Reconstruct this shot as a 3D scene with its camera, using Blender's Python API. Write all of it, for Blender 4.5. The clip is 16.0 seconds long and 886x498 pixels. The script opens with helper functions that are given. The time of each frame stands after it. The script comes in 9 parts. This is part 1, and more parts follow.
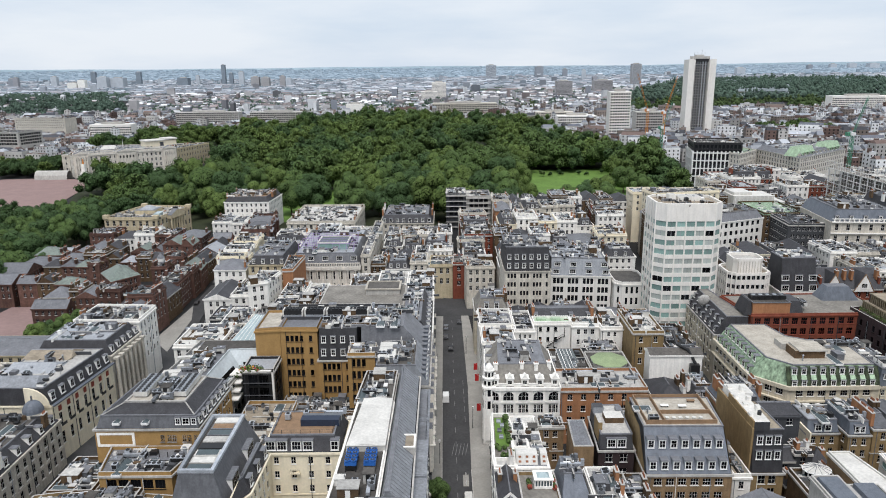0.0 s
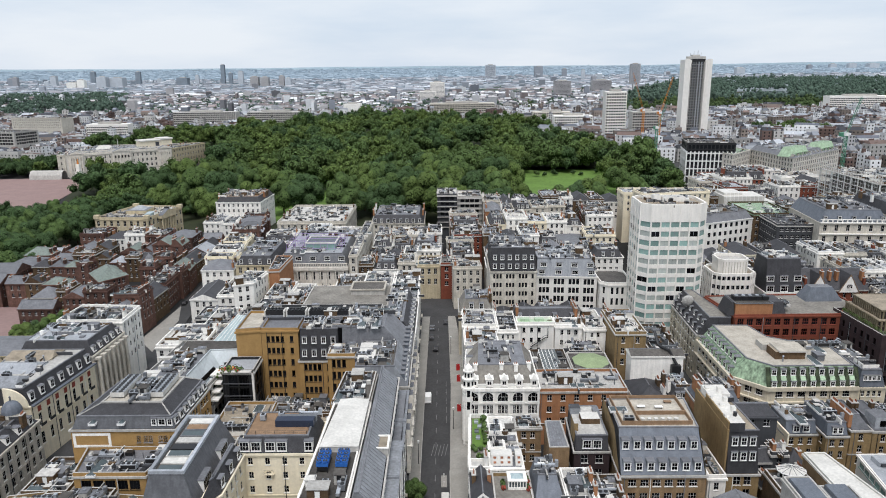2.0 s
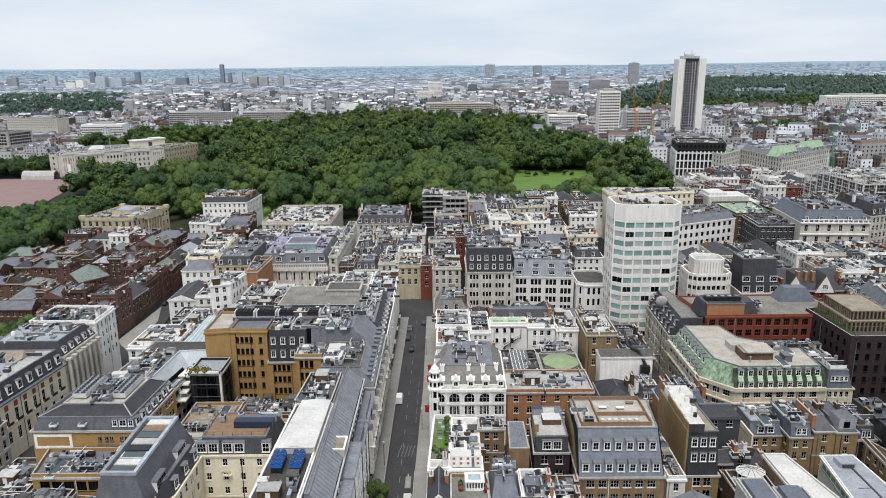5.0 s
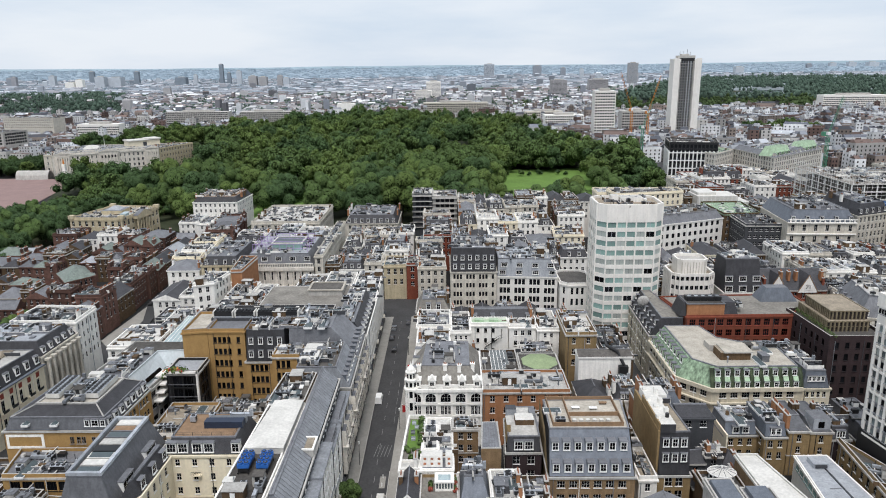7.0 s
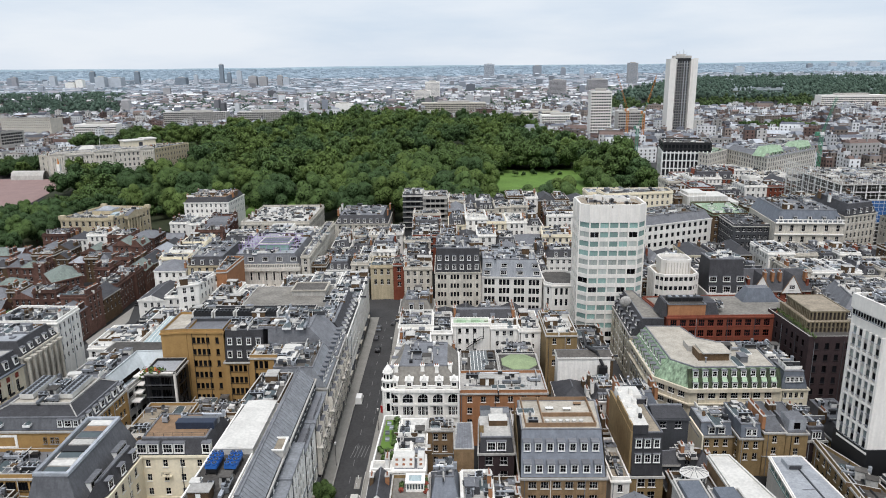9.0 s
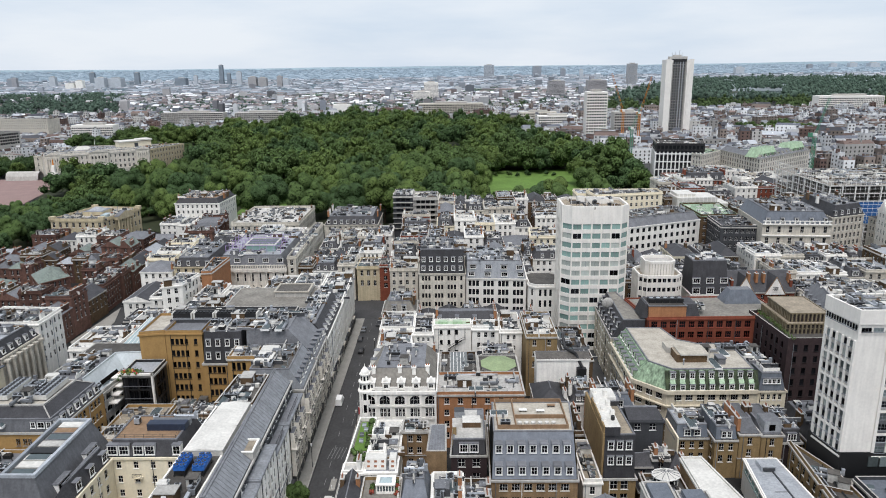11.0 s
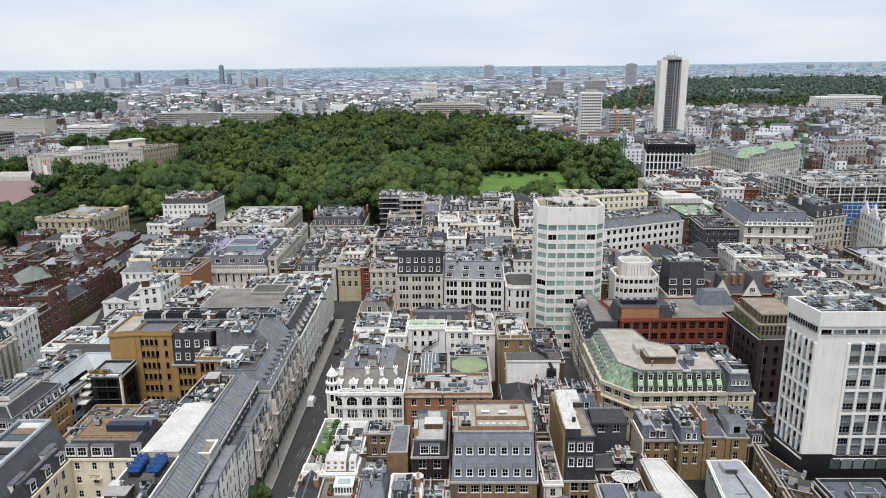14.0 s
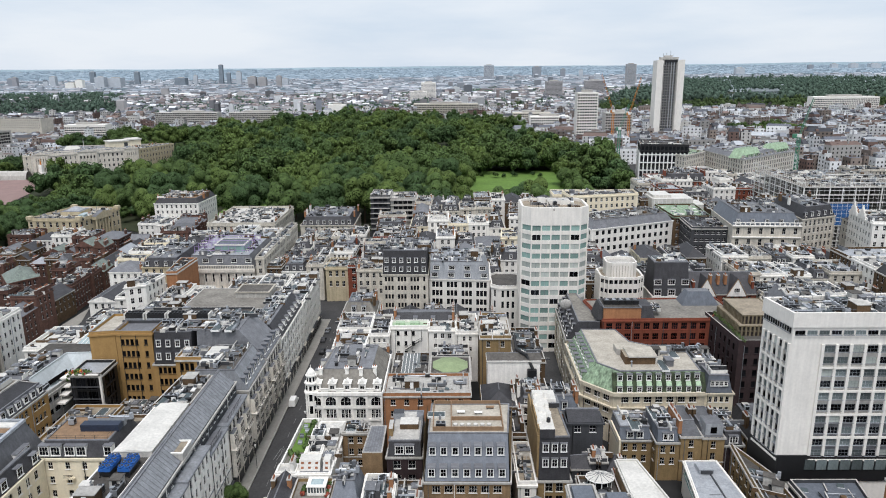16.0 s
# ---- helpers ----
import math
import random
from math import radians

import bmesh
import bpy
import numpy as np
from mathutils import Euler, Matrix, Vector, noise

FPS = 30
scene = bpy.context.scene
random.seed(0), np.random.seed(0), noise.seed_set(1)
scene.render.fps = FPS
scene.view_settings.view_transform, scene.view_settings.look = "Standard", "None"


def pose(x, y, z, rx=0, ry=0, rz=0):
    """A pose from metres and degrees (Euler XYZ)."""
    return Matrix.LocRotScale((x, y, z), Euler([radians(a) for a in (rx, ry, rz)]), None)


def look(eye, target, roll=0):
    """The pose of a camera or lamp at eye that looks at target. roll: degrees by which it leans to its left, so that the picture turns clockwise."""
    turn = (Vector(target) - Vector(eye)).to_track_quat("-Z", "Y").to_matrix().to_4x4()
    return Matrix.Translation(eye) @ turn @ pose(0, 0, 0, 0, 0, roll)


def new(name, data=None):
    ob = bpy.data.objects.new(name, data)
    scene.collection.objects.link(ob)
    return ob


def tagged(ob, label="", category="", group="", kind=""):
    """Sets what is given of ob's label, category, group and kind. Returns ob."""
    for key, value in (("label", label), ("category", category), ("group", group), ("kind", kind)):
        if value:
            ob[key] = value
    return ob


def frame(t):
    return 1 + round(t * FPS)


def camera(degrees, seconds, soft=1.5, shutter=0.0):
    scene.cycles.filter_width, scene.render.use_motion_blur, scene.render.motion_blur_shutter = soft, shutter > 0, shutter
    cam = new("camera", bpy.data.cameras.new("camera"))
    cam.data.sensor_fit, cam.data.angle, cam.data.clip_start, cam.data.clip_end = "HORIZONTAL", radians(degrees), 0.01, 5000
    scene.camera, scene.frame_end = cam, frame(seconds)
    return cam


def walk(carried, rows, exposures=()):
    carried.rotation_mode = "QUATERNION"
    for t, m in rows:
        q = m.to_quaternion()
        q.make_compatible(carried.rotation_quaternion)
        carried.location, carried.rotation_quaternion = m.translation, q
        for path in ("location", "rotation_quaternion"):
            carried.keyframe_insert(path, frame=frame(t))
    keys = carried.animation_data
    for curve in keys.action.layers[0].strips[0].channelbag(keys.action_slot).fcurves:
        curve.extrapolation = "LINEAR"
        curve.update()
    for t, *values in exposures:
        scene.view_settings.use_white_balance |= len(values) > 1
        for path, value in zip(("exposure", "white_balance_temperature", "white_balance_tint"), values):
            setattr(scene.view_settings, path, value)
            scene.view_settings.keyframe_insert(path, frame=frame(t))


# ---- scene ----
cam = camera(63.6, 16.0, soft=1.0)
METRES, EYE, TILT, LEAN, TURN = 48.5, 100.0, -14.6, 0.45, 0.0
ROWS = [
    (0.0, 0.0, 0.0, 0.0, 0.0, 0.0, 0.0),
    (0.5, 0.0276, 0.0004, 0.0008, 0.01, -0.01, -0.01),
    (1.0, 0.0556, 0.0004, 0.0019, 0.01, -0.02, -0.02),
    (1.5, 0.0843, 0.0, 0.0034, 0.01, -0.01, -0.03),
    (2.0, 0.1136, -0.0003, 0.0047, 0.03, -0.01, -0.03),
    (2.5, 0.1433, -0.0008, 0.0065, 0.04, -0.02, -0.04),
    (3.0, 0.1741, -0.001, 0.0082, 0.05, -0.03, -0.03),
    (3.5, 0.2055, -0.0012, 0.0097, 0.06, -0.03, -0.03),
    (4.0, 0.2374, -0.0013, 0.0107, 0.08, -0.03, -0.02),
    (6.5, 0.4024, 0.0028, 0.0132, 0.16, -0.07, 0.01),
    (7.0, 0.4356, 0.0039, 0.0132, 0.17, -0.07, 0.01),
    (7.5, 0.4685, 0.0049, 0.0134, 0.19, -0.07, 0.02),
    (8.0, 0.5013, 0.0056, 0.0139, 0.22, -0.07, 0.01),
    (8.5, 0.5339, 0.0067, 0.0145, 0.24, -0.07, 0.01),
    (9.0, 0.5667, 0.0076, 0.0148, 0.27, -0.06, 0.0),
    (11.5, 0.7289, 0.0104, 0.0213, 0.36, -0.01, -0.03),
    (12.0, 0.761, 0.0109, 0.0222, 0.38, -0.01, -0.04),
    (12.5, 0.7926, 0.0115, 0.0233, 0.4, -0.0, -0.04),
    (13.0, 0.8238, 0.0124, 0.024, 0.42, 0.01, -0.05),
    (13.5, 0.8521, 0.0132, 0.0245, 0.44, 0.01, -0.07),
    (14.0, 0.882, 0.0137, 0.0248, 0.47, 0.01, -0.08),
    (14.5, 0.9115, 0.0142, 0.0253, 0.49, 0.0, -0.1),
    (15.0, 0.9406, 0.0144, 0.026, 0.5, 0.0, -0.12),
    (15.5, 0.97, 0.0148, 0.0265, 0.51, -0.0, -0.14),
    (16.0, 0.9993, 0.0151, 0.0276, 0.52, -0.01, -0.15),
]
walk(cam, [(t, pose(0, 0, EYE, TILT, LEAN, TURN) @ pose(METRES * x, METRES * y, METRES * z, 90 + pitch, roll, yaw)) for t, x, y, z, yaw, pitch, roll in ROWS])

# ---- ground form ----
def drawn_in(y):
    """Beyond 2.4 km the plain is drawn in towards the eye, so that the horizon lies nearer: the share of true size there."""
    if y < 2400:
        return 1.0
    return y / (2400 - 2400 * math.log(1 - min(0.9965, (y - 2400) / 2400)))


def nearer(d):
    """Where the land at a true distance is laid."""
    return d if d < 2400 else 2400 + 2400 * (1 - math.exp(-(d - 2400) / 2400))


def gz(x, y):
    z = max(-7.0, min(7.0, 0.015 * x)) - 0.005 * (min(y, 1200) - 200)
    k = drawn_in(y)
    return 100 - k * (100 - z)


# ---- world and light: a bright overcast sky ----
world = bpy.data.worlds.new("sky")
scene.world = world
world.use_nodes = True
wn, wl = world.node_tree.nodes, world.node_tree.links
wn.clear()
w_out = wn.new("ShaderNodeOutputWorld")
w_bg = wn.new("ShaderNodeBackground")
w_sky = wn.new("ShaderNodeTexSky")
w_sky.sky_type = "NISHITA"
w_sky.sun_disc = False
w_sky.sun_elevation, w_sky.sun_rotation = radians(64), radians(184)
w_co = wn.new("ShaderNodeTexCoord")
w_map = wn.new("ShaderNodeMapping")
w_map.inputs["Scale"].default_value = (1.3, 1.3, 7.0)
w_no = wn.new("ShaderNodeTexNoise")
w_no.inputs["Scale"].default_value, w_no.inputs["Detail"].default_value, w_no.inputs["Roughness"].default_value = 2.2, 7.0, 0.55
w_ramp = wn.new("ShaderNodeValToRGB")
w_ramp.color_ramp.elements[0].position, w_ramp.color_ramp.elements[0].color = 0.33, (0.67, 0.775, 0.912, 1)
w_ramp.color_ramp.elements[1].position, w_ramp.color_ramp.elements[1].color = 0.66, (0.865, 0.92, 0.995, 1)
w_dim = wn.new("ShaderNodeMix")
w_dim.data_type = "RGBA"
w_dim.inputs[0].default_value = 0.93
w_scale = wn.new("ShaderNodeVectorMath")
w_scale.operation = "SCALE"
w_scale.inputs[3].default_value = 0.1
wl.new(w_co.outputs["Generated"], w_map.inputs["Vector"])
wl.new(w_map.outputs["Vector"], w_no.inputs["Vector"])
wl.new(w_no.outputs["Fac"], w_ramp.inputs["Fac"])
wl.new(w_sky.outputs["Color"], w_scale.inputs[0])
wl.new(w_scale.outputs["Vector"], w_dim.inputs[6])
wl.new(w_ramp.outputs["Color"], w_dim.inputs[7])
wl.new(w_dim.outputs[2], w_bg.inputs["Color"])
w_bg.inputs["Strength"].default_value = 0.80
wl.new(w_bg.outputs["Background"], w_out.inputs["Surface"])
scene.view_settings.exposure = 0.29
sun = new("sun", bpy.data.lights.new("sun", "SUN"))
sun.data.energy, sun.data.angle, sun.data.color = 2.12, radians(24), (1.0, 0.972, 0.98)
sun.matrix_world = look((0, 0, 300), (8, 122, 45))


# ---- materials ----
def mat(name, col, rough=0.85, var=0.25, scale=0.5, streak=0.0, metal=0.0, bump=0.0, per_object=0.0, island=0.0, spec=0.3, fine=6.0):
    m = bpy.data.materials.new(name)
    m.use_nodes = True
    n, l = m.node_tree.nodes, m.node_tree.links
    b = n["Principled BSDF"]
    b.inputs["Roughness"].default_value, b.inputs["Metallic"].default_value = rough, metal
    b.inputs["Specular IOR Level"].default_value = spec
    co = n.new("ShaderNodeTexCoord")

    def noise_of(sc, det, squash=1.0):
        mp = n.new("ShaderNodeMapping")
        mp.inputs["Scale"].default_value = (sc, sc, sc * squash)
        t = n.new("ShaderNodeTexNoise")
        t.inputs["Scale"].default_value, t.inputs["Detail"].default_value = 1.0, det
        l.new(co.outputs["Object"], mp.inputs["Vector"])
        l.new(mp.outputs["Vector"], t.inputs["Vector"])
        return t.outputs["Fac"]

    def mul(a, k, lo):
        r = n.new("ShaderNodeMapRange")
        r.inputs["From Min"].default_value, r.inputs["From Max"].default_value = 0.3, 0.7
        r.inputs["To Min"].default_value, r.inputs["To Max"].default_value = 1 - k * lo, 1 + k * (1 - lo)
        l.new(a, r.inputs["Value"])
        return r.outputs["Result"]

    def times(a, c):
        x = n.new("ShaderNodeMath")
        x.operation = "MULTIPLY"
        l.new(a, x.inputs[0])
        l.new(c, x.inputs[1])
        return x.outputs[0]

    f_small = noise_of(scale * fine, 4)
    val = times(mul(noise_of(scale, 5), var, 0.6), mul(f_small, var, 0.5))
    if streak:
        val = times(val, mul(noise_of(1.4, 4, 0.08), streak, 0.8))
    if per_object:
        oi = n.new("ShaderNodeObjectInfo")
        r = n.new("ShaderNodeMapRange")
        r.inputs["To Min"].default_value, r.inputs["To Max"].default_value = 1 - per_object, 1 + per_object
        l.new(oi.outputs["Random"], r.inputs["Value"])
        val = times(val, r.outputs["Result"])
    if island:
        gi = n.new("ShaderNodeNewGeometry")
        r = n.new("ShaderNodeMapRange")
        r.inputs["To Min"].default_value, r.inputs["To Max"].default_value = 1 - island, 1 + island
        l.new(gi.outputs["Random Per Island"], r.inputs["Value"])
        val = times(val, r.outputs["Result"])
    sc = n.new("ShaderNodeVectorMath")
    sc.operation = "SCALE"
    sc.inputs[0].default_value = col
    l.new(val, sc.inputs[3])
    l.new(sc.outputs["Vector"], b.inputs["Base Color"])
    if bump:
        bp = n.new("ShaderNodeBump")
        bp.inputs["Strength"].default_value, bp.inputs["Distance"].default_value = bump, 0.1
        l.new(f_small, bp.inputs["Height"])
        l.new(bp.outputs["Normal"], b.inputs["Normal"])
    return m


STUCCO = mat("white_stucco", (0.88, 0.85, 0.79), 0.8, 0.13, 0.3, 0.18, per_object=0.06)
CREAM = mat("cream_stucco", (0.82, 0.735, 0.56), 0.8, 0.12, 0.3, 0.12)
STONE = mat("portland_stone", (0.60, 0.555, 0.475), 0.85, 0.3, 0.4, 0.3, bump=0.3, per_object=0.1)
PALESTONE = mat("pale_stone", (0.72, 0.67, 0.59), 0.85, 0.2, 0.4, 0.25, bump=0.3)
LILAC = mat("lilac_paint", (0.36, 0.26, 0.48), 0.5, 0.15, 1, 0)
BATH = mat("honey_stone", (0.53, 0.45, 0.305), 0.85, 0.2, 0.4, 0.25, bump=0.3)
STOCK = mat("brown_stock_brick", (0.115, 0.073, 0.04), 0.9, 0.45, 0.6, 0.25, bump=0.4, per_object=0.2)
OCHRE = mat("ochre_brick", (0.37, 0.225, 0.085), 0.9, 0.16, 0.5, 0.12, bump=0.3)
YELLOW = mat("yellow_brick", (0.275, 0.19, 0.092), 0.9, 0.25, 0.6, 0.2, bump=0.3)
ORANGE = mat("orange_brick", (0.37, 0.175, 0.085), 0.9, 0.2, 0.6, 0.2, bump=0.3)
REDBRICK = mat("red_brick", (0.21, 0.06, 0.035), 0.9, 0.25, 0.6, 0.2, bump=0.3, per_object=0.15)
TUDOR = mat("old_red_brick", (0.135, 0.072, 0.055), 0.9, 0.5, 0.5, 0.3, bump=0.4, per_object=0.4)
DARKBRICK = mat("dark_brick", (0.046, 0.03, 0.031), 0.9, 0.35, 0.6, 0.2, bump=0.3)
SLATE = mat("slate", (0.052, 0.051, 0.055), 0.6, 0.4, 0.4, 0.25, bump=0.5, per_object=0.2, fine=9)
SLATEBLUE = mat("blue_slate", (0.135, 0.15, 0.175), 0.5, 0.25, 0.5, 0.25, bump=0.5, fine=9)
COPPERGREY = mat("weathered_copper", (0.20, 0.235, 0.205), 0.6, 0.35, 0.4, 0.4, bump=0.2)
LEAD = mat("lead_sheet", (0.172, 0.175, 0.186), 0.5, 0.32, 0.4, 0.25, per_object=0.15, bump=0.2)
LEADPALE = mat("pale_lead_sheet", (0.25, 0.26, 0.275), 0.5, 0.3, 0.4, 0.3, bump=0.2)
FELT = mat("roof_felt", (0.085, 0.078, 0.07), 0.9, 0.5, 0.25, 0, bump=0.4, per_object=0.25)
ZINC = mat("zinc_sheet", (0.36, 0.375, 0.395), 0.5, 0.25, 0.4, 0.25, bump=0.2)
FLATLIGHT = mat("pale_roof", (0.43, 0.415, 0.385), 0.85, 0.42, 0.25, 0, bump=0.2, per_object=0.2)
MEMBRANE = mat("white_roof_sheet", (0.60, 0.58, 0.535), 0.7, 0.22, 0.3, 0)
COPPER = mat("green_copper", (0.31, 0.42, 0.28), 0.7, 0.35, 0.35, 0.8, bump=0.3)
COPPERPALE = mat("pale_copper", (0.42, 0.56, 0.38), 0.7, 0.25, 0.5, 0.35, bump=0.2)
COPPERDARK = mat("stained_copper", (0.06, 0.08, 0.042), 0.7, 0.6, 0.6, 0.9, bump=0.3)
WARMSTONE = mat("warm_stone", (0.64, 0.57, 0.44), 0.85, 0.2, 0.4, 0.25, bump=0.3)
OLIVE = mat("olive_roof", (0.25, 0.31, 0.17), 0.8, 0.25, 0.4, 0)
MINT = mat("mint_roof", (0.40, 0.50, 0.36), 0.8, 0.2, 0.4, 0)
ROOFASPHALT = mat("worn_roof_asphalt", (0.215, 0.20, 0.175), 0.95, 0.45, 0.2, 0, bump=0.3)
SCREED = mat("roof_screed", (0.42, 0.385, 0.325), 0.95, 0.35, 0.3, 0, bump=0.3)
GRAVEL = mat("gravel_roof", (0.29, 0.245, 0.185), 0.95, 0.4, 0.3, 0, bump=0.5)
CONCRETE = mat("concrete", (0.46, 0.44, 0.405), 0.85, 0.25, 0.3, 0.25, per_object=0.1)
PANELWHITE = mat("white_panel", (0.82, 0.785, 0.725), 0.6, 0.08, 0.3, 0.12)
TILE = mat("terracotta_tile", (0.30, 0.125, 0.07), 0.9, 0.3, 0.8, 0, bump=0.4, per_object=0.2)
WORNPAINT = mat("worn_road_paint", (0.22, 0.22, 0.21), 0.8, 0.5, 1.5, 0)
PAINT = mat("white_paint", (0.80, 0.79, 0.76), 0.5, 0.08, 0.8, 0)
BLACKMETAL = mat("black_metal", (0.012, 0.012, 0.013), 0.5, 0.2, 1, 0, spec=0.5)
GREYMETAL = mat("grey_metal", (0.30, 0.315, 0.335), 0.4, 0.3, 0.6, 0, metal=0.3, per_object=0.45, island=0.4)
BROWNBRICK = mat("brown_brick", (0.25, 0.165, 0.09), 0.9, 0.35, 0.6, 0.2, bump=0.3)
STEEL = mat("dark_metal_roof", (0.12, 0.122, 0.13), 0.5, 0.25, 0.4, 0.3, bump=0.2)
DARKGREY = mat("dark_grey_render", (0.06, 0.062, 0.067), 0.7, 0.2, 0.4, 0.2)
BROWNDARK = mat("dark_brown_cladding", (0.035, 0.027, 0.026), 0.5, 0.2, 0.6, 0.2)
PALEGLASS = mat("pale_roof_glass", (0.36, 0.44, 0.45), 0.2, 0.2, 0.4, 0, spec=0.5)
SKIN = mat("pale_metal_skin", (0.50, 0.54, 0.55), 0.45, 0.1, 0.4, 0.15)
BROWNMETAL = mat("bronze_cladding", (0.23, 0.19, 0.125), 0.5, 0.35, 0.6, 0.4)
BLUE = mat("blue_casing", (0.03, 0.13, 0.42), 0.5, 0.2, 1, 0)
TIMBER = mat("timber_deck", (0.25, 0.16, 0.095), 0.8, 0.3, 0.8, 0, bump=0.3)
ASPHALT = mat("asphalt", (0.055, 0.054, 0.054), 0.9, 0.3, 0.15, 0, bump=0.2, fine=10)
PAVING = mat("paving", (0.30, 0.285, 0.255), 0.9, 0.2, 0.3, 0, bump=0.2)
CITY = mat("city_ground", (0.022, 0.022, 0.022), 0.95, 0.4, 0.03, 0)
# Pale blue-grey puts distance haze into the far plain's colour.
PLAIN = mat("hazed_far_ground", (0.24, 0.275, 0.285), 0.95, 0.3, 0.004, 0)
# Floor colour darkened to hold the shade that the crowns throw.
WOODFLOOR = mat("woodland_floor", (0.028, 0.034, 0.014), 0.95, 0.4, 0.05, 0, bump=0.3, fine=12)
GRASS = mat("grass", (0.115, 0.20, 0.04), 0.95, 0.3, 0.05, 0, bump=0.3, fine=12)
REDPATH = mat("red_tarmac", (0.26, 0.175, 0.16), 0.9, 0.15, 0.1, 0)
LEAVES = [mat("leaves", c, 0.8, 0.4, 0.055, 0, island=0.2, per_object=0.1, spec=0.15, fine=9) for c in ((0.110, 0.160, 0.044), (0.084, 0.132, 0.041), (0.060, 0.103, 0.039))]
# Darker than the leaves: shade inside the crowns is put into this colour.
MASSES = [mat("shaded_leaf_mass", c, 0.9, 0.75, 0.06, 0, island=0.25, per_object=0.12, bump=1.0, spec=0.05, fine=16) for c in ((0.050, 0.074, 0.020), (0.040, 0.063, 0.019), (0.028, 0.049, 0.018))]
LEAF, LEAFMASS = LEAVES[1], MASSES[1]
BARK = mat("bark", (0.09, 0.065, 0.045), 0.95, 0.3, 2, 0, bump=0.5)
GLASS = mat("window_glass", (0.007, 0.0075, 0.009), 0.25, 0.3, 0.5, 0, per_object=0.9, spec=0.1)
TEALGLASS = mat("green_glass", (0.24, 0.37, 0.335), 0.15, 0.15, 0.4, 0, per_object=0.3, spec=0.5)
DULLGLASS = mat("far_glass", (0.01, 0.011, 0.013), 0.3, 0.3, 0.3, 0, spec=0.15)
GREYGLASS = mat("grey_glass", (0.13, 0.155, 0.155), 0.2, 0.3, 0.4, 0, per_object=0.5, spec=0.4)
BLINDGLASS = mat("blind_glass", (0.42, 0.455, 0.42), 0.3, 0.15, 0.4, 0, per_object=0.25, spec=0.4)
SKYGLASS = mat("rooflight_glass", (0.075, 0.095, 0.10), 0.35, 0.3, 0.5, 0, spec=0.25)
ORANGEPAINT = mat("orange_paint", (0.55, 0.20, 0.03), 0.5, 0.15, 1, 0)
GREENPAINT = mat("green_paint", (0.08, 0.26, 0.16), 0.5, 0.15, 1, 0)
REDPAINT = mat("red_paint", (0.42, 0.02, 0.02), 0.5, 0.15, 1, 0)
SHEETNAVY = mat("navy_screen", (0.025, 0.035, 0.06), 0.5, 0.2, 0.5, 0)
REDPANEL = mat("red_terracotta", (0.30, 0.07, 0.045), 0.9, 0.25, 1.0, 0.2)
SHEET = mat("blue_sheeting", (0.03, 0.12, 0.32), 0.6, 0.2, 0.5, 0)
WATER = mat("water", (0.22, 0.26, 0.28), 0.08, 0.1, 0.02, 0)


# ---- mesh gathering ----
class Shape:
    def __init__(s):
        s.v, s.f, s.k, s.mats = [], [], [], []

    def face(s, pts, m):
        if m not in s.mats:
            s.mats.append(m)
        i = len(s.v)
        s.v += pts
        s.f.append(tuple(range(i, i + len(pts))))
        s.k.append(s.mats.index(m))

    def box(s, x0, y0, z0, x1, y1, z1, m, top=None):
        s.prism([(x0, y0), (x1, y0), (x1, y1), (x0, y1)], z0, z1, m, top)

    def prism(s, poly, z0, z1, m, top=None, cap=True):
        n = len(poly)
        for i in range(n):
            a, b = poly[i], poly[(i + 1) % n]
            s.face([(a[0], a[1], z0), (b[0], b[1], z0), (b[0], b[1], z1), (a[0], a[1], z1)], m)
        if cap:
            s.face([(p[0], p[1], z1) for p in poly], top or m)

    def frustum(s, lo, z0, hi, z1, m, top=None):
        n = len(lo)
        for i in range(n):
            a, b, c, d = lo[i], lo[(i + 1) % n], hi[(i + 1) % n], hi[i]
            s.face([(a[0], a[1], z0), (b[0], b[1], z0), (c[0], c[1], z1), (d[0], d[1], z1)], m)
        if top:
            s.face([(p[0], p[1], z1) for p in hi], top)

    def tube(s, a, b, r, m, n=6, r2=None):
        a, b = Vector(a), Vector(b)
        r2 = r if r2 is None else r2
        q = (b - a).to_track_quat("Z", "Y").to_matrix()
        ring = [q @ Vector((math.cos(6.2832 * i / n), math.sin(6.2832 * i / n), 0)) for i in range(n)]
        lo, hi = [tuple(a + r * p) for p in ring], [tuple(b + r2 * p) for p in ring]
        for i in range(n):
            j = (i + 1) % n
            s.face([lo[i], lo[j], hi[j], hi[i]], m)
        s.face(hi, m)

    def shifted(s, dx, dy, dz):
        s.v = [(p[0] + dx, p[1] + dy, p[2] + dz) for p in s.v]
        return s

    def add(s, o, at, rz=0.0):
        """Takes over another shape, turned and moved."""
        c, d = math.cos(rz), math.sin(rz)
        i0 = len(s.v)
        s.v += [(at[0] + c * p[0] - d * p[1], at[1] + d * p[0] + c * p[1], at[2] + p[2]) for p in o.v]
        for m in o.mats:
            if m not in s.mats:
                s.mats.append(m)
        s.f += [tuple(i + i0 for i in f) for f in o.f]
        s.k += [s.mats.index(o.mats[q]) for q in o.k]

    def mesh(s, name):
        me = bpy.data.meshes.new(name)
        me.from_pydata(s.v, [], s.f)
        for m in s.mats:
            me.materials.append(m)
        me.polygons.foreach_set("material_index", s.k)
        return me


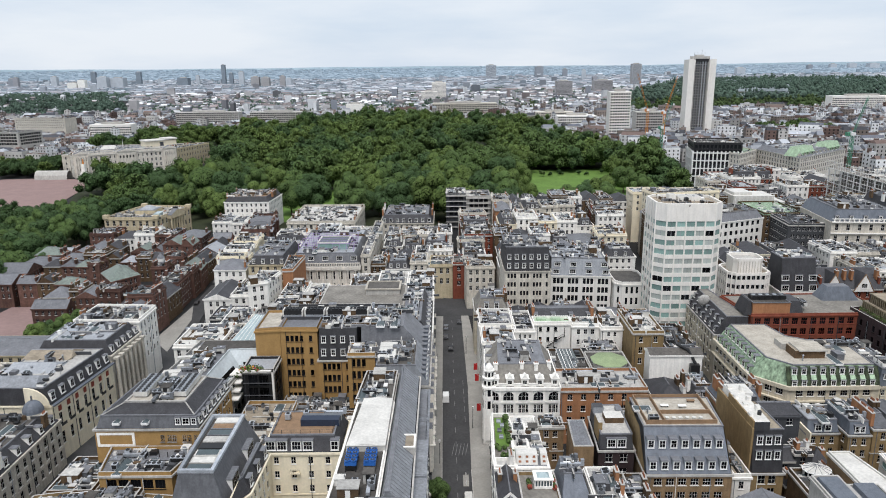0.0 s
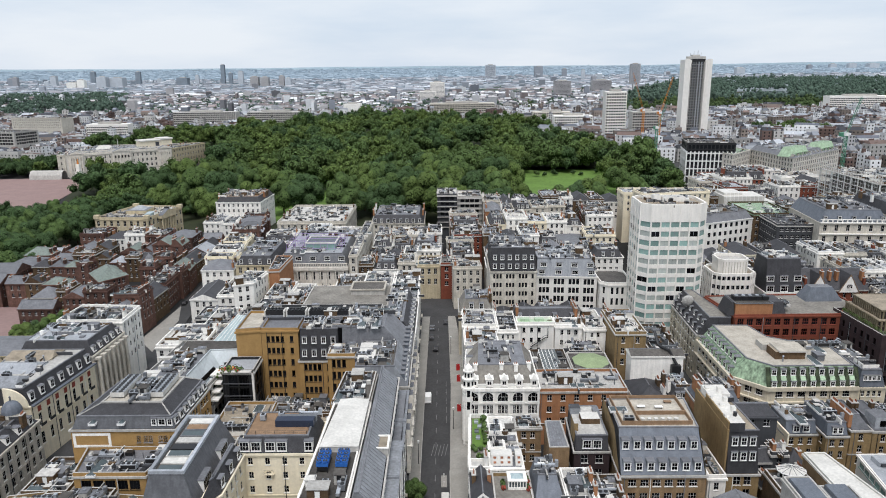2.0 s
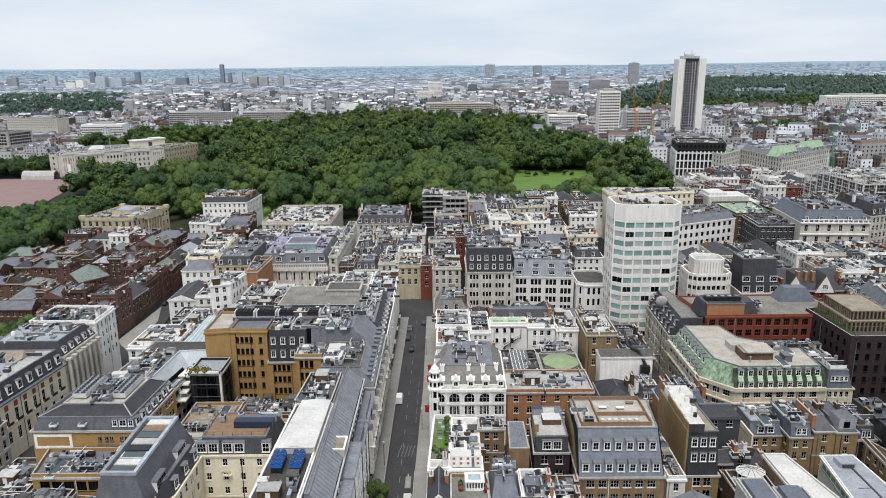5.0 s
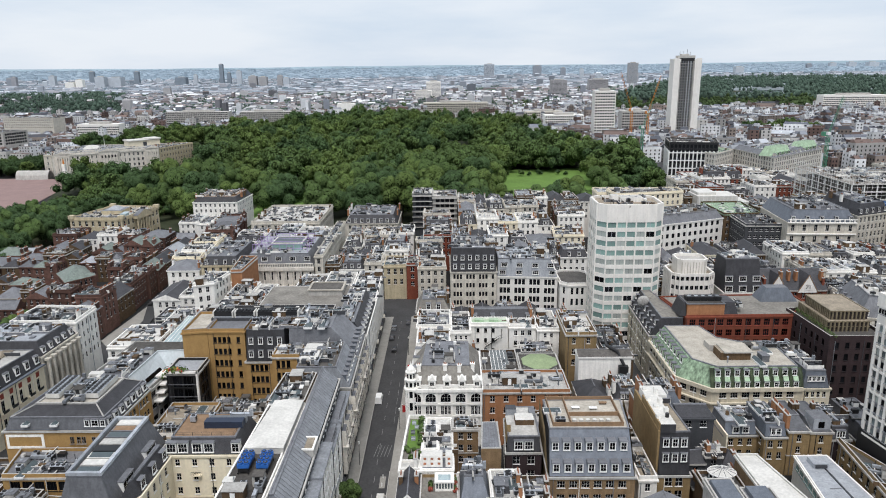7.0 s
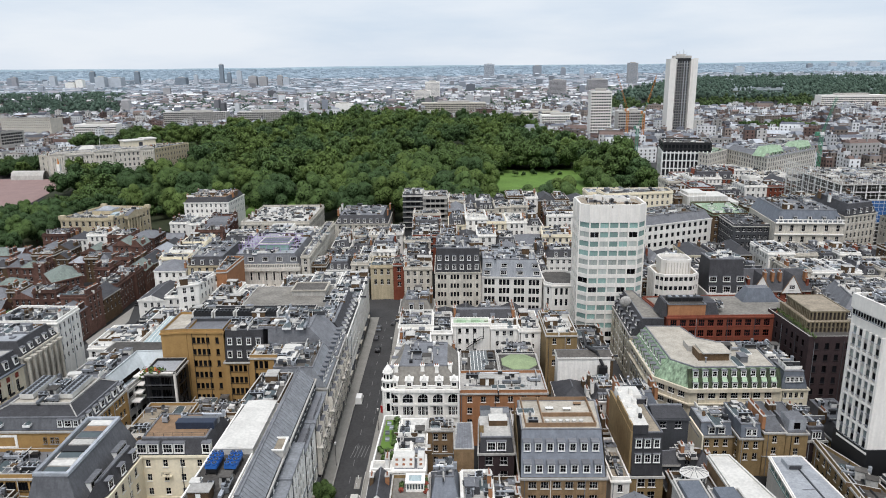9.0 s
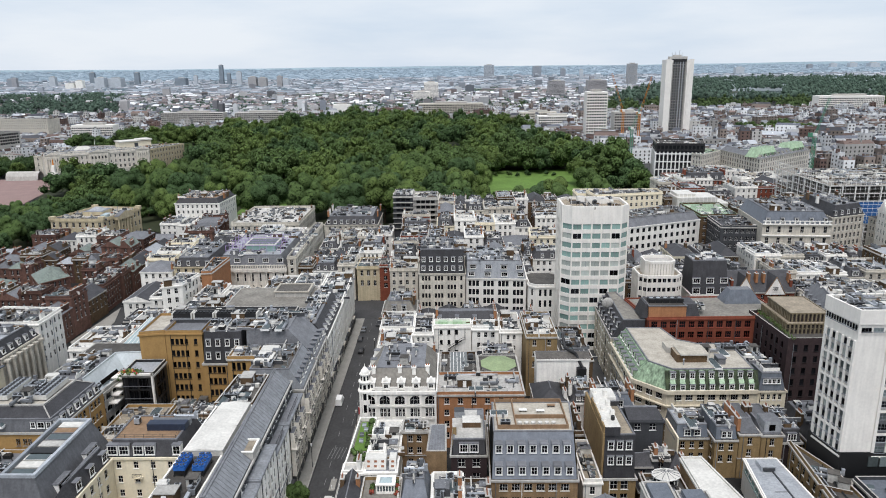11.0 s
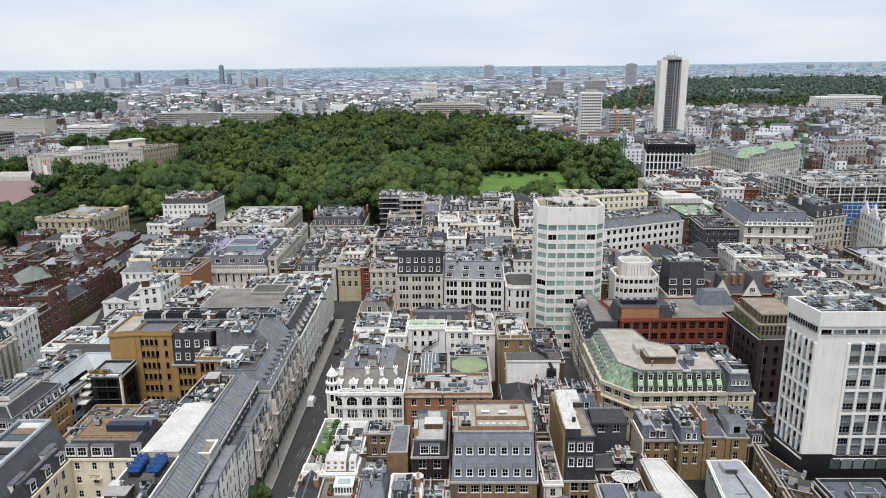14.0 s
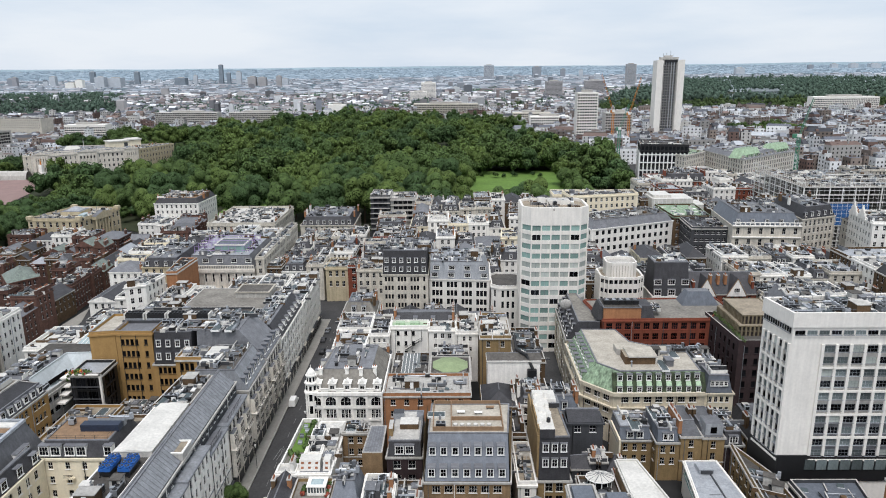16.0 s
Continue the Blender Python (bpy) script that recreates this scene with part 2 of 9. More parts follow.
def part(name, shape, parent, label="", at=None, rz=0.0):
    """One mesh object under a thing or a part."""
    me = shape.mesh(name) if isinstance(shape, Shape) else shape
    ob = new(name, me)
    ob.parent = parent
    if at:
        ob.location = at
    if rz:
        ob.rotation_euler = (0, 0, rz)
    return tagged(ob, label) if label else ob


def thing(name, label, category, at=(0, 0, 0), group="", kind="", shape=None, rz=0.0):
    ob = new(name, shape.mesh(name) if shape else None)
    ob.location = at
    ob.rotation_euler = (0, 0, rz)
    return tagged(ob, label, category, group, kind)


STORE = {}


SHAPES = {}


def stored(key, build):
    if key not in STORE:
        sh = build()
        STORE[key] = sh.mesh(key[0])
        SHAPES[STORE[key].name] = sh
    return STORE[key]


def inset(poly, d):
    """The polygon with each side moved inwards: one distance, or one for each side."""
    n = len(poly)
    ds = d if isinstance(d, (list, tuple)) else [d] * n
    lines = []
    for i in range(n):
        a, b = Vector(poly[i]), Vector(poly[(i + 1) % n])
        u = (b - a).normalized()
        lines.append((a + Vector((-u.y, u.x)) * ds[i], u))
    out = []
    for i in range(n):
        (p, u), (q, w) = lines[i - 1], lines[i]
        den = u.x * w.y - u.y * w.x
        if abs(den) < 1e-6:
            out.append((q.x, q.y))
            continue
        k = ((q - p).x * w.y - (q - p).y * w.x) / den
        out.append(((p + u * k).x, (p + u * k).y))
    return out


# ---- windows ----
def window_shape(w, h, style, frame_mat, glass):
    s = Shape()
    a, b, y = w / 2, h / 2, 0.16
    s.face([(-a, y + 0.04, -b), (a, y + 0.04, -b), (a, y + 0.04, b), (-a, y + 0.04, b)], glass)
    t = 0.055 if style != "plain" else 0.05
    for x0, z0, x1, z1 in ((-a, -b, -a + t, b), (a - t, -b, a, b), (-a, -b, a, -b + t), (-a, b - t, a, b)):
        s.face([(x0, y, z0), (x1, y, z0), (x1, y, z1), (x0, y, z1)], frame_mat)
    if style in ("sash", "arch"):
        s.face([(-a, y, -0.03), (a, y, -0.03), (a, y, 0.03), (-a, y, 0.03)], frame_mat)
    if style != "plain" or w > 2:
        k = 1 if w < 1.7 else 2 if w < 2.6 else int(w / 1.1)
        for i in range(1, k + 1):
            x = -a + w * i / (k + 1)
            s.face([(x - 0.025, y, -b), (x + 0.025, y, -b), (x + 0.025, y, b), (x - 0.025, y, b)], frame_mat)
    if style == "arch":
        for side in (-1, 1):
            arc = [(side * a * math.cos(q), -0.02, b - a + a * math.sin(q)) for q in [i * math.pi / 12 for i in range(7)]]
            s.face([(side * a, -0.02, b)] + arc[::-1], STUCCO)
    s.box(-a - 0.12, -0.14, -b - 0.12, a + 0.12, 0.02, -b, frame_mat)
    return s


def window_mesh(w, h, style, frame_mat, glass):
    return stored(("window", round(w, 2), round(h, 2), style, frame_mat.name, glass.name), lambda: window_shape(w, h, style, frame_mat, glass))


def facade(s, a, b, z0, z1, m, rows, first, step, win, gap, margin=1.0, skip=0):
    """One outer wall from a to b, with real openings. Returns the windows' places."""
    (ax, ay), (bx, by) = a, b
    length = math.hypot(bx - ax, by - ay)
    ux, uy = (bx - ax) / length, (by - ay) / length
    ww, wh = win
    cols = max(0, int((length - 2 * margin - ww) / gap) + 1) if rows else 0

    def pt(q, z, deep=0.0):
        return (ax + ux * q - uy * deep, ay + uy * q + ux * deep, z)

    def quad(q0, q1, lo, hi):
        if q1 - q0 > 1e-4 and hi - lo > 1e-4:
            s.face([pt(q0, lo), pt(q1, lo), pt(q1, hi), pt(q0, hi)], m)

    if cols == 0:
        quad(0, length, z0, z1)
        return []
    start = (length - (cols - 1) * gap) / 2
    spots, z = [], z0
    for r in range(rows):
        lo = first + r * step
        hi = min(lo + wh, z1 - 0.15)
        if hi - lo < 0.5 or lo < z:
            continue
        quad(0, length, z, lo)
        q = 0.0
        for c in range(cols):
            mid = start + c * gap
            if skip and c % skip == skip - 1:
                continue
            quad(q, mid - ww / 2, lo, hi)
            q = mid + ww / 2
            e0, e1 = mid - ww / 2, mid + ww / 2
            for p0, p1 in (((e0, lo), (e1, lo)), ((e1, lo), (e1, hi)), ((e1, hi), (e0, hi)), ((e0, hi), (e0, lo))):
                s.face([pt(*p0), pt(*p1), pt(*p1, 0.22), pt(*p0, 0.22)], m)
            spots.append((pt(mid, (lo + hi) / 2), math.atan2(uy, ux), hi - lo, r))
        quad(q, length, lo, hi)
        z = hi
    quad(0, length, z, z1)
    return spots


def place_windows(root, spots, win, style, frame_mat, glass, single):
    s = Shape()
    for at, rz, h, r in spots:
        if single:
            part("window", window_mesh(win[0], h, style, frame_mat, glass), root, "", at, rz)
            continue
        w = Shape()
        a, b = win[0] / 2, h / 2
        w.face([(-a, 0.2, -b), (a, 0.2, -b), (a, 0.2, b), (-a, 0.2, b)], DULLGLASS)
        if style == "sash":
            w.face([(-a, 0.17, -0.04), (a, 0.17, -0.04), (a, 0.17, 0.04), (-a, 0.17, 0.04)], frame_mat)
            w.face([(-0.03, 0.17, -b), (0.03, 0.17, -b), (0.03, 0.17, b), (-0.03, 0.17, b)], frame_mat)
            w.face([(-a - 0.1, -0.06, -b - 0.15), (a + 0.1, -0.06, -b - 0.15), (a + 0.1, -0.06, -b), (-a - 0.1, -0.06, -b)], frame_mat)
        s.add(w, at, rz)
    if s.f:
        tagged(part("glazing", s, root), kind="stuff")


# ---- small roof things ----
def dormer_shape(w, h, deep, cheek, frame_mat, rows=1):
    s = Shape()
    a = w / 2
    s.box(-a, 0, 0, a, deep, h, cheek)
    s.box(-a - 0.12, -0.15, h, a + 0.12, deep, h + 0.12, LEAD)
    for x in (-a, a - 0.16):
        s.box(x, -0.06, 0, x + 0.16, 0, h, frame_mat)
    s.box(-a, -0.09, h - 0.2, a, 0, h, frame_mat)
    s.box(-a - 0.05, -0.12, -0.1, a + 0.05, 0, 0.08, frame_mat)
    return s


def add_dormer(root, at, rz, w, h, deep, cheek, frame_mat=None, arched=False):
    frame_mat = frame_mat or PAINT
    d = part("dormer", stored(("dormer", round(w, 2), round(h, 2), round(deep, 1), cheek.name), lambda: dormer_shape(w, h, deep, cheek, frame_mat)), root, "", at, rz)

    def build():
        s = window_shape(w - 0.3, h - 0.35, "sash", frame_mat, GLASS)
        return s.shifted(0, -0.19, 0)

    part("window", stored(("dormer_window", round(w, 2), round(h, 2), frame_mat.name), build), d, "", (0, -0.02, h / 2))


def chimney_mesh(pots, m):
    def build():
        s = Shape()
        L, h = 0.45 * pots + 0.5, 1.9
        s.box(-L / 2, -0.4, -1.5, L / 2, 0.4, h, m)
        s.box(-L / 2 - 0.1, -0.5, h, L / 2 + 0.1, 0.5, h + 0.15, CONCRETE)
        for i in range(pots):
            x = -L / 2 + 0.45 + 0.45 * i
            s.tube((x, 0, h + 0.15), (x, 0, h + 0.75), 0.15, TILE, 6, 0.12)
        return s
    return stored(("chimney", pots, m.name), build)


def ac_mesh(k):
    def build():
        s = Shape()
        L = (1.2, 2.2, 3.4)[k]
        s.box(-L / 2, -0.6, 0.15, L / 2, 0.6, 1.35, GREYMETAL)
        for x in (-L / 2 + 0.1, L / 2 - 0.3):
            s.box(x, -0.55, -0.3, x + 0.2, 0.55, 0.15, BLACKMETAL)
        for i in range(k + 1):
            x = -L / 2 + L * (i + 0.5) / (k + 1)
            s.tube((x, 0, 1.34), (x, 0, 1.5), 0.42, BLACKMETAL, 10)
        s.face([(-L / 2 + 0.1, -0.61, 0.3), (L / 2 - 0.1, -0.61, 0.3), (L / 2 - 0.1, -0.61, 1.2), (-L / 2 + 0.1, -0.61, 1.2)], BLACKMETAL)
        return s
    return stored(("air_conditioner", k), build)


def skylight_mesh(k):
    def build():
        s = Shape()
        a, b = ((0.8, 1.2), (1.2, 2.0), (1.0, 3.2))[k]
        s.box(-a, -b, -0.2, a, b, 0.35, PAINT)
        s.frustum([(-a + 0.1, -b + 0.1), (a - 0.1, -b + 0.1), (a - 0.1, b - 0.1), (-a + 0.1, b - 0.1)], 0.35, [(-0.05, -b + 0.5), (0.05, -b + 0.5), (0.05, b - 0.5), (-0.05, b - 0.5)], 0.8, SKYGLASS, SKYGLASS)
        return s
    return stored(("skylight", k), build)


def hut_mesh(k):
    def build():
        s = Shape()
        a, b, h = ((1.0, 1.1, 2.0), (1.5, 1.0, 1.6), (0.8, 0.9, 1.3), (1.9, 1.4, 2.2))[k]
        m = (FLATLIGHT, LEAD, STUCCO, STOCK)[k]
        s.box(-a, -b, -0.3, a, b, h, m)
        s.box(-a - 0.15, -b - 0.15, h, a + 0.15, b + 0.15, h + 0.15, (FELT, LEAD, MEMBRANE, FLATLIGHT)[k])
        s.box(-0.45, -b - 0.04, 0, 0.45, -b, 1.9, (BLACKMETAL, PAINT, GREYMETAL, PAINT)[k])
        return s
    return stored(("roof_hut", k), build)


def duct_mesh(k):
    def build():
        s = Shape()
        L = (3.0, 5.0)[k]
        s.box(-L / 2, -0.35, 0.25, L / 2, 0.35, 0.85, GREYMETAL)
        s.box(L / 2 - 0.7, -0.35, 0.85, L / 2, 0.35, 1.7, GREYMETAL)
        for x in (-L / 2 + 0.2, 0, L / 2 - 0.4):
            s.box(x, -0.3, -0.3, x + 0.1, 0.3, 0.25, BLACKMETAL)
        return s
    return stored(("duct", k), build)


def vent_mesh(k):
    def build():
        s = Shape()
        s.tube((0, 0, -0.3), (0, 0, 1.0 + 0.5 * k), 0.2, GREYMETAL, 8)
        s.tube((0, 0, 1.0 + 0.5 * k), (0, 0, 1.25 + 0.5 * k), 0.38, GREYMETAL, 8, 0.1)
        return s
    return stored(("vent_pipe", k), build)


def tank_mesh(k):
    def build():
        s = Shape()
        s.box(-1.1, -0.9, -0.2, 1.1, 0.9, 1.3, (MEMBRANE, CONCRETE)[k])
        s.box(-1.2, -1.0, 1.3, 1.2, 1.0, 1.42, LEAD)
        s.box(-0.3, -0.3, 1.42, 0.3, 0.3, 1.55, GREYMETAL)
        return s
    return stored(("water_tank", k), build)


def clutter(root, poly, z, n, rng, margin=1.6, joined=False):
    """Fixed roof equipment over a flat roof, turned with its first side."""
    p = inset(poly, margin)
    ang = math.atan2(poly[1][1] - poly[0][1], poly[1][0] - poly[0][0])
    used, rest = [], Shape()
    for _ in range(n * 3):
        if len(used) >= n:
            break
        u, v = rng.random(), rng.random()
        x = (1 - u) * (1 - v) * p[0][0] + u * (1 - v) * p[1][0] + u * v * p[2][0] + (1 - u) * v * p[3 % len(p)][0]
        y = (1 - u) * (1 - v) * p[0][1] + u * (1 - v) * p[1][1] + u * v * p[2][1] + (1 - u) * v * p[3 % len(p)][1]
        if any(abs(x - a) + abs(y - b) < 2.4 for a, b in used):
            continue
        used.append((x, y))
        k = rng.random()
        rz = ang + rng.choice((0, 0, 1.5708))
        if k < 0.30:
            name, me = "air_conditioner", ac_mesh(rng.randrange(3))
        elif k < 0.47:
            name, me = "skylight", skylight_mesh(rng.randrange(3))
        elif k < 0.57:
            name, me = "roof_hut", hut_mesh(rng.randrange(4))
        elif k < 0.74:
            name, me = "duct", duct_mesh(rng.randrange(2))
        elif k < 0.92:
            name, me = "vent_pipe", vent_mesh(rng.randrange(2))
        else:
            name, me = "water_tank", tank_mesh(rng.randrange(2))
        if joined:
            rest.add(SHAPES[me.name], (x, y, z), rz)
        else:
            part(name, me, root, "", (x, y, z), rz)
    if joined:
        pipes(rest, poly, z - 0.1, rng, 4 + n // 2)
        bits(rest, poly, z - 0.1, rng, 10 + 5 * n)
        if rest.f:
            tagged(part("roof_equipment", rest, root), kind="stuff")


def bits(s, poly, z, rng, n):
    """Small boxes, hatches, upstands and cowls strewn over a roof."""
    p = inset(poly, 0.6)
    if len(p) != 4:
        return
    ang = math.atan2(poly[1][1] - poly[0][1], poly[1][0] - poly[0][0])
    for _ in range(n):
        u, v = rng.random(), rng.random()
        c = (Vector(p[0]).lerp(Vector(p[1]), u)).lerp(Vector(p[3]).lerp(Vector(p[2]), u), v)
        k = rng.random()
        b = Shape()
        if k < 0.55:
            w, d, h = rng.uniform(0.25, 0.9), rng.uniform(0.25, 0.9), rng.uniform(0.25, 1.1)
            m = rng.choice((BLACKMETAL, BLACKMETAL, MEMBRANE, DARKGREY, LEAD, PAINT, STOCK))
            b.box(-w, -d, -0.2, w, d, h, m, rng.choice((m, m, FLATLIGHT, BLACKMETAL)))
        elif k < 0.75:
            w, h = rng.uniform(1.2, 3.5), rng.uniform(0.4, 1.1)
            b.box(-w, -0.14, -0.2, w, 0.14, h, rng.choice((STOCK, STUCCO, DARKGREY, LEAD)), FLATLIGHT)
        elif k < 0.9:
            b.tube((0, 0, -0.2), (0, 0, rng.uniform(0.8, 1.8)), 0.09, rng.choice((BLACKMETAL, GREYMETAL, PAINT)), 5)
        else:
            b.face([(-0.7, -0.5, 0.12), (0.7, -0.5, 0.12), (0.7, 0.5, 0.5), (-0.7, 0.5, 0.5)], SKYGLASS)
            b.face([(-0.7, -0.5, -0.2), (0.7, -0.5, -0.2), (0.7, -0.5, 0.12), (-0.7, -0.5, 0.12)], PAINT)
        s.add(b, (c.x, c.y, z), ang + rng.choice((0, 1.5708)))


def pipes(s, poly, z, rng, n):
    """Thin pipe and cable-tray runs and low upstands over a roof, parallel to its sides."""
    p = inset(poly, 0.7)
    if len(p) != 4:
        return
    at = lambda u, v: (Vector(p[0]).lerp(Vector(p[1]), u)).lerp(Vector(p[3]).lerp(Vector(p[2]), u), v)
    for _ in range(n):
        u0, v0 = rng.random(), rng.random()
        if rng.random() < 0.5:
            u1, v1 = rng.random(), v0
        else:
            u1, v1 = u0, rng.random()
        a, b = at(u0, v0), at(u1, v1)
        if (b - a).length < 1.5:
            continue
        h, m = rng.uniform(0.15, 0.5), rng.choice((MEMBRANE, GREYMETAL, BLACKMETAL, LEAD, FLATLIGHT))
        s.tube((a.x, a.y, z + h), (b.x, b.y, z + h), rng.uniform(0.08, 0.2), m, 4)
        for k in range(int((b - a).length / 2.5) + 1):
            c = a.lerp(b, k * 2.5 / (b - a).length)
            s.box(c.x - 0.06, c.y - 0.06, z - 0.2, c.x + 0.06, c.y + 0.06, z + h, m)


def railing(root, poly, z, m=None, h=1.0, step=2.0):
    s = Shape()
    m = m or BLACKMETAL
    n = len(poly)
    for i in range(n):
        a, b = Vector(poly[i]), Vector(poly[(i + 1) % n])
        L = (b - a).length
        for k in range(max(1, int(L / step))):
            p = a.lerp(b, k * step / L)
            s.box(p.x - 0.03, p.y - 0.03, z, p.x + 0.03, p.y + 0.03, z + h, m)
        for q in (h, h * 0.5):
            s.tube((a.x, a.y, z + q), (b.x, b.y, z + q), 0.03, m, 4)
    part("railing", s, root)


# ---- a building ----
def building(name, label, poly, eave, wall, roof="flat", sides=(0,), win=(1.1, 1.9), gap=3.0, step=3.5, top=1.0, floors=None, style="sash", frame_mat=None,
             glass=None, cap=None, rise=3.0, slope=2.2, roof_mat=None, dormers=None, chimneys=0, stuff=0, seed=0, single=True, parapet=0.9, category="building",
             cornice=None, group="", base=None, most=4, bands=True, skip=0):
    """A building from its footprint (counter-clockwise, the side that faces the first camera first), the height of its eaves above the datum, its walls, windows and roof."""
    rng = random.Random(seed or int(abs(poly[0][0]) * 31 + abs(poly[0][1]) * 17))
    n = len(poly)
    cx, cy = sum(p[0] for p in poly) / n, sum(p[1] for p in poly) / n
    zb = min(gz(*p) for p in poly) - 0.3 if base is None else base
    single = single and cy < 227
    root = thing(name, label, category, (cx, cy, zb), group)
    pl = [(p[0] - cx, p[1] - cy) for p in poly]
    E = eave - zb
    frame_mat, glass = frame_mat or PAINT, glass or GLASS
    floors = floors or max(1, int((E - 1.5) / step))
    floors = min(floors, most if category != "house" or most > 4 else 3)
    first = E - top - win[1] - (floors - 1) * step
    while first < 0.4:
        floors -= 1
        first += step
    s = Shape()
    spots = []
    for i in range(n):
        a, b = pl[i], pl[(i + 1) % n]
        spots += facade(s, a, b, 0, E, wall, floors if i in sides else 0, first, step, win, gap, skip=skip)
    part("wall", s, root)
    place_windows(root, spots, win, style, frame_mat, glass, single)
    cmat = cornice or (CONCRETE if wall not in (STUCCO, CREAM, STONE, BATH, PANELWHITE, TUDOR) else wall)
    if cornice is not False:
        c = Shape()
        o, q = inset(pl, -0.3), inset(pl, 0.05)
        ring(c, o, q, E - 0.45, E + 0.02, cmat)
        if bands and floors > 2 and cy < 175:
            zz = first + step - 0.75
            if single:
                b_ = Shape()
                ring(b_, inset(pl, -0.14), inset(pl, 0.0), zz, zz + 0.25, cmat)
                part("string_course", b_, root)
        part("cornice", c, root)
    top_poly, zt = inset(pl, 0.35), E
    if roof == "flat":
        p = Shape()
        ring(p, pl, top_poly, E, E + parapet, wall if parapet > 0.5 else cmat, cap or cmat)
        part("parapet", p, root)
        r = Shape()
        r.prism(top_poly, E - 0.4, E + 0.12, roof_mat or FELT)
        part("roof", r, root)
        zt = E + 0.12
    elif roof == "mansard":
        sl = slope if isinstance(slope, (list, tuple)) else [slope] * n
        lo, hi = inset(pl, 0.25), inset(pl, [0.25 + q for q in sl])
        r = Shape()
        r.frustum(lo, E, hi, E + rise, roof_mat or SLATE, cap or LEAD)
        ring(r, inset(hi, -0.12), inset(hi, 0.25), E + rise - 0.12, E + rise + 0.18, LEAD)
        part("roof", r, root)
        top_poly, zt = hi, E + rise
        for spec in dormers or ():
            side, count, up, w, h = spec[:5]
            a, b = Vector(pl[side]), Vector(pl[(side + 1) % n])
            u = (b - a).normalized()
            nrm = Vector((-u.y, u.x))
            L = (b - a).length
            tan = sl[side] / rise
            margin_d = 1.6 + sl[(side + 1) % n] * (up + h) / rise * 0.6
            for k in range(count):
                q = margin_d + (L - 2 * margin_d) * ((k + 0.5) / count if count < 3 else k / (count - 1))
                pos = a + u * q + nrm * (0.25 + tan * up - 0.05)
                add_dormer(root, (pos.x, pos.y, E + up), math.atan2(u.y, u.x), w, h, tan * h + 0.3, spec[5] if len(spec) > 5 else (roof_mat or SLATE))
    elif roof in ("gable", "hip"):
        a, b, c, d = [Vector(p) for p in inset(pl, -0.25)]
        long_front = (b - a).length >= (d - a).length
        if not long_front:
            a, b, c, d = b, c, d, a
        m0, m1 = (a + d) / 2, (b + c) / 2
        if roof == "hip":
            k = min(0.45, 0.5 * (d - a).length / (b - a).length)
            m0, m1 = m0.lerp(m1, k), m1.lerp(m0, k)
        r = Shape()
        z1 = E + rise
        A, B, C, D = [(p.x, p.y, E) for p in (a, b, c, d)]
        M, N = (m0.x, m0.y, z1), (m1.x, m1.y, z1)
        rm = roof_mat or SLATE
        r.face([A, B, N, M], rm)
        r.face([C, D, M, N], rm)
        r.face([B, C, N], rm if roof == "hip" else wall)
        r.face([D, A, M], rm if roof == "hip" else wall)
        r.tube(M, N, 0.14, LEAD, 5)
        part("roof", r, root)
        zt = E + rise * 0.4
    for k in range(chimneys):
        side = rng.choice([1, 3]) if n == 4 else rng.randrange(n)
        a, b = Vector(pl[side]), Vector(pl[(side + 1) % n])
        pos = a.lerp(b, (k + 0.5) / chimneys * 0.9 + 0.05)
        pos = pos + (Vector((0, 0)) - pos).normalized() * 0.9
        part("chimney", chimney_mesh(rng.choice((2, 3, 4, 5)), STOCK if wall in (STOCK, YELLOW, OCHRE) else wall if wall in (TUDOR, REDBRICK, ORANGE) else rng.choice((STOCK, STUCCO, ORANGE))),
             root, "", (pos.x, pos.y, max(E, zt - 1.0) + 0.6), math.atan2((b - a).y, (b - a).x))
    if stuff:
        if single:
            clutter(root, top_poly, zt + 0.1, int(stuff * 0.5 + 0.5), rng)
        clutter(root, top_poly, zt + 0.1, int(stuff * 1.2) + 1, rng, 0.8, joined=True)
    if single and E > 9:
        d = Shape()
        for i in sides:
            a, b = Vector(pl[i]), Vector(pl[(i + 1) % n])
            u = (b - a).normalized()
            for k in range(1 + int((b - a).length / 9)):
                p = a.lerp(b, min(0.97, (k + rng.uniform(0.02, 0.3)) / (1 + int((b - a).length / 9)))) + Vector((u.y, -u.x)) * 0.1
                d.tube((p.x, p.y, 0.3), (p.x, p.y, E - 0.5), 0.085, rng.choice((BLACKMETAL, DARKGREY, GREYMETAL, STUCCO)), 5)
        if d.f:
            tagged(part("pipework", d, root), kind="stuff")
    return root, pl, zb, E, zt, top_poly


def ring(s, outer, inner, z0, z1, m, cap=None):
    n = len(outer)
    for i in range(n):
        j = (i + 1) % n
        a, b, c, d = outer[i], outer[j], inner[j], inner[i]
        s.face([(*a, z0), (*b, z0), (*b, z1), (*a, z1)], m)
        s.face([(*a, z1), (*b, z1), (*c, z1), (*d, z1)], cap or m)
        s.face([(*d, z0), (*d, z1), (*c, z1), (*c, z0)], m)
        s.face([(*a, z0), (*d, z0), (*c, z0), (*b, z0)], m)


def rect(x0, y0, x1, y1, skew=0.0):
    return [(x0, y0), (x1, y0), (x1 + skew, y1), (x0 + skew, y1)]


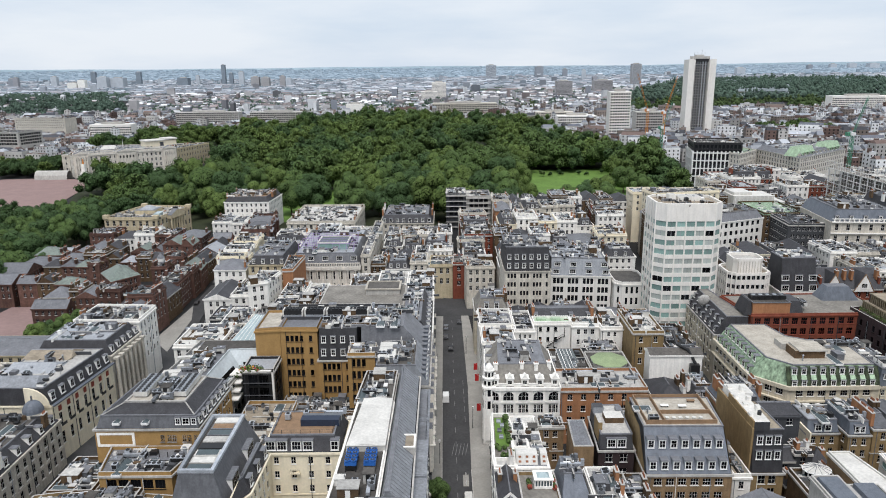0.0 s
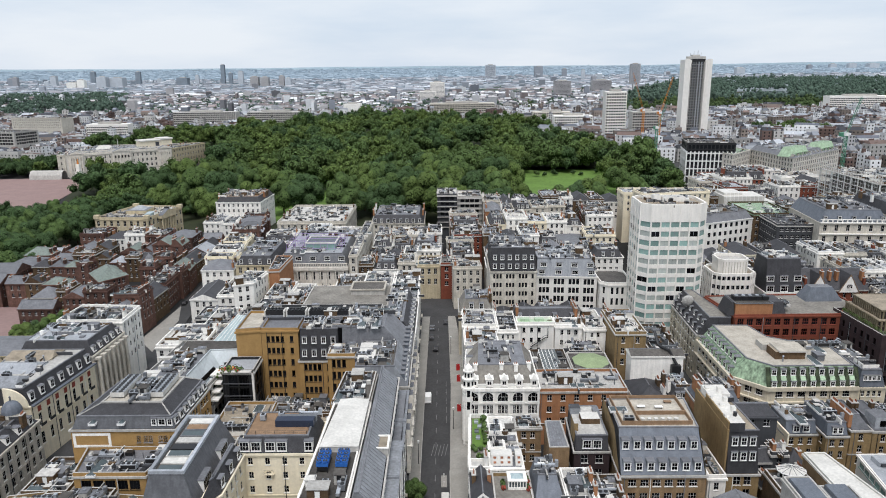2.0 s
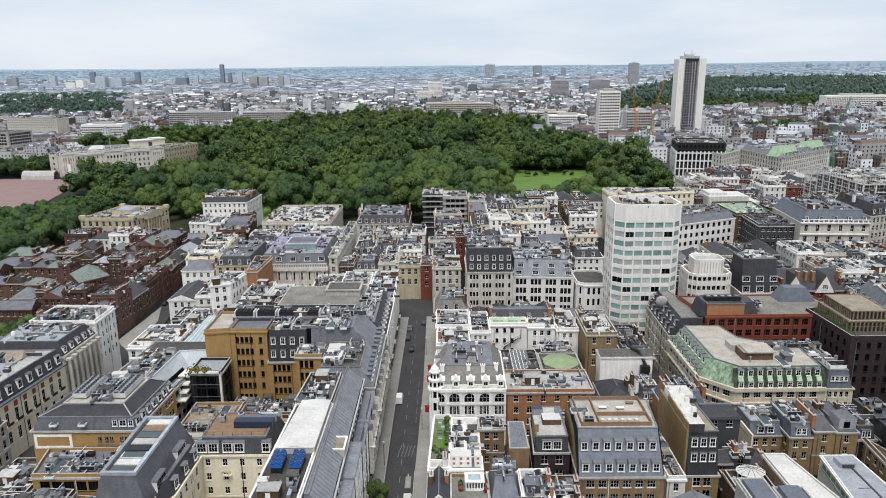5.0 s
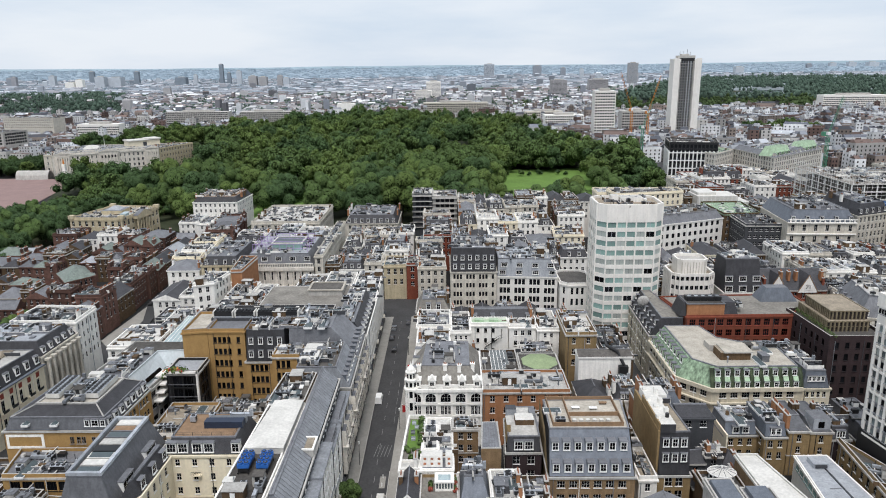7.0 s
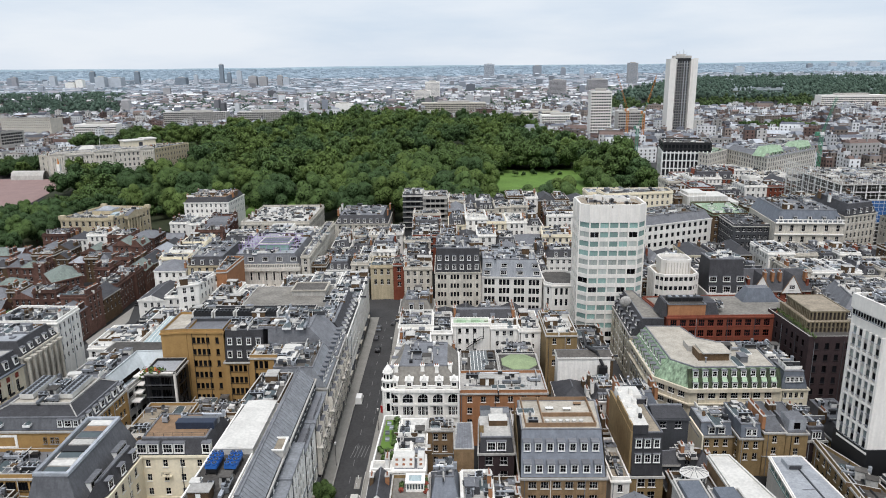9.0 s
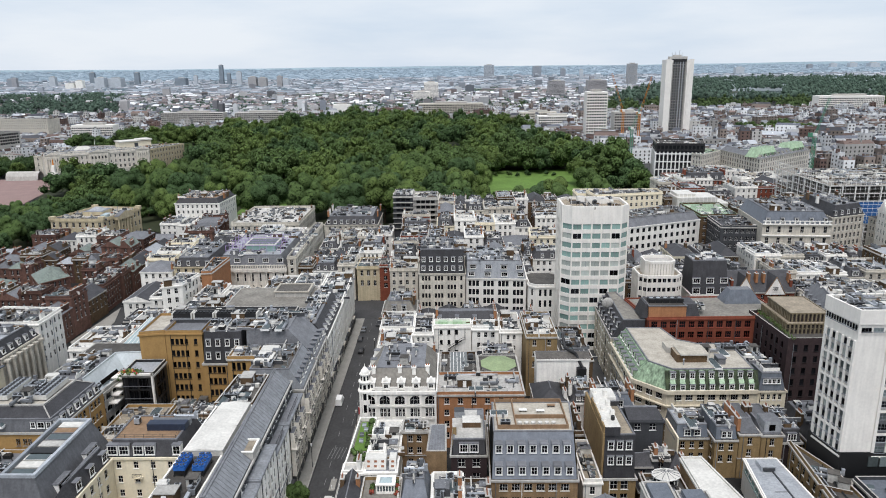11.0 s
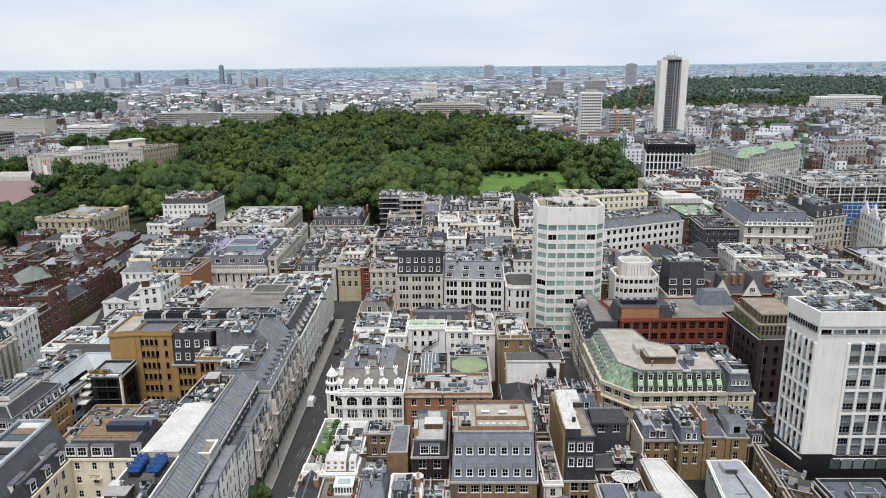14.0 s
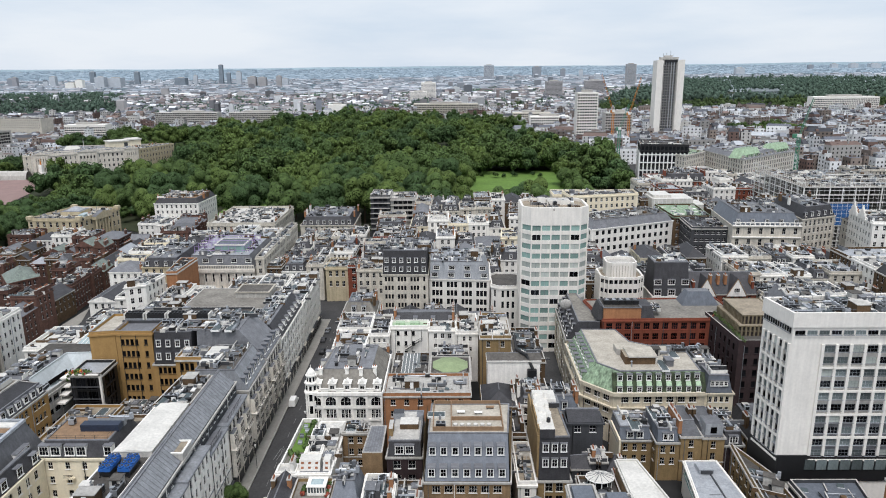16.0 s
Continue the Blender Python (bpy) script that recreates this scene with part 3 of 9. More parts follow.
LOOKS = {
    "white": (STUCCO, "white stucco house"), "stone": (STONE, "grey Portland stone building"), "stock": (STOCK, "brown stock brick house"),
    "yellow": (YELLOW, "yellow brick house"), "red": (REDBRICK, "red brick house"), "orange": (ORANGE, "orange brick house"), "tudor": (TUDOR, "old dark red brick house"),
    "cream": (CREAM, "cream painted house"), "grey": (DARKGREY, "dark grey rendered house"),
}
ROOFS = {
    "flat": " with a cluttered flat roof", "mansard": " with a slate mansard and dormers", "gable": " with a pitched slate roof", "hip": " with a hipped slate roof",
}


def terrace(x0, y0, x1, y1, lo, hi, looks, seed, along="x", single=False, width=(7, 11), stuff=4, sides=(0, 1, 3), skew=0.0, roofs=("flat", "flat", "flat", "mansard", "hip"), chim=2, group=""):
    """A row of party-wall houses that differ in width, height, wall and roof."""
    rng = random.Random(seed)
    q, end = (x0, x1) if along == "x" else (y0, y1)
    while q < end - 3:
        w = min(rng.uniform(*width), end - q)
        if end - q - w < 4:
            w = end - q
        f0, f1 = (q - x0) / (x1 - x0) if along == "x" else 0, 0
        if along == "x":
            poly = [(q, y0), (q + w - 0.05, y0), (q + w - 0.05 + skew, y1 - rng.uniform(0, 2)), (q + skew, y1 - rng.uniform(0, 2))]
        else:
            sh = skew * (q - y0) / max(1, y1 - y0)
            sh2 = skew * (q + w - y0) / max(1, y1 - y0)
            poly = [(x0 + sh, q), (x1 + sh - rng.uniform(0, 1.5), q), (x1 + sh2 - rng.uniform(0, 1.5), q + w - 0.05), (x0 + sh2, q + w - 0.05)]
        look_, roof = rng.choice(looks), rng.choice(roofs)
        m, text = LOOKS[look_]
        kw = dict(roof=roof, sides=sides, gap=rng.uniform(2.4, 3.2), step=3.4, win=(1.1, rng.choice((1.7, 1.9, 2.1))), chimneys=rng.randint(0, chim), seed=rng.randrange(9999), single=single, group=group)
        eave = rng.uniform(lo, hi)
        if roof == "flat":
            kw.update(stuff=rng.randint(stuff // 2, stuff + 1), roof_mat=rng.choice((LEAD, FELT, LEAD, ZINC) if look_ == "tudor" else (FELT, FLATLIGHT, LEAD, ZINC, MEMBRANE, FLATLIGHT, ZINC)))
        elif roof == "mansard":
            kw.update(rise=3.0, slope=1.7, stuff=stuff // 3, dormers=[(0, max(1, int(w / 3.2)), 0.5, 1.3, 1.7)], cap=rng.choice((LEAD, FELT, FLATLIGHT)))
            eave -= 2.5
        else:
            kw.update(rise=rng.uniform(2.0, 3.4), roof_mat=rng.choice((LEAD, ZINC, LEAD, STEEL, COPPERGREY)) if look_ == "tudor" else rng.choice((SLATE, SLATE, LEAD)))
            eave -= 2
        building("house", text + ROOFS[roof], poly, eave, m, category="house", **kw)
        q += w


# ---- ground, streets, lawns ----
def ground_sheet():
    ys = [-500, -100] + list(range(0, 1300, 50)) + list(range(1300, 4700, 100)) + [4700, 4750, 4788]
    xs = [-4200, -3000, -2200, -1600, -1200, -900] + list(range(-700, 701, 50)) + [900, 1200, 1600, 2200, 3000, 4200]
    v = [(x, y, gz(x, y) - 0.35) for y in ys for x in xs]
    w = len(xs)
    f = [(j * w + i, j * w + i + 1, (j + 1) * w + i + 1, (j + 1) * w + i) for j in range(len(ys) - 1) for i in range(w - 1)]
    me = bpy.data.meshes.new("ground")
    me.from_pydata(v, [], f)
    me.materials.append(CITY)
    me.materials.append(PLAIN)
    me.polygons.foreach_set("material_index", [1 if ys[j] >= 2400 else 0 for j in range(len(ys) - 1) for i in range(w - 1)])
    tagged(new("ground", me), "grey city ground between the blocks", "ground", kind="structure")


ground_sheet()


def slab(name, label, category, poly, up, m, deep=0.5):
    cx, cy = sum(p[0] for p in poly) / len(poly), sum(p[1] for p in poly) / len(poly)
    s = Shape()
    n = len(poly)
    topf = [(x - cx, y - cy, gz(x, y) + up) for x, y in poly]
    s.face(topf, m)
    for i in range(n):
        a, b = topf[i], topf[(i + 1) % n]
        s.face([(a[0], a[1], a[2] - deep), (b[0], b[1], b[2] - deep), b, a], m)
    return thing(name, label, category, (cx, cy, 0), kind="structure", shape=s)


slab("road", "dark worn asphalt street with white markings", "road", [(-1.0, 60), (6.4, 60), (6.4, 160), (7.1, 210), (6.6, 298), (-0.7, 300), (-1.0, 200)], 0.0, ASPHALT)
slab("pavement", "grey stone pavement along the street", "pavement", [(-4.4, 60), (-1.0, 60), (-1.0, 200), (-0.7, 276), (-5, 276), (-4.4, 200)], 0.14, PAVING)
slab("pavement", "grey stone pavement along the street", "pavement", [(6.4, 60), (11.6, 60), (11.6, 235), (9.6, 276), (6.6, 276), (7.1, 210), (6.4, 160)], 0.14, PAVING)
slab("road", "cross street at the end of the street", "road", [(-60, 275.9), (80, 275.9), (80, 284.5), (9, 285), (9, 299), (-34, 300), (-60, 284.5)], 0.02, ASPHALT)
slab("road", "side street between brick terraces", "road", [(-109, 190), (-86, 190), (-97, 250), (-104, 300), (-110, 460), (-116, 460), (-111, 300)], 0.0, ASPHALT)
slab("pavement", "wide pale pavement at a street corner", "pavement", [(-111.6, 256), (-102, 244), (-104.5, 278), (-110, 296)], 0.14, PAVING)
slab("road", "club street", "road", [(-108, 90), (-80, 90), (-80, 190), (-101, 190)], 0.0, ASPHALT)
slab("road", "narrow street beside the glass tower", "road", [(76, 170), (84, 170), (86, 300), (97, 440), (90, 440), (78, 300)], 0.0, ASPHALT)
slab("road", "main road along the park", "road", [(130, 440), (150, 440), (250, 720), (228, 720)], 0.0, ASPHALT)
# Ground between the trees: tree shade is painted into its dark colour.
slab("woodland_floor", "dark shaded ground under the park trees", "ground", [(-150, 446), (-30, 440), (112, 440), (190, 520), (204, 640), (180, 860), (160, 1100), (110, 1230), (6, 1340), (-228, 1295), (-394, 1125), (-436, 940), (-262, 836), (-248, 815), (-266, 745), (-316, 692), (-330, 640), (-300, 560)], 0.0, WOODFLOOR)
slab("lawn", "bright mown lawn in the park", "lawn", [(40, 486), (140, 486), (176, 690), (46, 690)], 0.05, GRASS)
slab("lawn", "small lawn between park trees", "lawn", [(-118, 470), (-60, 470), (-66, 600), (-124, 600)], 0.05, GRASS)
slab("lawn", "palace garden lawn", "lawn", [(-310, 850), (-256, 846), (-272, 965), (-322, 965)], 0.05, GRASS)
slab("lawn", "grass and flower beds by the avenue", "lawn", [(-700, 480), (-420, 420), (-280, 520), (-430, 640), (-800, 640)], 0.0, GRASS)
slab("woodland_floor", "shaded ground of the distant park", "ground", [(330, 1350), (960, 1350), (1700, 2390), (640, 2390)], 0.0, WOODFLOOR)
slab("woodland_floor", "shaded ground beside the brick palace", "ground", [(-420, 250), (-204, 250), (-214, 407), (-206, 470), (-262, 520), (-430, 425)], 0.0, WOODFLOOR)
slab("forecourt", "red tarmac forecourt before the palace", "pavement", [(-450, 660), (-345, 545), (-318, 525), (-302, 535), (-318, 610), (-334, 668), (-350, 690), (-385, 708), (-440, 706)], 0.12, REDPATH)
slab("courtyard", "red tarmac courtyard of the brick palace", "pavement", [(-196, 250), (-168, 250), (-166, 276), (-176, 299), (-192, 300)], 0.1, REDPATH)
slab("water", "grey lake between park trees", "water", [(790, 1960), (860, 1965), (1000, 2110), (1150, 2388), (1010, 2390), (830, 2120)], 1.0, WATER)

# kerbs and markings
for x, y0, y1 in ((-1.0, 60, 200), (6.4, 60, 160)):
    s = Shape()
    s.box(-0.08, 0, -0.3, 0.08, y1 - y0, 0.16, CONCRETE)
    thing("kerb", "pale granite kerb along the road", "kerb", (x, y0, gz(x, y0)), kind="structure", shape=s)
s = Shape()
for k in range(22):
    y = 100 + 8 * k
    s.face([(2.7, y, 0.0), (2.82, y, 0.0), (2.82, y + 3, 0.0), (2.7, y + 3, 0.0)], WORNPAINT)
for k in range(5):
    s.face([(1.5 + 0.9 * k, 168, 0), (1.62 + 0.9 * k, 168, 0), (2.4 + 0.9 * k, 174, 0), (2.28 + 0.9 * k, 174, 0)], WORNPAINT)
for k in range(5):
    s.face([(5.6, 186 + k * 6, 0), (5.7, 186 + k * 6, 0), (5.7, 190 + k * 6, 0), (5.6, 190 + k * 6, 0)], WORNPAINT)
s.v = [(x, y, gz(x, y) + 0.012) for x, y, z in s.v]
thing("road_markings", "worn white painted road markings", "road markings", kind="structure", shape=s)

# ---- hero buildings beside the street: the side with the arched club ----
club, cp, cz, cE, ct, ctop = building("clubhouse", "white stucco clubhouse with arched windows and slate mansard", [(10.3, 173), (30.2, 173), (30.4, 198), (11.8, 199)], 17.2, STUCCO, "mansard",
    sides=(3,), win=(1.2, 2.2), gap=3.4, rise=4.2, slope=[5.2, 3.0, 3.0, 3.4], roof_mat=ROOFASPHALT, cap=LEAD, dormers=[(3, 4, 0.1, 1.4, 2.0, STUCCO)], stuff=1, chimneys=0)
for k in range(5):
    x = -7.6 + 3.95 * k
    s = Shape()
    s.box(-0.95, -0.2, 0, -0.5, 2.2, 2.0, STUCCO)
    s.box(0.5, -0.2, 0, 0.95, 2.2, 2.0, STUCCO)
    s.box(-0.5, -0.2, 1.55, 0.5, 2.2, 2.0, STUCCO)
    s.box(-0.5, -0.2, 0, 0.5, 0.3, 0.45, STUCCO)
    s.box(-1.15, -0.35, 2.0, 1.15, 2.6, 2.18, STUCCO)
    for a, b, z in ((0.85, 0.6, 2.18), (0.6, 0.32, 2.5), (0.32, 0.12, 2.8)):
        s.frustum(rect(-a, -0.25, a, 1.8), z, rect(-b, -0.2, b, 1.6), z + 0.32, STUCCO, STUCCO)
    s.tube((0, 0, 3.05), (0, 0, 3.4), 0.14, STUCCO, 6)
    s.box(-0.5, 0.1, 0.45, 0.5, 0.14, 1.55, GLASS)
    s.box(-0.04, 0.05, 0.45, 0.04, 0.1, 1.55, PAINT)
    part("dormer", s, club, "white stone dormer with a scrolled gable", (x, cp[0][1] + 0.55, cE + 0.1))
    if k < 4:
        s = Shape()
        s.box(-1.0, -0.12, 0, 1.0, 0.12, 0.75, STUCCO)
        s.box(-1.05, -0.2, 0.75, 1.05, 0.2, 0.95, STUCCO)
        part("parapet", s, club, "", (x + 1.97, cp[0][1] + 0.3, cE))
for x, y in ((-7.2, 4.4), (-0.2, 4.6), (3.6, 4.2), (7.2, 5.2)):
    s = Shape()
    s.box(-0.5, -0.45, 0, 0.5, 0.45, 3.1, STUCCO)
    s.box(-0.65, -0.6, 3.1, 0.65, 0.6, 3.4, STUCCO)
    for a in (-0.25, 0.25):
        s.tube((a, 0, 3.4), (a, 0, 3.9), 0.15, TILE, 6, 0.12)
    part("chimney", s, club, "white rendered chimney stack", (x, cp[0][1] + y, cE + 1.6))
# front of the clubhouse: five arched bays over tall pairs of windows
s = Shape()
for k in range(5):
    part("arched_window", window_mesh(2.9, 2.5, "arch", PAINT, GLASS), club, "arched white-framed window", (-8.0 + 4.0 * k, cp[0][1] - 0.22, cE - 2.6))
    for dx in (-0.95, 0, 0.95):
        part("window", window_mesh(0.8, 2.4, "sash", PAINT, GLASS), club, "", (-8.0 + 4.0 * k + dx, cp[0][1] - 0.22, cE - 6.2))
s = Shape()
for z0, z1, out in ((cE - 0.9, cE - 0.1, 0.45), (cE - 4.6, cE - 4.2, 0.32), (cE - 8.2, cE - 7.7, 0.35)):
    s.box(cp[0][0] - 0.2, cp[0][1] - out, z0, cp[1][0] + 0.1, cp[0][1] - 0.01, z1, STUCCO)
for k in range(6):
    x = cp[0][0] + 0.1 + 3.92 * k
    s.box(x - 0.28, cp[0][1] - 0.3, 1.0, x + 0.28, cp[0][1] - 0.01, cE - 0.9, STUCCO)
part("mouldings", s, club)
n8 = [(math.cos(0.3927 + 0.7854 * i), math.sin(0.3927 + 0.7854 * i)) for i in range(8)]
def drum(s, r, z0, z1, m, r2=None):
    s.frustum([(r * x, r * y) for x, y in n8], z0, [((r2 or r) * x, (r2 or r) * y) for x, y in n8], z1, m, m)


s = Shape()
for r, z0, z1, r2 in ((1.75, 2.0, cE - 0.4, None), (2.05, cE - 0.4, cE + 0.1, None), (1.6, cE + 0.1, cE + 2.3, None), (1.85, cE + 2.3, cE + 2.6, None), (1.25, cE + 2.6, cE + 4.4, None), (1.5, cE + 4.4, cE + 4.65, None),
                      (1.25, cE + 4.65, cE + 5.3, 1.1), (1.1, cE + 5.3, cE + 6.0, 0.6), (0.6, cE + 6.0, cE + 6.4, 0.3), (0.14, cE + 6.4, cE + 7.3, 0.05)):
    drum(s, r, z0, z1, STUCCO, r2)
turret = part("turret", s, club, "tiered white corner turret with small dome", (cp[0][0] + 1.2, cp[0][1] + 1.1, 0))
for i in range(8):
    q = 0.7854 * i
    for r, z, w, h in ((1.62, cE - 2.4, 0.42, 1.9), (1.62, cE - 6.0, 0.42, 2.2), (1.5, cE + 0.6, 0.34, 1.2), (1.17, cE + 2.9, 0.26, 1.2)):
        s = Shape()
        s.box(-w, -0.02, 0, w, 0.03, h, GLASS)
        part("window", s, turret, "", (r * math.cos(q), r * math.sin(q), z), q + 1.5708)

building("office", "orange brick office with white sash windows", rect(30.5, 173.4, 53.5, 186), 15.8, ORANGE, sides=(0,), win=(1.3, 1.7), gap=3.6, step=3.3, stuff=3, roof_mat=FLATLIGHT)
# roofs behind the office
g, pl, zb, E, zt, tp = building("office", "low office with a long glazed roof", rect(31, 186.2, 42, 206), 13.5, STOCK, stuff=1, sides=())
for k in range(9):
    s = Shape()
    y = -8 + 1.9 * k
    s.face([(-2.6, y, E + 0.3), (2.6, y, E + 0.3), (2.6, y + 0.95, E + 1.4), (-2.6, y + 0.95, E + 1.4)], SKYGLASS)
    s.face([(-2.6, y + 0.95, E + 1.4), (2.6, y + 0.95, E + 1.4), (2.6, y + 1.85, E + 0.3), (-2.6, y + 1.85, E + 0.3)], SKYGLASS)
    for e in range(5):
        x0 = -2.6 + 1.04 * e
        s.face([(x0, y - 0.01, E + 0.32), (x0 + 0.14, y - 0.01, E + 0.32), (x0 + 0.14, y + 0.95, E + 1.43), (x0, y + 0.95, E + 1.43)], PAINT)
        s.face([(x0, y + 0.95, E + 1.43), (x0 + 0.14, y + 0.95, E + 1.43), (x0 + 0.14, y + 1.86, E + 0.32), (x0, y + 1.86, E + 0.32)], PAINT)
    part("rooflight", s, g, "ridged glass rooflight with white bars")
g, pl, zb, E, zt, tp = building("office", "brick office with a pale green eight-sided roof", rect(42.2, 187, 54, 203), 14.0, STOCK, sides=(0,), parapet=0.5)
o8 = [(5.2 * math.cos(0.3927 + 0.7854 * i), 5.6 * math.sin(0.3927 + 0.7854 * i)) for i in range(8)]
s = Shape()
s.prism(o8, E, E + 1.2, CONCRETE, cap=False)
s.frustum([(1.06 * x, 1.06 * y) for x, y in o8], E + 1.2, [(0.15 * x, 0.15 * y) for x, y in o8], E + 2.6, OLIVE, OLIVE)
part("lantern_roof", s, g, "olive green felted roof")

# garden on a terrace before the clubhouse
g, pl, zb, E, zt, tp = building("terrace_house", "white street house with a roof garden", [(10.5, 140.5), (15.2, 140.5), (15.6, 162), (11.4, 162)], 14.4, STUCCO, sides=(3,), roof_mat=ROOFASPHALT, parapet=1.1)
ox, oy = pl[0][0] - 10.5, pl[0][1] - 140.5
s = Shape()
s.prism([(11.5 + ox, 147.5 + oy), (14.6 + ox, 147.5 + oy), (14.9 + ox, 161 + oy), (12.0 + ox, 161 + oy)], E + 0.1, E + 0.3, GRASS)
part("lawn", s, g, "bright green roof lawn")
rg = random.Random(5)
for k in range(18):
    s = Shape()
    r = rg.uniform(0.45, 0.95)
    for j in range(70):
        d = Vector((rg.gauss(0, 1), rg.gauss(0, 1), rg.gauss(0, 1))).normalized()
        p, t = d * r * rg.uniform(0.75, 1.08), d.orthogonal().normalized() * 0.2
        q = d.cross(t) * 0.9
        s.face([tuple(p - t - q), tuple(p + t - q), tuple(p + t + q), tuple(p - t + q)], LEAF)
    x, y = (14.7, 149 + k * 1.0) if k < 12 else (11.6 + 0.6 * (k - 12), 141.8 + rg.uniform(0, 5))
    part("shrub", s, g, "", (x + ox, y + oy, E + 0.5 + r * 0.5))
for x, y in ((13.0, 151), (12.8, 154), (13.6, 156.4), (12.9, 158.5)):
    s = Shape()
    s.box(-0.5, -0.35, 0, 0.5, 0.35, 0.45, GREYMETAL)
    s.box(-0.5, 0.25, 0.45, 0.5, 0.35, 0.85, GREYMETAL)
    thing("garden_chair", "grey metal garden chair on a roof lawn", "chair", (x, y, 14.72), "roof garden seats", shape=s)
g, pl, zb, E, zt, tp = building("house", "white house with a recessed roof plant box", rect(15.3, 145.8, 18.8, 157), 15.2, STUCCO, sides=(0,), roof_mat=FLATLIGHT, parapet=0.3, stuff=2, category="house")
s = Shape()
ring(s, rect(-1.5, -0.5, 1.5, 3.2), rect(-1.25, -0.25, 1.25, 2.95), E, E + 1.6, STUCCO)
s.box(-1.0, 0.2, E, 0.2, 2.2, E + 0.9, GREYMETAL)
s.box(0.4, 0.4, E, 1.0, 2.4, E + 0.7, DARKGREY)
part("plant_screen", s, g, "white walled plant enclosure")
g, pl, zb, E, zt, tp = building("house", "grey lead house with stepped white stair boxes", rect(18.9, 142.5, 22.1, 157), 14.2, STUCCO, sides=(0,), roof_mat=LEAD, parapet=0.2, stuff=2, category="house")
for k in range(5):
    s = Shape()
    s.box(-0.3, -0.95, -0.2, 1.4, 0.95, 0.6 + 0.3 * k, CONCRETE, MEMBRANE)
    part("stair_box", s, g, "", (0, -5.4 + 2.4 * k, E))
building("house", "low white flat-roofed hall behind a roof garden", rect(15.7, 157.2, 22.1, 163), 13.8, STUCCO, sides=(), roof_mat=FLATLIGHT, parapet=0.4, category="house")
building("house", "brown brick house with white sash windows", rect(22.2, 155.4, 28.4, 160.4), 15.0, BROWNBRICK, sides=(0,), win=(1.1, 1.6), gap=2.1, step=3.1, roof_mat=FELT, parapet=0.4, stuff=3, category="house")
g, pl, zb, E, zt, tp = building("house", "yellow brick house with a long grey lead roof", [(28.5, 143), (33, 143), (33, 155.2), (29.1, 155.2)], 17.0, BROWNBRICK, sides=(), roof_mat=LEAD, parapet=0.15, cornice=False, category="house")
s = Shape()
for k in range(7):
    s.tube((pl[0][0] + 0.3 + 0.62 * k, pl[0][1] + 0.2, E + 0.18), (pl[0][0] + 0.7 + 0.55 * k, pl[2][1] - 0.2, E + 0.18), 0.05, LEADPALE, 4)
part("seams", s, g, "rolls of the lead roof")
g, pl, zb, E, zt, tp = building("house", "dark brick house with white roof boxes and mansard", [(34.0, 142.4), (41.9, 142.4), (42.2, 158), (34.8, 158)], 16.4, DARKBRICK, "mansard", rise=3.3, slope=[0.9, 0.2, 0.2, 0.2], roof_mat=SLATE,
         cap=FLATLIGHT, dormers=[(0, 2, 0.5, 2.0, 2.1)], stuff=0, win=(1.6, 1.9), gap=3.3, category="house")
s = Shape()
s.box(-1.6, -1.6, zt, 2.6, 1.8, zt + 1.3, STOCK, MEMBRANE)
s.box(-3.4, 3.2, zt, -1.0, 5.6, zt + 1.5, GREYMETAL, DARKGREY)
s.box(2.0, 2.6, zt, 3.4, 5.2, zt + 1.0, GREYMETAL, LEAD)
s.box(-3.9, -4.8, zt - 2.6, -3.0, -0.5, zt + 1.9, YELLOW, CONCRETE)
part("roof_hut", s, g, "brick and metal roof huts")
building("house", "house with a blue-grey lead roof like an upturned boat", rect(23.3, 127, 29.8, 139), 13.6, STUCCO, "mansard", rise=3.8, slope=[4.4, 1.3, 0.6, 1.0], roof_mat=SLATEBLUE, cap=SLATEBLUE, stuff=2, sides=(0,), category="house")
g, pl, zb, E, zt, tp = building("house", "yellow brick house with a roof terrace and lantern", rect(15.2, 122, 23.2, 137), 13.8, YELLOW, sides=(0,), roof_mat=ROOFASPHALT, parapet=0.9, category="house")
lan = thing("roof_lantern", "white roof lantern with arched panes", "roof lantern", (20.3, 133.2, 13.9))
s = Shape()
s.box(-1.9, -1.7, 0, 1.9, 1.7, 0.5, STUCCO)
s.box(-2.05, -1.85, 1.95, 2.05, 1.85, 2.25, STUCCO)
s.frustum(rect(-1.3, -1.1, 1.3, 1.1), 2.25, rect(-0.5, -0.1, 0.5, 0.1), 2.8, PALEGLASS, PALEGLASS)
for k in range(7):
    s.box(-1.9 + 0.6 * k, -1.7, 0.5, -1.7 + 0.6 * k, -1.5, 1.95, STUCCO)
    s.box(-1.9 + 0.6 * k, 1.5, 0.5, -1.7 + 0.6 * k, 1.7, 1.95, STUCCO)
part("frame", s, lan)
s = Shape()
s.box(-1.75, -1.5, 0.5, 1.75, 1.5, 1.95, SKYGLASS)
part("glazing", s, lan, "dark lantern panes")
rg = random.Random(15)
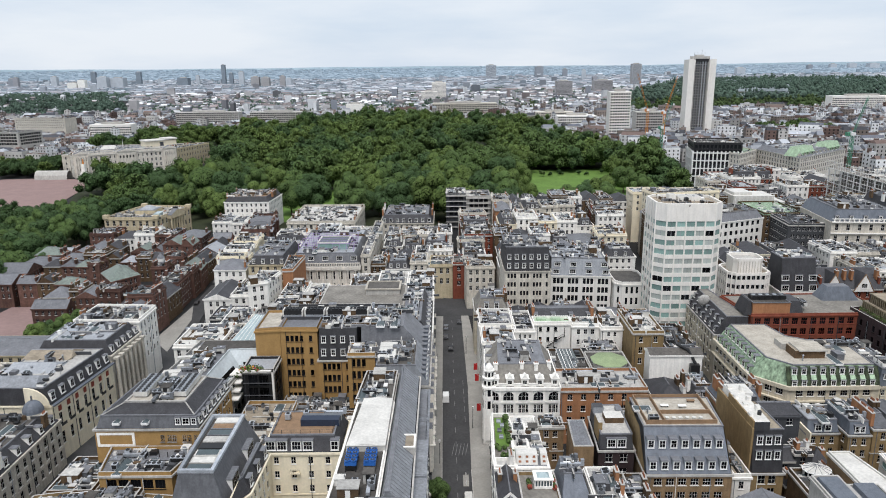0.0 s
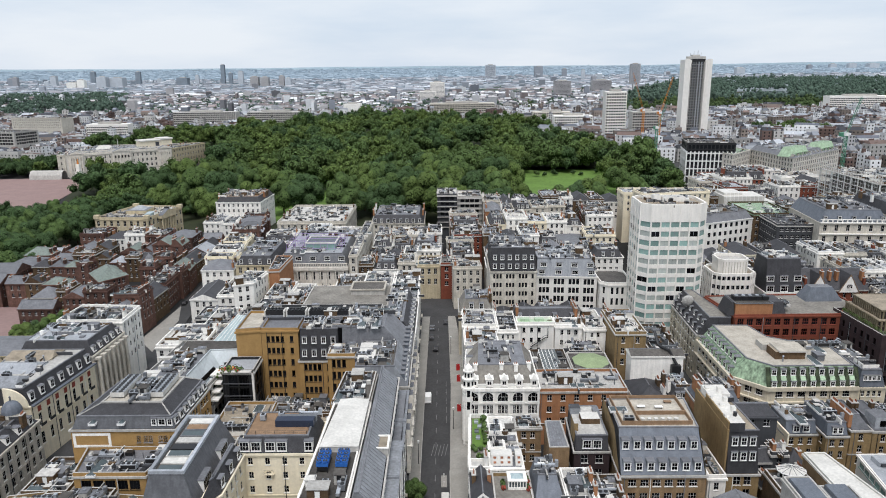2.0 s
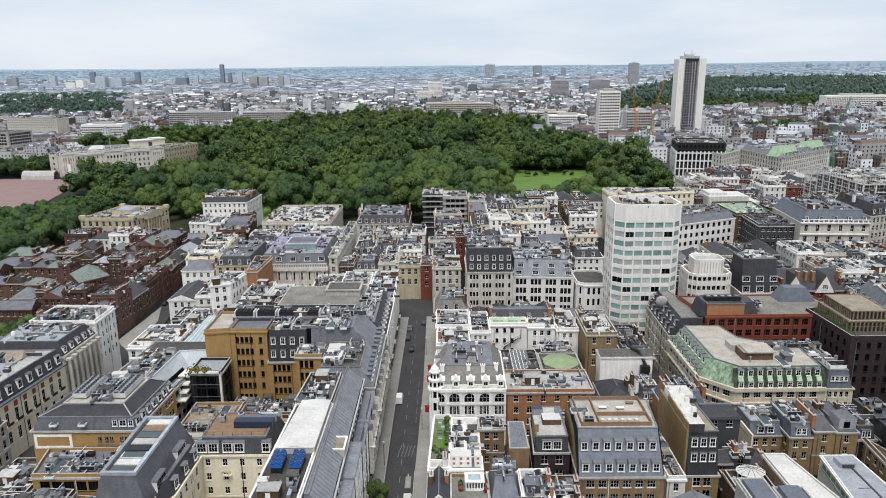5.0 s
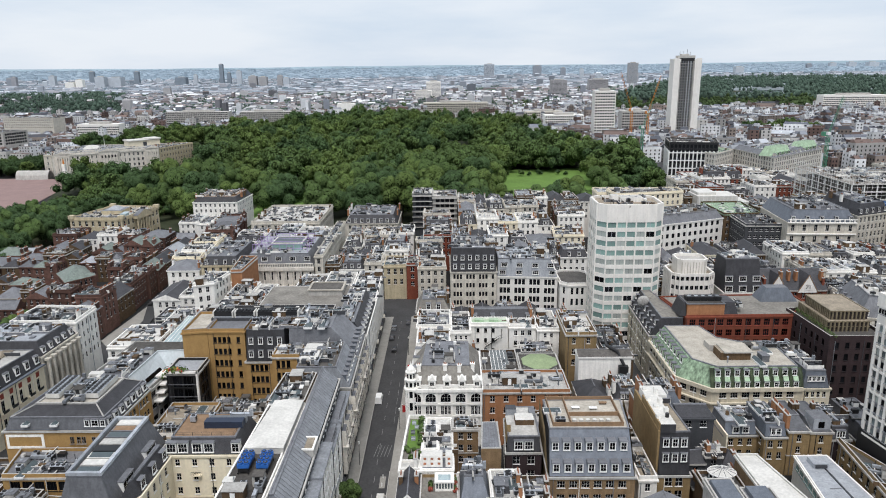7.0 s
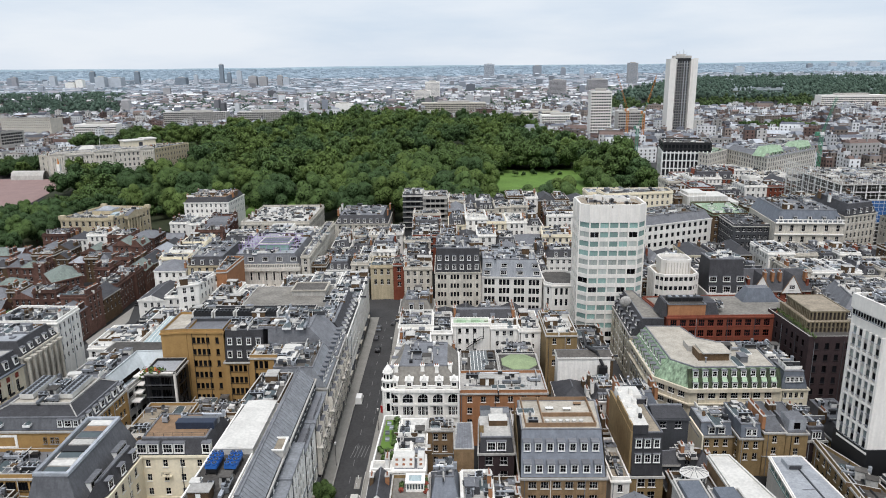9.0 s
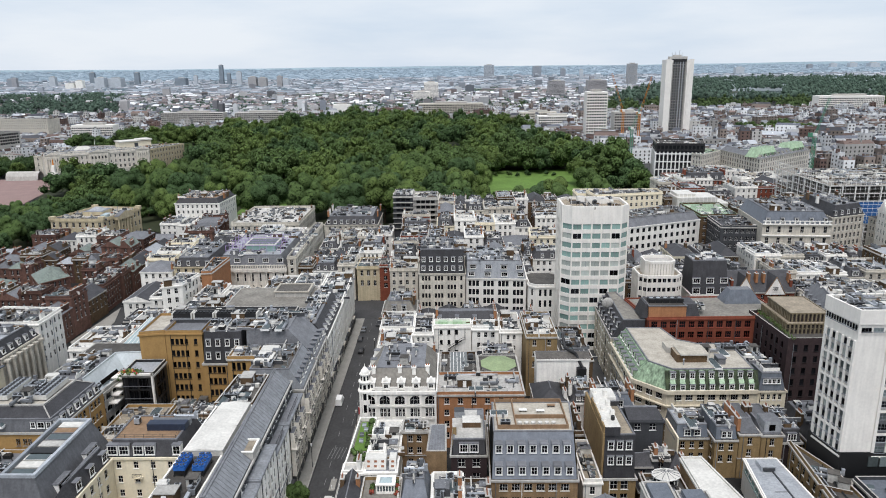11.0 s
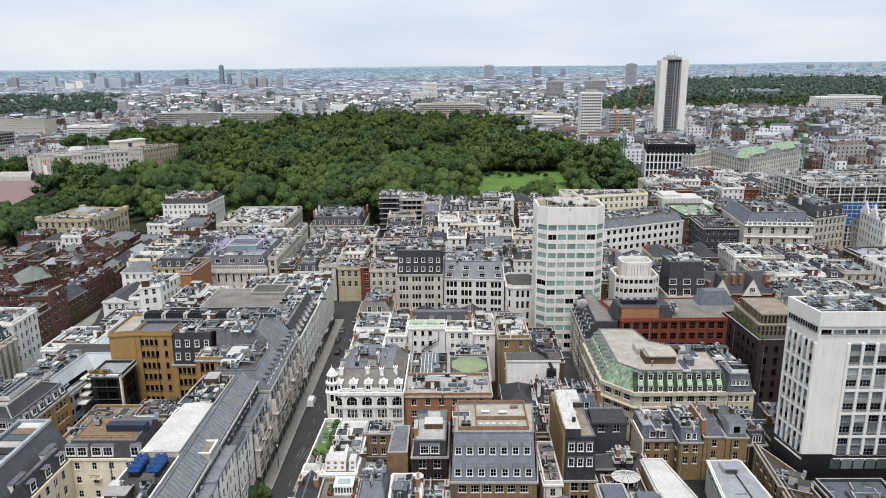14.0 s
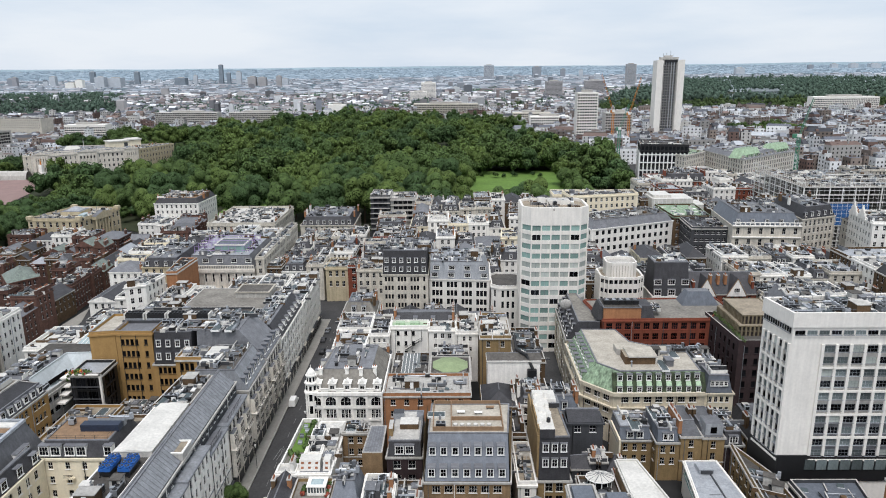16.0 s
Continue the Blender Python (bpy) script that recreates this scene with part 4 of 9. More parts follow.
for k in range(9):
    s = Shape()
    r = rg.uniform(0.35, 0.6)
    for j in range(40):
        d = Vector((rg.gauss(0, 1), rg.gauss(0, 1), rg.gauss(0, 1))).normalized()
        p, t = d * r * rg.uniform(0.75, 1.08), d.orthogonal().normalized() * 0.17
        q = d.cross(t) * 0.9
        s.face([tuple(p - t - q), tuple(p + t - q), tuple(p + t + q), tuple(p - t + q)], REDPANEL if k % 3 == 0 else LEAF)
    thing("pot_shrub", "small leafy shrub on a roof terrace", "shrub", (22.6 if k < 6 else 17.4, 131 + 0.8 * k if k < 6 else 131.5 + 1.2 * (k - 6), 13.95 + r), "roof terrace shrubs", shape=s)
g, pl, zb, E, zt, tp = building("house", "white house with white rooflight boxes", rect(15.2, 137.2, 22.2, 142.3), 15.4, STUCCO, sides=(0,), roof_mat=LEAD, parapet=0.2, category="house")
for x, w, rows in ((-1.1, 2.3, 3), (2.6, 0.75, 1)):
    s = Shape()
    s.frustum(rect(-w, -1.9, w, 1.9), -0.1, rect(-w, -0.6, w, 1.9), 2.0, MEMBRANE, MEMBRANE)
    box = part("rooflight_box", s, g, "white roof box with tilted skylights", (x, 0.2, E + 0.1))
    for i in range(rows):
        for z in (0.45, 1.3):
            q = Shape()
            u, y0 = -w + 2 * w * (i + 0.5) / rows, -1.9 + 1.3 * (z + 0.1) / 2.1
            q.face([(u - 0.3, y0 - 0.06, z), (u + 0.3, y0 - 0.06, z), (u + 0.3, y0 + 0.19, z + 0.4), (u - 0.3, y0 + 0.19, z + 0.4)], TILE)
            part("skylight", q, box, "reddish skylight pane")
for y0, y1, up in ((126.5, 136.5, 14.4), (112, 126.3, 13.6)):
    building("house", "white stucco house with a small slate gable roof", rect(10.6, y0, 15.1, y1), up, STUCCO, "gable", rise=2.3, roof_mat=SLATE, sides=(3,), chimneys=2, category="house")
building("house", "white parapet house with a stepped gable", rect(10.6, 136.7, 15.0, 140.3), 15.6, STUCCO, sides=(3,), roof_mat=FLATLIGHT, parapet=0.5, chimneys=1, category="house")
g, pl, zb, E, zt, tp = building("house", "white house with a pale roof and dark hatch", rect(30.0, 124, 36.4, 138), 14.6, STUCCO, sides=(0,), roof_mat=FLATLIGHT, parapet=0.5, stuff=4, category="house", chimneys=2)
s = Shape()
s.frustum(rect(-1.6, -1.8, 0.6, 1.8), E, rect(-1.4, -1.2, 0.4, 1.8), E + 1.5, SLATE, LEAD)
part("roof_hut", s, g, "dark slate hatch")
building("house", "brown brick house with white roof boxes", rect(36.6, 122, 42.2, 138), 12.6, STOCK, sides=(0, 3), roof_mat=FELT, stuff=6, category="house", chimneys=3)

# the slate-fronted block with two rows of dormers
g, pl, zb, E, zt, tp = building("office_block", "brick office block with a tall blue slate mansard", [(42.4, 134.8), (60.8, 134.7), (62.8, 156), (43, 156)], 15.0, BROWNBRICK, "mansard", sides=(0,), win=(1.7, 1.6), gap=2.6, step=3.2,
    rise=7.6, slope=[6.6, 0.5, 0.5, 0.5], roof_mat=SLATEBLUE, cap=SCREED, dormers=[(0, 7, 0.7, 1.5, 2.0, ZINC), (0, 7, 4.1, 1.5, 2.0, ZINC)], cornice=CONCRETE)
s = Shape()
for x0, y0, x1, y1 in ((-8, -2.7, 7.6, -2.5), (-8, -2.5, -7.8, 9.8), (7.4, -2.5, 7.6, 9.8), (-8, 9.8, 7.6, 10.0), (-4.0, -2.5, -3.8, 9.8), (-3.8, 2, 7.4, 2.2)):
    s.box(x0, y0, zt, x1, y1, zt + 0.95, TIMBER)
part("timber_screen", s, g, "new timber fence round the roof terrace")
for sx, a, b in ((-0.06, pl[0], pl[3]), (0.06, pl[1], pl[2])):
    s = Shape()
    s.face([(a[0] + sx, a[1] + 0.2, E - 0.3), (a[0] + sx, a[1] + 6.7, zt + 0.3), (b[0] + sx, b[1], zt + 0.3), (b[0] + sx, b[1], E - 0.3)], YELLOW)
    part("gable_wall", s, g, "yellow brick gable wall")
for k in range(6):
    s = Shape()
    s.tube((-3.0 + 1.5 * k, -1.0, zt), (-3.0 + 1.5 * k, -1.0, zt + 0.8), 0.5, MEMBRANE, 8)
    part("planter", s, g, "white round planter")
clutter(g, [(-8.5, -3), (-4.6, -3), (-4.6, 10), (-8.5, 10)], zt + 0.2, 3, random.Random(3), 0.6)
for k, (x, y) in enumerate(((-1.4, 5.5), (2.6, 5.2), (5.4, 7.8))):
    s = Shape()
    s.box(-0.9, -0.45, 0.35, 0.9, 0.45, 0.5, PAINT if k < 2 else TIMBER)
    s.box(-0.7, -0.3, 0, -0.6, 0.3, 0.35, BLACKMETAL)
    s.box(0.6, -0.3, 0, 0.7, 0.3, 0.35, BLACKMETAL)
    thing("garden_table", "low white table on a roof terrace", "table", (52 + x, 145.3 + y, 22.62), "roof terrace tables", shape=s)
building("office_block", "low wing with a grey standing-seam roof", rect(61, 114, 71, 132), 11, STUCCO, "gable", rise=2.4, roof_mat=LEAD, sides=(0, 3), win=(1.2, 1.8))
building("office_block", "white rendered back wing with flat roof", rect(62.9, 139, 66.9, 156), 11.5, STUCCO, roof_mat=GRAVEL, stuff=2, sides=(0,))
building("office_block", "brick block below a slate mansard", rect(43, 110, 60, 134.3), 8.5, YELLOW, roof_mat=FELT, stuff=6, sides=(0,))

# narrow black-fronted house with white stacks
g, pl, zb, E, zt, tp = building("tower_house", "narrow brick house with a black slate front and white windows", [(67.3, 140.2), (74.6, 140.2), (73.8, 162), (67.2, 162)], 11.8, YELLOW, "mansard", sides=(0,), win=(1.6, 2.1), gap=2.3, step=3.2, top=0.6,
    rise=9.8, slope=[1.3, 0.15, 0.1, 0.1], roof_mat=SLATE, cap=GRAVEL, dormers=[(0, 3, 3.0, 1.4, 2.1), (0, 3, 6.4, 1.4, 2.1)], frame_mat=PAINT)
s = Shape()
s.box(pl[3][0] - 0.05, pl[0][1] + 1.3, E - 1, pl[3][0] + 0.4, pl[3][1], zt + 0.4, YELLOW)
part("party_wall", s, g, "tall brown party wall")
x0, y0 = pl[0][0], pl[0][1]
s = Shape()
s.box(x0 - 0.02, y0 + 1.5, zt - 0.2, x0 + 0.3, y0 + 15.5, zt + 2.1, YELLOW)
s.box(x0 + 0.3, y0 + 1.2, zt - 0.2, x0 + 3.6, y0 + 15.5, zt + 2.0, SLATE, MEMBRANE)
s.box(x0 + 0.6, y0 + 15.5, zt - 0.2, x0 + 5.8, y0 + 20.5, zt + 2.0, STUCCO, MEMBRANE)
part("attic", s, g, "raised attic strip with a white sheet roof")
for k, (x, y) in enumerate(((0.5, 4.2), (2.9, 6.5), (1.4, 9.4), (3.0, 11.6), (0.6, 13.0), (3.4, 16.6), (1.2, 18.4))):
    s = Shape()
    s.box(-0.45, -0.6, -0.1, 0.45, 0.6, (0.7, 1.3, 0.5, 1.1)[k % 4], STUCCO, MEMBRANE)
    part("chimney", s, g, "white rendered roof stack", (x0 + x, y0 + y, zt + 2.0))
s = Shape()
s.tube((0, 0, -0.1), (0, 0, 0.9), 0.45, BLACKMETAL, 10)
part("vent_pipe", s, g, "", (x0 + 2.6, y0 + 4.6, zt + 2.0))
s = Shape()
s.box(x0 + 3.9, y0 + 15, zt - 0.2, x0 + 6.6, y0 + 20, zt + 1.2, SLATE, LEAD)
part("stair_head", s, g, "slate-hung stair head")
building("office_block", "black slate-hung house with a sloping slate roof", rect(75.8, 154.2, 84.3, 160), 18.2, DARKGREY, "mansard", sides=(0,), win=(1.5, 1.7), gap=3.6, most=1, floors=1, top=0.7, rise=1.0, slope=[4.6, 0.1, 0.1, 0.1], roof_mat=SLATE, cap=SLATE, cornice=DARKGREY)
terrace(75.8, 141, 88, 146, 8.5, 11, ("grey", "stock", "grey"), 131, width=(3.6, 5), roofs=("hip", "gable", "flat"), chim=2, sides=(0,))
terrace(75.8, 146.4, 88, 151.6, 10, 13, ("grey", "stock", "grey"), 132, width=(3.6, 5), roofs=("hip", "gable", "flat"), chim=2, sides=(0,))
building("office_block", "brick block below a roof pavilion", rect(75.8, 122, 84.1, 140.6), 12.0, STOCK, roof_mat=FELT, stuff=2, sides=(0,))
for x0, x1, y1, e in ((70.4, 75.6, 122.4, 22.0), (76.4, 82.4, 120.6, 21.2)):
    g, pl, zb, E, zt, tp = building("office_block", "stone faced block with a blue-grey lead roof box", rect(x0, 108, x1, y1), e, CONCRETE, roof_mat=LEAD, parapet=0.5, sides=(0,))
    s = Shape()
    s.frustum(rect(-2.1, -1.5, 2.1, 6.2), E, rect(-1.9, -1.3, 1.9, 6.0), E + 0.9, SLATEBLUE, SLATEBLUE)
    part("roof_box", s, g, "blue-grey lead roof box")
building("office_block", "low block with a white sheet roof", [(84.6, 118), (93.5, 118), (89.0, 141.3), (84.4, 141.3)], 16.0, BROWNBRICK, roof_mat=MEMBRANE, stuff=0, sides=(0,), parapet=0.5, cornice=MEMBRANE)
g = thing("pavilion", "round white glazed roof pavilion", "pavilion", (80.3, 137.8, 12.2))
s = Shape()
o12 = [(2.6 * math.cos(math.pi * i / 6), 2.1 * math.sin(math.pi * i / 6)) for i in range(12)]
s.prism(o12, 0, 1.9, GLASS)
for x, y in o12:
    s.box(x - 0.1, y - 0.1, 0, x + 0.1, y + 0.1, 1.9, PAINT)
s.prism([(1.2 * x, 1.2 * y) for x, y in o12], 1.9, 2.1, PAINT)
s.frustum([(1.15 * x, 1.15 * y) for x, y in o12], 2.1, [(0.1 * x, 0.1 * y) for x, y in o12], 2.9, MEMBRANE, MEMBRANE)
for x, y in o12:
    s.tube((1.15 * x, 1.15 * y, 2.14), (0.1 * x, 0.1 * y, 2.94), 0.06, LEAD, 4)
part("drum", s, g)

# yellow brick row with lead mansards
for k, (x0, x1, y, e, m, r, text) in enumerate(((89.5, 97.8, 160, 10.4, YELLOW, SLATEBLUE, "yellow brick house with a lead-roofed mansard"), (97.9, 103.5, 156.6, 11.7, YELLOW, SLATEBLUE, "yellow brick house with black dormers and lead flats"),
                                              (103.6, 108.7, 156.3, 13.4, YELLOW, STEEL, "yellow brick house with a black roof and tall chimneys"), (108.8, 114, 156.1, 13.2, YELLOW, STEEL, "yellow brick house with a grey attic box"), (114.2, 119, 156.8, 10.8, DARKBRICK, SLATE, "dark brick house with white windows"))):
    flat = k in (2, 3)
    g, pl, zb, E, zt, tp = building("terraced_house", text, rect(x0, y, x1, 170), e, m, "mansard", sides=(0, 1, 3), win=(1.1, 1.8), gap=2.3, step=3.1, rise=1.5 if flat else 3.0, slope=[5.0 if flat else 1.0, 0.3, 0.5, 0.3], roof_mat=r, cap=STEEL if flat else ZINC,
             dormers=None if flat else [(0, 2, 0.4, 1.7 if k == 0 else 1.5, 1.8, DARKGREY)], chimneys=2 if flat else 0, stuff=0 if flat else 2, category="house", group="yellow brick row")
    if k == 3:
        s = Shape()
        s.box(-1.8, pl[0][1] + 1.0, E, 2.4, pl[0][1] + 5.5, E + 3.0, ZINC, LEAD)
        s.box(-0.6, pl[0][1] + 0.97, E + 0.6, 0.9, pl[0][1] + 1.0, E + 2.2, GLASS)
        part("attic_box", s, g, "grey sheet-clad attic box")
    if k == 0:
        s = Shape()
        s.box(pl[0][0] - 0.25, pl[0][1] - 2, 0, pl[0][0] + 0.15, pl[0][1] + 8, E + 1.2, CREAM)
        part("gable_wall", s, g, "cream rendered flank wall")
for k, y in enumerate((158.5, 161.5, 164.5)):
    g = thing("chimney_stack", "long orange brick chimney stack with red pots", "chimney", (103.5, y, 15.2))
    part("shaft", chimney_mesh(5, ORANGE), g, "", (0, 0, 0), 1.5708)
g, pl, zb, E, zt, tp = building("office_block", "low office with a long grey sheet roof", [(100, 126), (112.2, 126), (110.6, 151.6), (103, 151.6)], 9.6, PANELWHITE, roof_mat=ZINC, stuff=0, sides=(0, 3), win=(2.4, 1.4), gap=2.6, style="plain", frame_mat=TEALGLASS, glass=TEALGLASS, parapet=0.25)
s = Shape()
s.box(-1.8, 7.2, zt, 1.6, 10.4, zt + 1.1, GREYMETAL, ZINC)
s.box(-1.4, 6.9, zt + 0.2, 1.2, 7.2, zt + 0.9, DARKGREY)
part("plant_box", s, g, "grey roof plant box")
s = Shape()
s.box(0.6, -12, zt, 0.9, 7, zt + 0.25, DARKGREY)
s.box(-2.2, -9, zt, 0.6, -8.8, zt + 0.12, LEAD)
s.box(-2.2, -1, zt, 0.6, -0.8, zt + 0.12, LEAD)
part("gutter", s, g, "dark roof gutter")
building("office_block", "yellow brick low block under the white tower", [(112.6, 120), (121, 116), (119.9, 142.8), (115.6, 156)], 11.0, YELLOW, sides=(0, 3), win=(1.2, 2.0), roof_mat=FELT, stuff=3)
building("office_block", "red brick block with white windows", [(132, 112), (150, 108), (152, 124), (135, 128)], 20, ORANGE, sides=(0, 3), win=(1.2, 1.9), roof_mat=FELT, stuff=3)
building("office_block", "blue-grey roofed low block", [(122.5, 113), (131.5, 111), (136, 139), (121.6, 139)], 12, DARKGREY, sides=(0,), roof_mat=SLATEBLUE, stuff=3)

# green copper mansard block
g, pl, zb, E, zt, tp = building("mansion_block", "stone mansion block with a green copper mansard", [(91.3, 174.8), (115.6, 175.1), (116, 196), (106, 196), (101.5, 199), (99.5, 208.8), (84.2, 209.3), (84.2, 182.6)], 15.6, WARMSTONE, "mansard",
    sides=(0, 6, 7), win=(1.9, 1.6), gap=3.0, step=3.3, top=1.0, rise=5.3, slope=[2.3, 0.6, 0.6, 0.6, 0.6, 0.6, 3.9, 3.0], roof_mat=COPPER, cap=SCREED, stuff=5, cornice=WARMSTONE,
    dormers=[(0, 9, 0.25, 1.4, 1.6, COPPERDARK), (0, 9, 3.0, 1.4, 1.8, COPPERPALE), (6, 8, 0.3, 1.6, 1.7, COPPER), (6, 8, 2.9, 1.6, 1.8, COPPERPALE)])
for k in range(10):
    x0, x1 = pl[0][0] - 0.2 + 2.6 * k, pl[0][0] + 1.1 + 2.6 * k
    s = Shape()
    for a, b, z0, z1 in ((x0, x1, 0.15, 5.1),):
        y0, y1 = pl[0][1] + 0.1 + 2.3 * z0 / 5.3, pl[0][1] + 0.1 + 2.3 * z1 / 5.3
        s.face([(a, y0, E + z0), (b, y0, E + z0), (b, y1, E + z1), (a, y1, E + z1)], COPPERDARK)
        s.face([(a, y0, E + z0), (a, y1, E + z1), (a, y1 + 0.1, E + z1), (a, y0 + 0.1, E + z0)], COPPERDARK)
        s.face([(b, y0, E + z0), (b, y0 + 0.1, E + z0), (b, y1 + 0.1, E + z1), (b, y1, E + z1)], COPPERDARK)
    part("copper_panel", s, g, "dark stained copper panel")
for k in range(9):
    x = pl[0][0] + 1.75 + 2.6 * k
    s = Shape()
    y0, y1 = pl[0][1] + 0.15 + 2.3 * 1.9 / 5.3, pl[0][1] + 0.15 + 2.3 * 3.0 / 5.3
    s.face([(x - 0.68, y0 - 0.5, E + 1.9), (x + 0.68, y0 - 0.5, E + 1.9), (x + 0.68, y1 - 0.15, E + 3.0), (x - 0.68, y1 - 0.15, E + 3.0)], COPPERPALE)
    part("copper_apron", s, g, "pale green copper apron")
s = Shape()
for z0, z1, out in ((E - 0.7, E + 0.35, 0.5), (E - 4.2, E - 3.8, 0.7)):
    ring(s, inset(pl, [-out, 0.1, 0.1, 0.1, 0.1, 0.1, -out, -out]), inset(pl, 0.15), z0, z1, WARMSTONE)
part("ledge", s, g, "projecting stone ledges")
hx, hy = pl[0][0] + 6.6, pl[0][1] + 7.0
s = Shape()
s.box(hx - 2.2, hy, zt, hx + 6, hy + 5.5, zt + 2.2, STOCK, GRAVEL)
s.box(hx - 1.4, hy - 0.6, zt + 2.2, hx + 6.4, hy + 6, zt + 2.55, CONCRETE, SCREED)
s.box(hx + 6, hy + 0.6, zt, hx + 6.7, hy + 2.6, zt + 2.0, STUCCO)
part("roof_hut", s, g, "brick lift house with concrete cap")
s = Shape()
s.box(hx - 3.0, hy + 6.5, zt, hx + 3, hy + 11, zt + 1.7, CONCRETE, SCREED)
part("roof_hut", s, g, "low concrete tank room")
building("mansion_block", "cream rendered wing with a grey mansard", rect(115.8, 175.8, 123.4, 198), 15.2, CREAM, "mansard", win=(0.9, 1.6), gap=1.5, step=3.0, rise=4.6, slope=1.0, sides=(0, 1), dormers=[(0, 4, 1.8, 1.1, 1.5)], roof_mat=SLATEBLUE, cap=LEAD, stuff=4, cornice=WARMSTONE)
g, pl, zb, E, zt, tp = building("office_block", "dark brown brick office with roof planting", [(129.5, 190), (146, 190), (146, 214), (128.2, 214)], 23.4, DARKBRICK, sides=(0, 3), win=(1.2, 1.9), gap=3.0, style="plain", frame_mat=BLACKMETAL, cornice=False, roof_mat=FELT, parapet=1.1, most=6)
s = Shape()
s.box(-5.5, -6, zt, 6.5, 12, zt + 3.0, BROWNDARK, GRAVEL)
s.box(-4.2, -4.4, zt + 3.0, 6.5, 11, zt + 5.6, BROWNDARK, GRAVEL)
for z, d in ((zt + 1.3, 0.12), (zt + 2.8, 0.3)):
    ring(s, rect(-5.5 - d, -6 - d, 6.5 + d, 12), rect(-5.4, -5.9, 6.4, 11.9), z, z + 0.25, BROWNMETAL)
ring(s, rect(-4.5, -4.7, 6.8, 11), rect(-4.1, -4.3, 6.4, 10.9), zt + 5.4, zt + 5.8, BROWNMETAL)
part("penthouse", s, g, "two-tiered bronze penthouse")
for k in range(18):
    s = Shape()
    s.box(-5.9, -5.6 + 0.98 * k, zt, -5.45, -5.2 + 0.98 * k, zt + 3.2, BROWNMETAL)
    if k < 15:
        s.box(-4.5, -4.2 + 0.98 * k, zt + 3.0, -4.15, -3.8 + 0.98 * k, zt + 5.6, BROWNMETAL)
    part("fin", s, g)
for k in range(10):
    s = Shape()
    s.box(-5.2 + 1.2 * k, -6.4, zt, -4.75 + 1.2 * k, -5.95, zt + 3.2, BROWNMETAL)
    if k < 9:
        s.box(-4.0 + 1.15 * k, -4.75, zt + 3.0, -3.6 + 1.15 * k, -4.35, zt + 5.6, BROWNMETAL)
    part("fin", s, g)
rg = random.Random(8)
for k in range(14):
    s = Shape()
    for j in range(30):
        d = Vector((rg.gauss(0, 1), rg.gauss(0, 1), rg.gauss(0, 1))).normalized()
        p, t = d * rg.uniform(0.4, 0.8), d.orthogonal().normalized() * 0.25
        q = d.cross(t)
        s.face([tuple(p - t - q * .25), tuple(p + t - q * .25), tuple(p + t + q * .25), tuple(p - t + q * .25)], LEAF)
    part("shrub", s, g, "", (-6.6, -12 + 1.75 * k, zt + 1.0))

# long red brick block
g, pl, zb, E, zt, tp = building("office_block", "long red brick office with dark paired windows", [(95.3, 209.4), (128.4, 209.8), (137.6, 221.5), (137.0, 230), (92.8, 228.4)], 23.4, REDBRICK, sides=(0,), win=(1.9, 2.1), gap=2.9, step=3.4, frame_mat=REDPANEL, roof_mat=ROOFASPHALT, parapet=0.5, stuff=0, cornice=REDBRICK, most=5)
ox, oy = pl[0][0] - 95.3, pl[0][1] - 209.4
s = Shape()
s.frustum(rect(123.6 + ox, 222.4 + oy, 135.8 + ox, 229.4 + oy), E, rect(126 + ox, 224.4 + oy, 133 + ox, 227.8 + oy), E + 4.4, SLATEBLUE, LEAD)
part("pyramid_roof", s, g, "steep slate pavilion roof")
s = Shape()
s.box(95.5 + ox, 209.7 + oy, E, 107 + ox, 218 + oy, E + 3.9, ORANGE, FELT)
ring(s, rect(95.3 + ox, 209.5 + oy, 107.2 + ox, 218.2 + oy), rect(95.7 + ox, 209.9 + oy, 106.8 + ox, 217.8 + oy), E + 3.9, E + 4.15, LEAD)
part("roof_hut", s, g, "orange-red brick roof storey")
for x0, x1, x2, x3 in ((93.2, 95.4, 94.6, 95.4), (107.1, 111.5, 107.1, 110.4)):
    s = Shape()
    s.frustum(rect(x0 + ox, 209.9 + oy, x1 + ox, 218 + oy), E, rect(x2 + ox, 210.8 + oy, x3 + ox, 217.4 + oy), E + 4.2, SLATE, SLATE)
    part("slate_end", s, g, "slate-hung end of the roof storey")
for k in range(5):
    s = Shape()
    s.box(-1.0, -1.4, 0, 1.0, 1.4, 1.3, BLACKMETAL)
    s.tube((0, 0, 1.3), (0, 0, 1.42), 0.6, GREYMETAL, 10)
    part("cooler", s, g, "black roof plant", (97.2 + 2.2 * k + ox, 214.2 + oy, E + 3.9))
clutter(g, rect(108 + ox, 211 + oy, 114 + ox, 217 + oy), E + 2.0, 6, random.Random(5), 0.4, joined=True)
building("mansion_block", "brown brick corner block with a slate mansard", [(84.2, 209.5), (95.1, 209.5), (91.8, 243), (85.2, 243)], 17.2, WARMSTONE, "mansard", sides=(0, 3), rise=5.6, slope=[0.4, 0.3, 0.4, 3.4], win=(1.2, 1.9), gap=2.8,
         dormers=[(3, 8, 0.5, 1.2, 1.6), (3, 8, 3.0, 1.2, 1.5)], cap=ROOFASPHALT)


# ---- office tower with cut corners, bands of green-tinted glass and white fins ----
def octagon(cx, cy, a, b, c):
    return [(cx - a + c, cy - b), (cx + a - c, cy - b), (cx + a, cy - b + c), (cx + a, cy + b - c), (cx + a - c, cy + b), (cx - a + c, cy + b), (cx - a, cy + b - c), (cx - a, cy - b + c)]


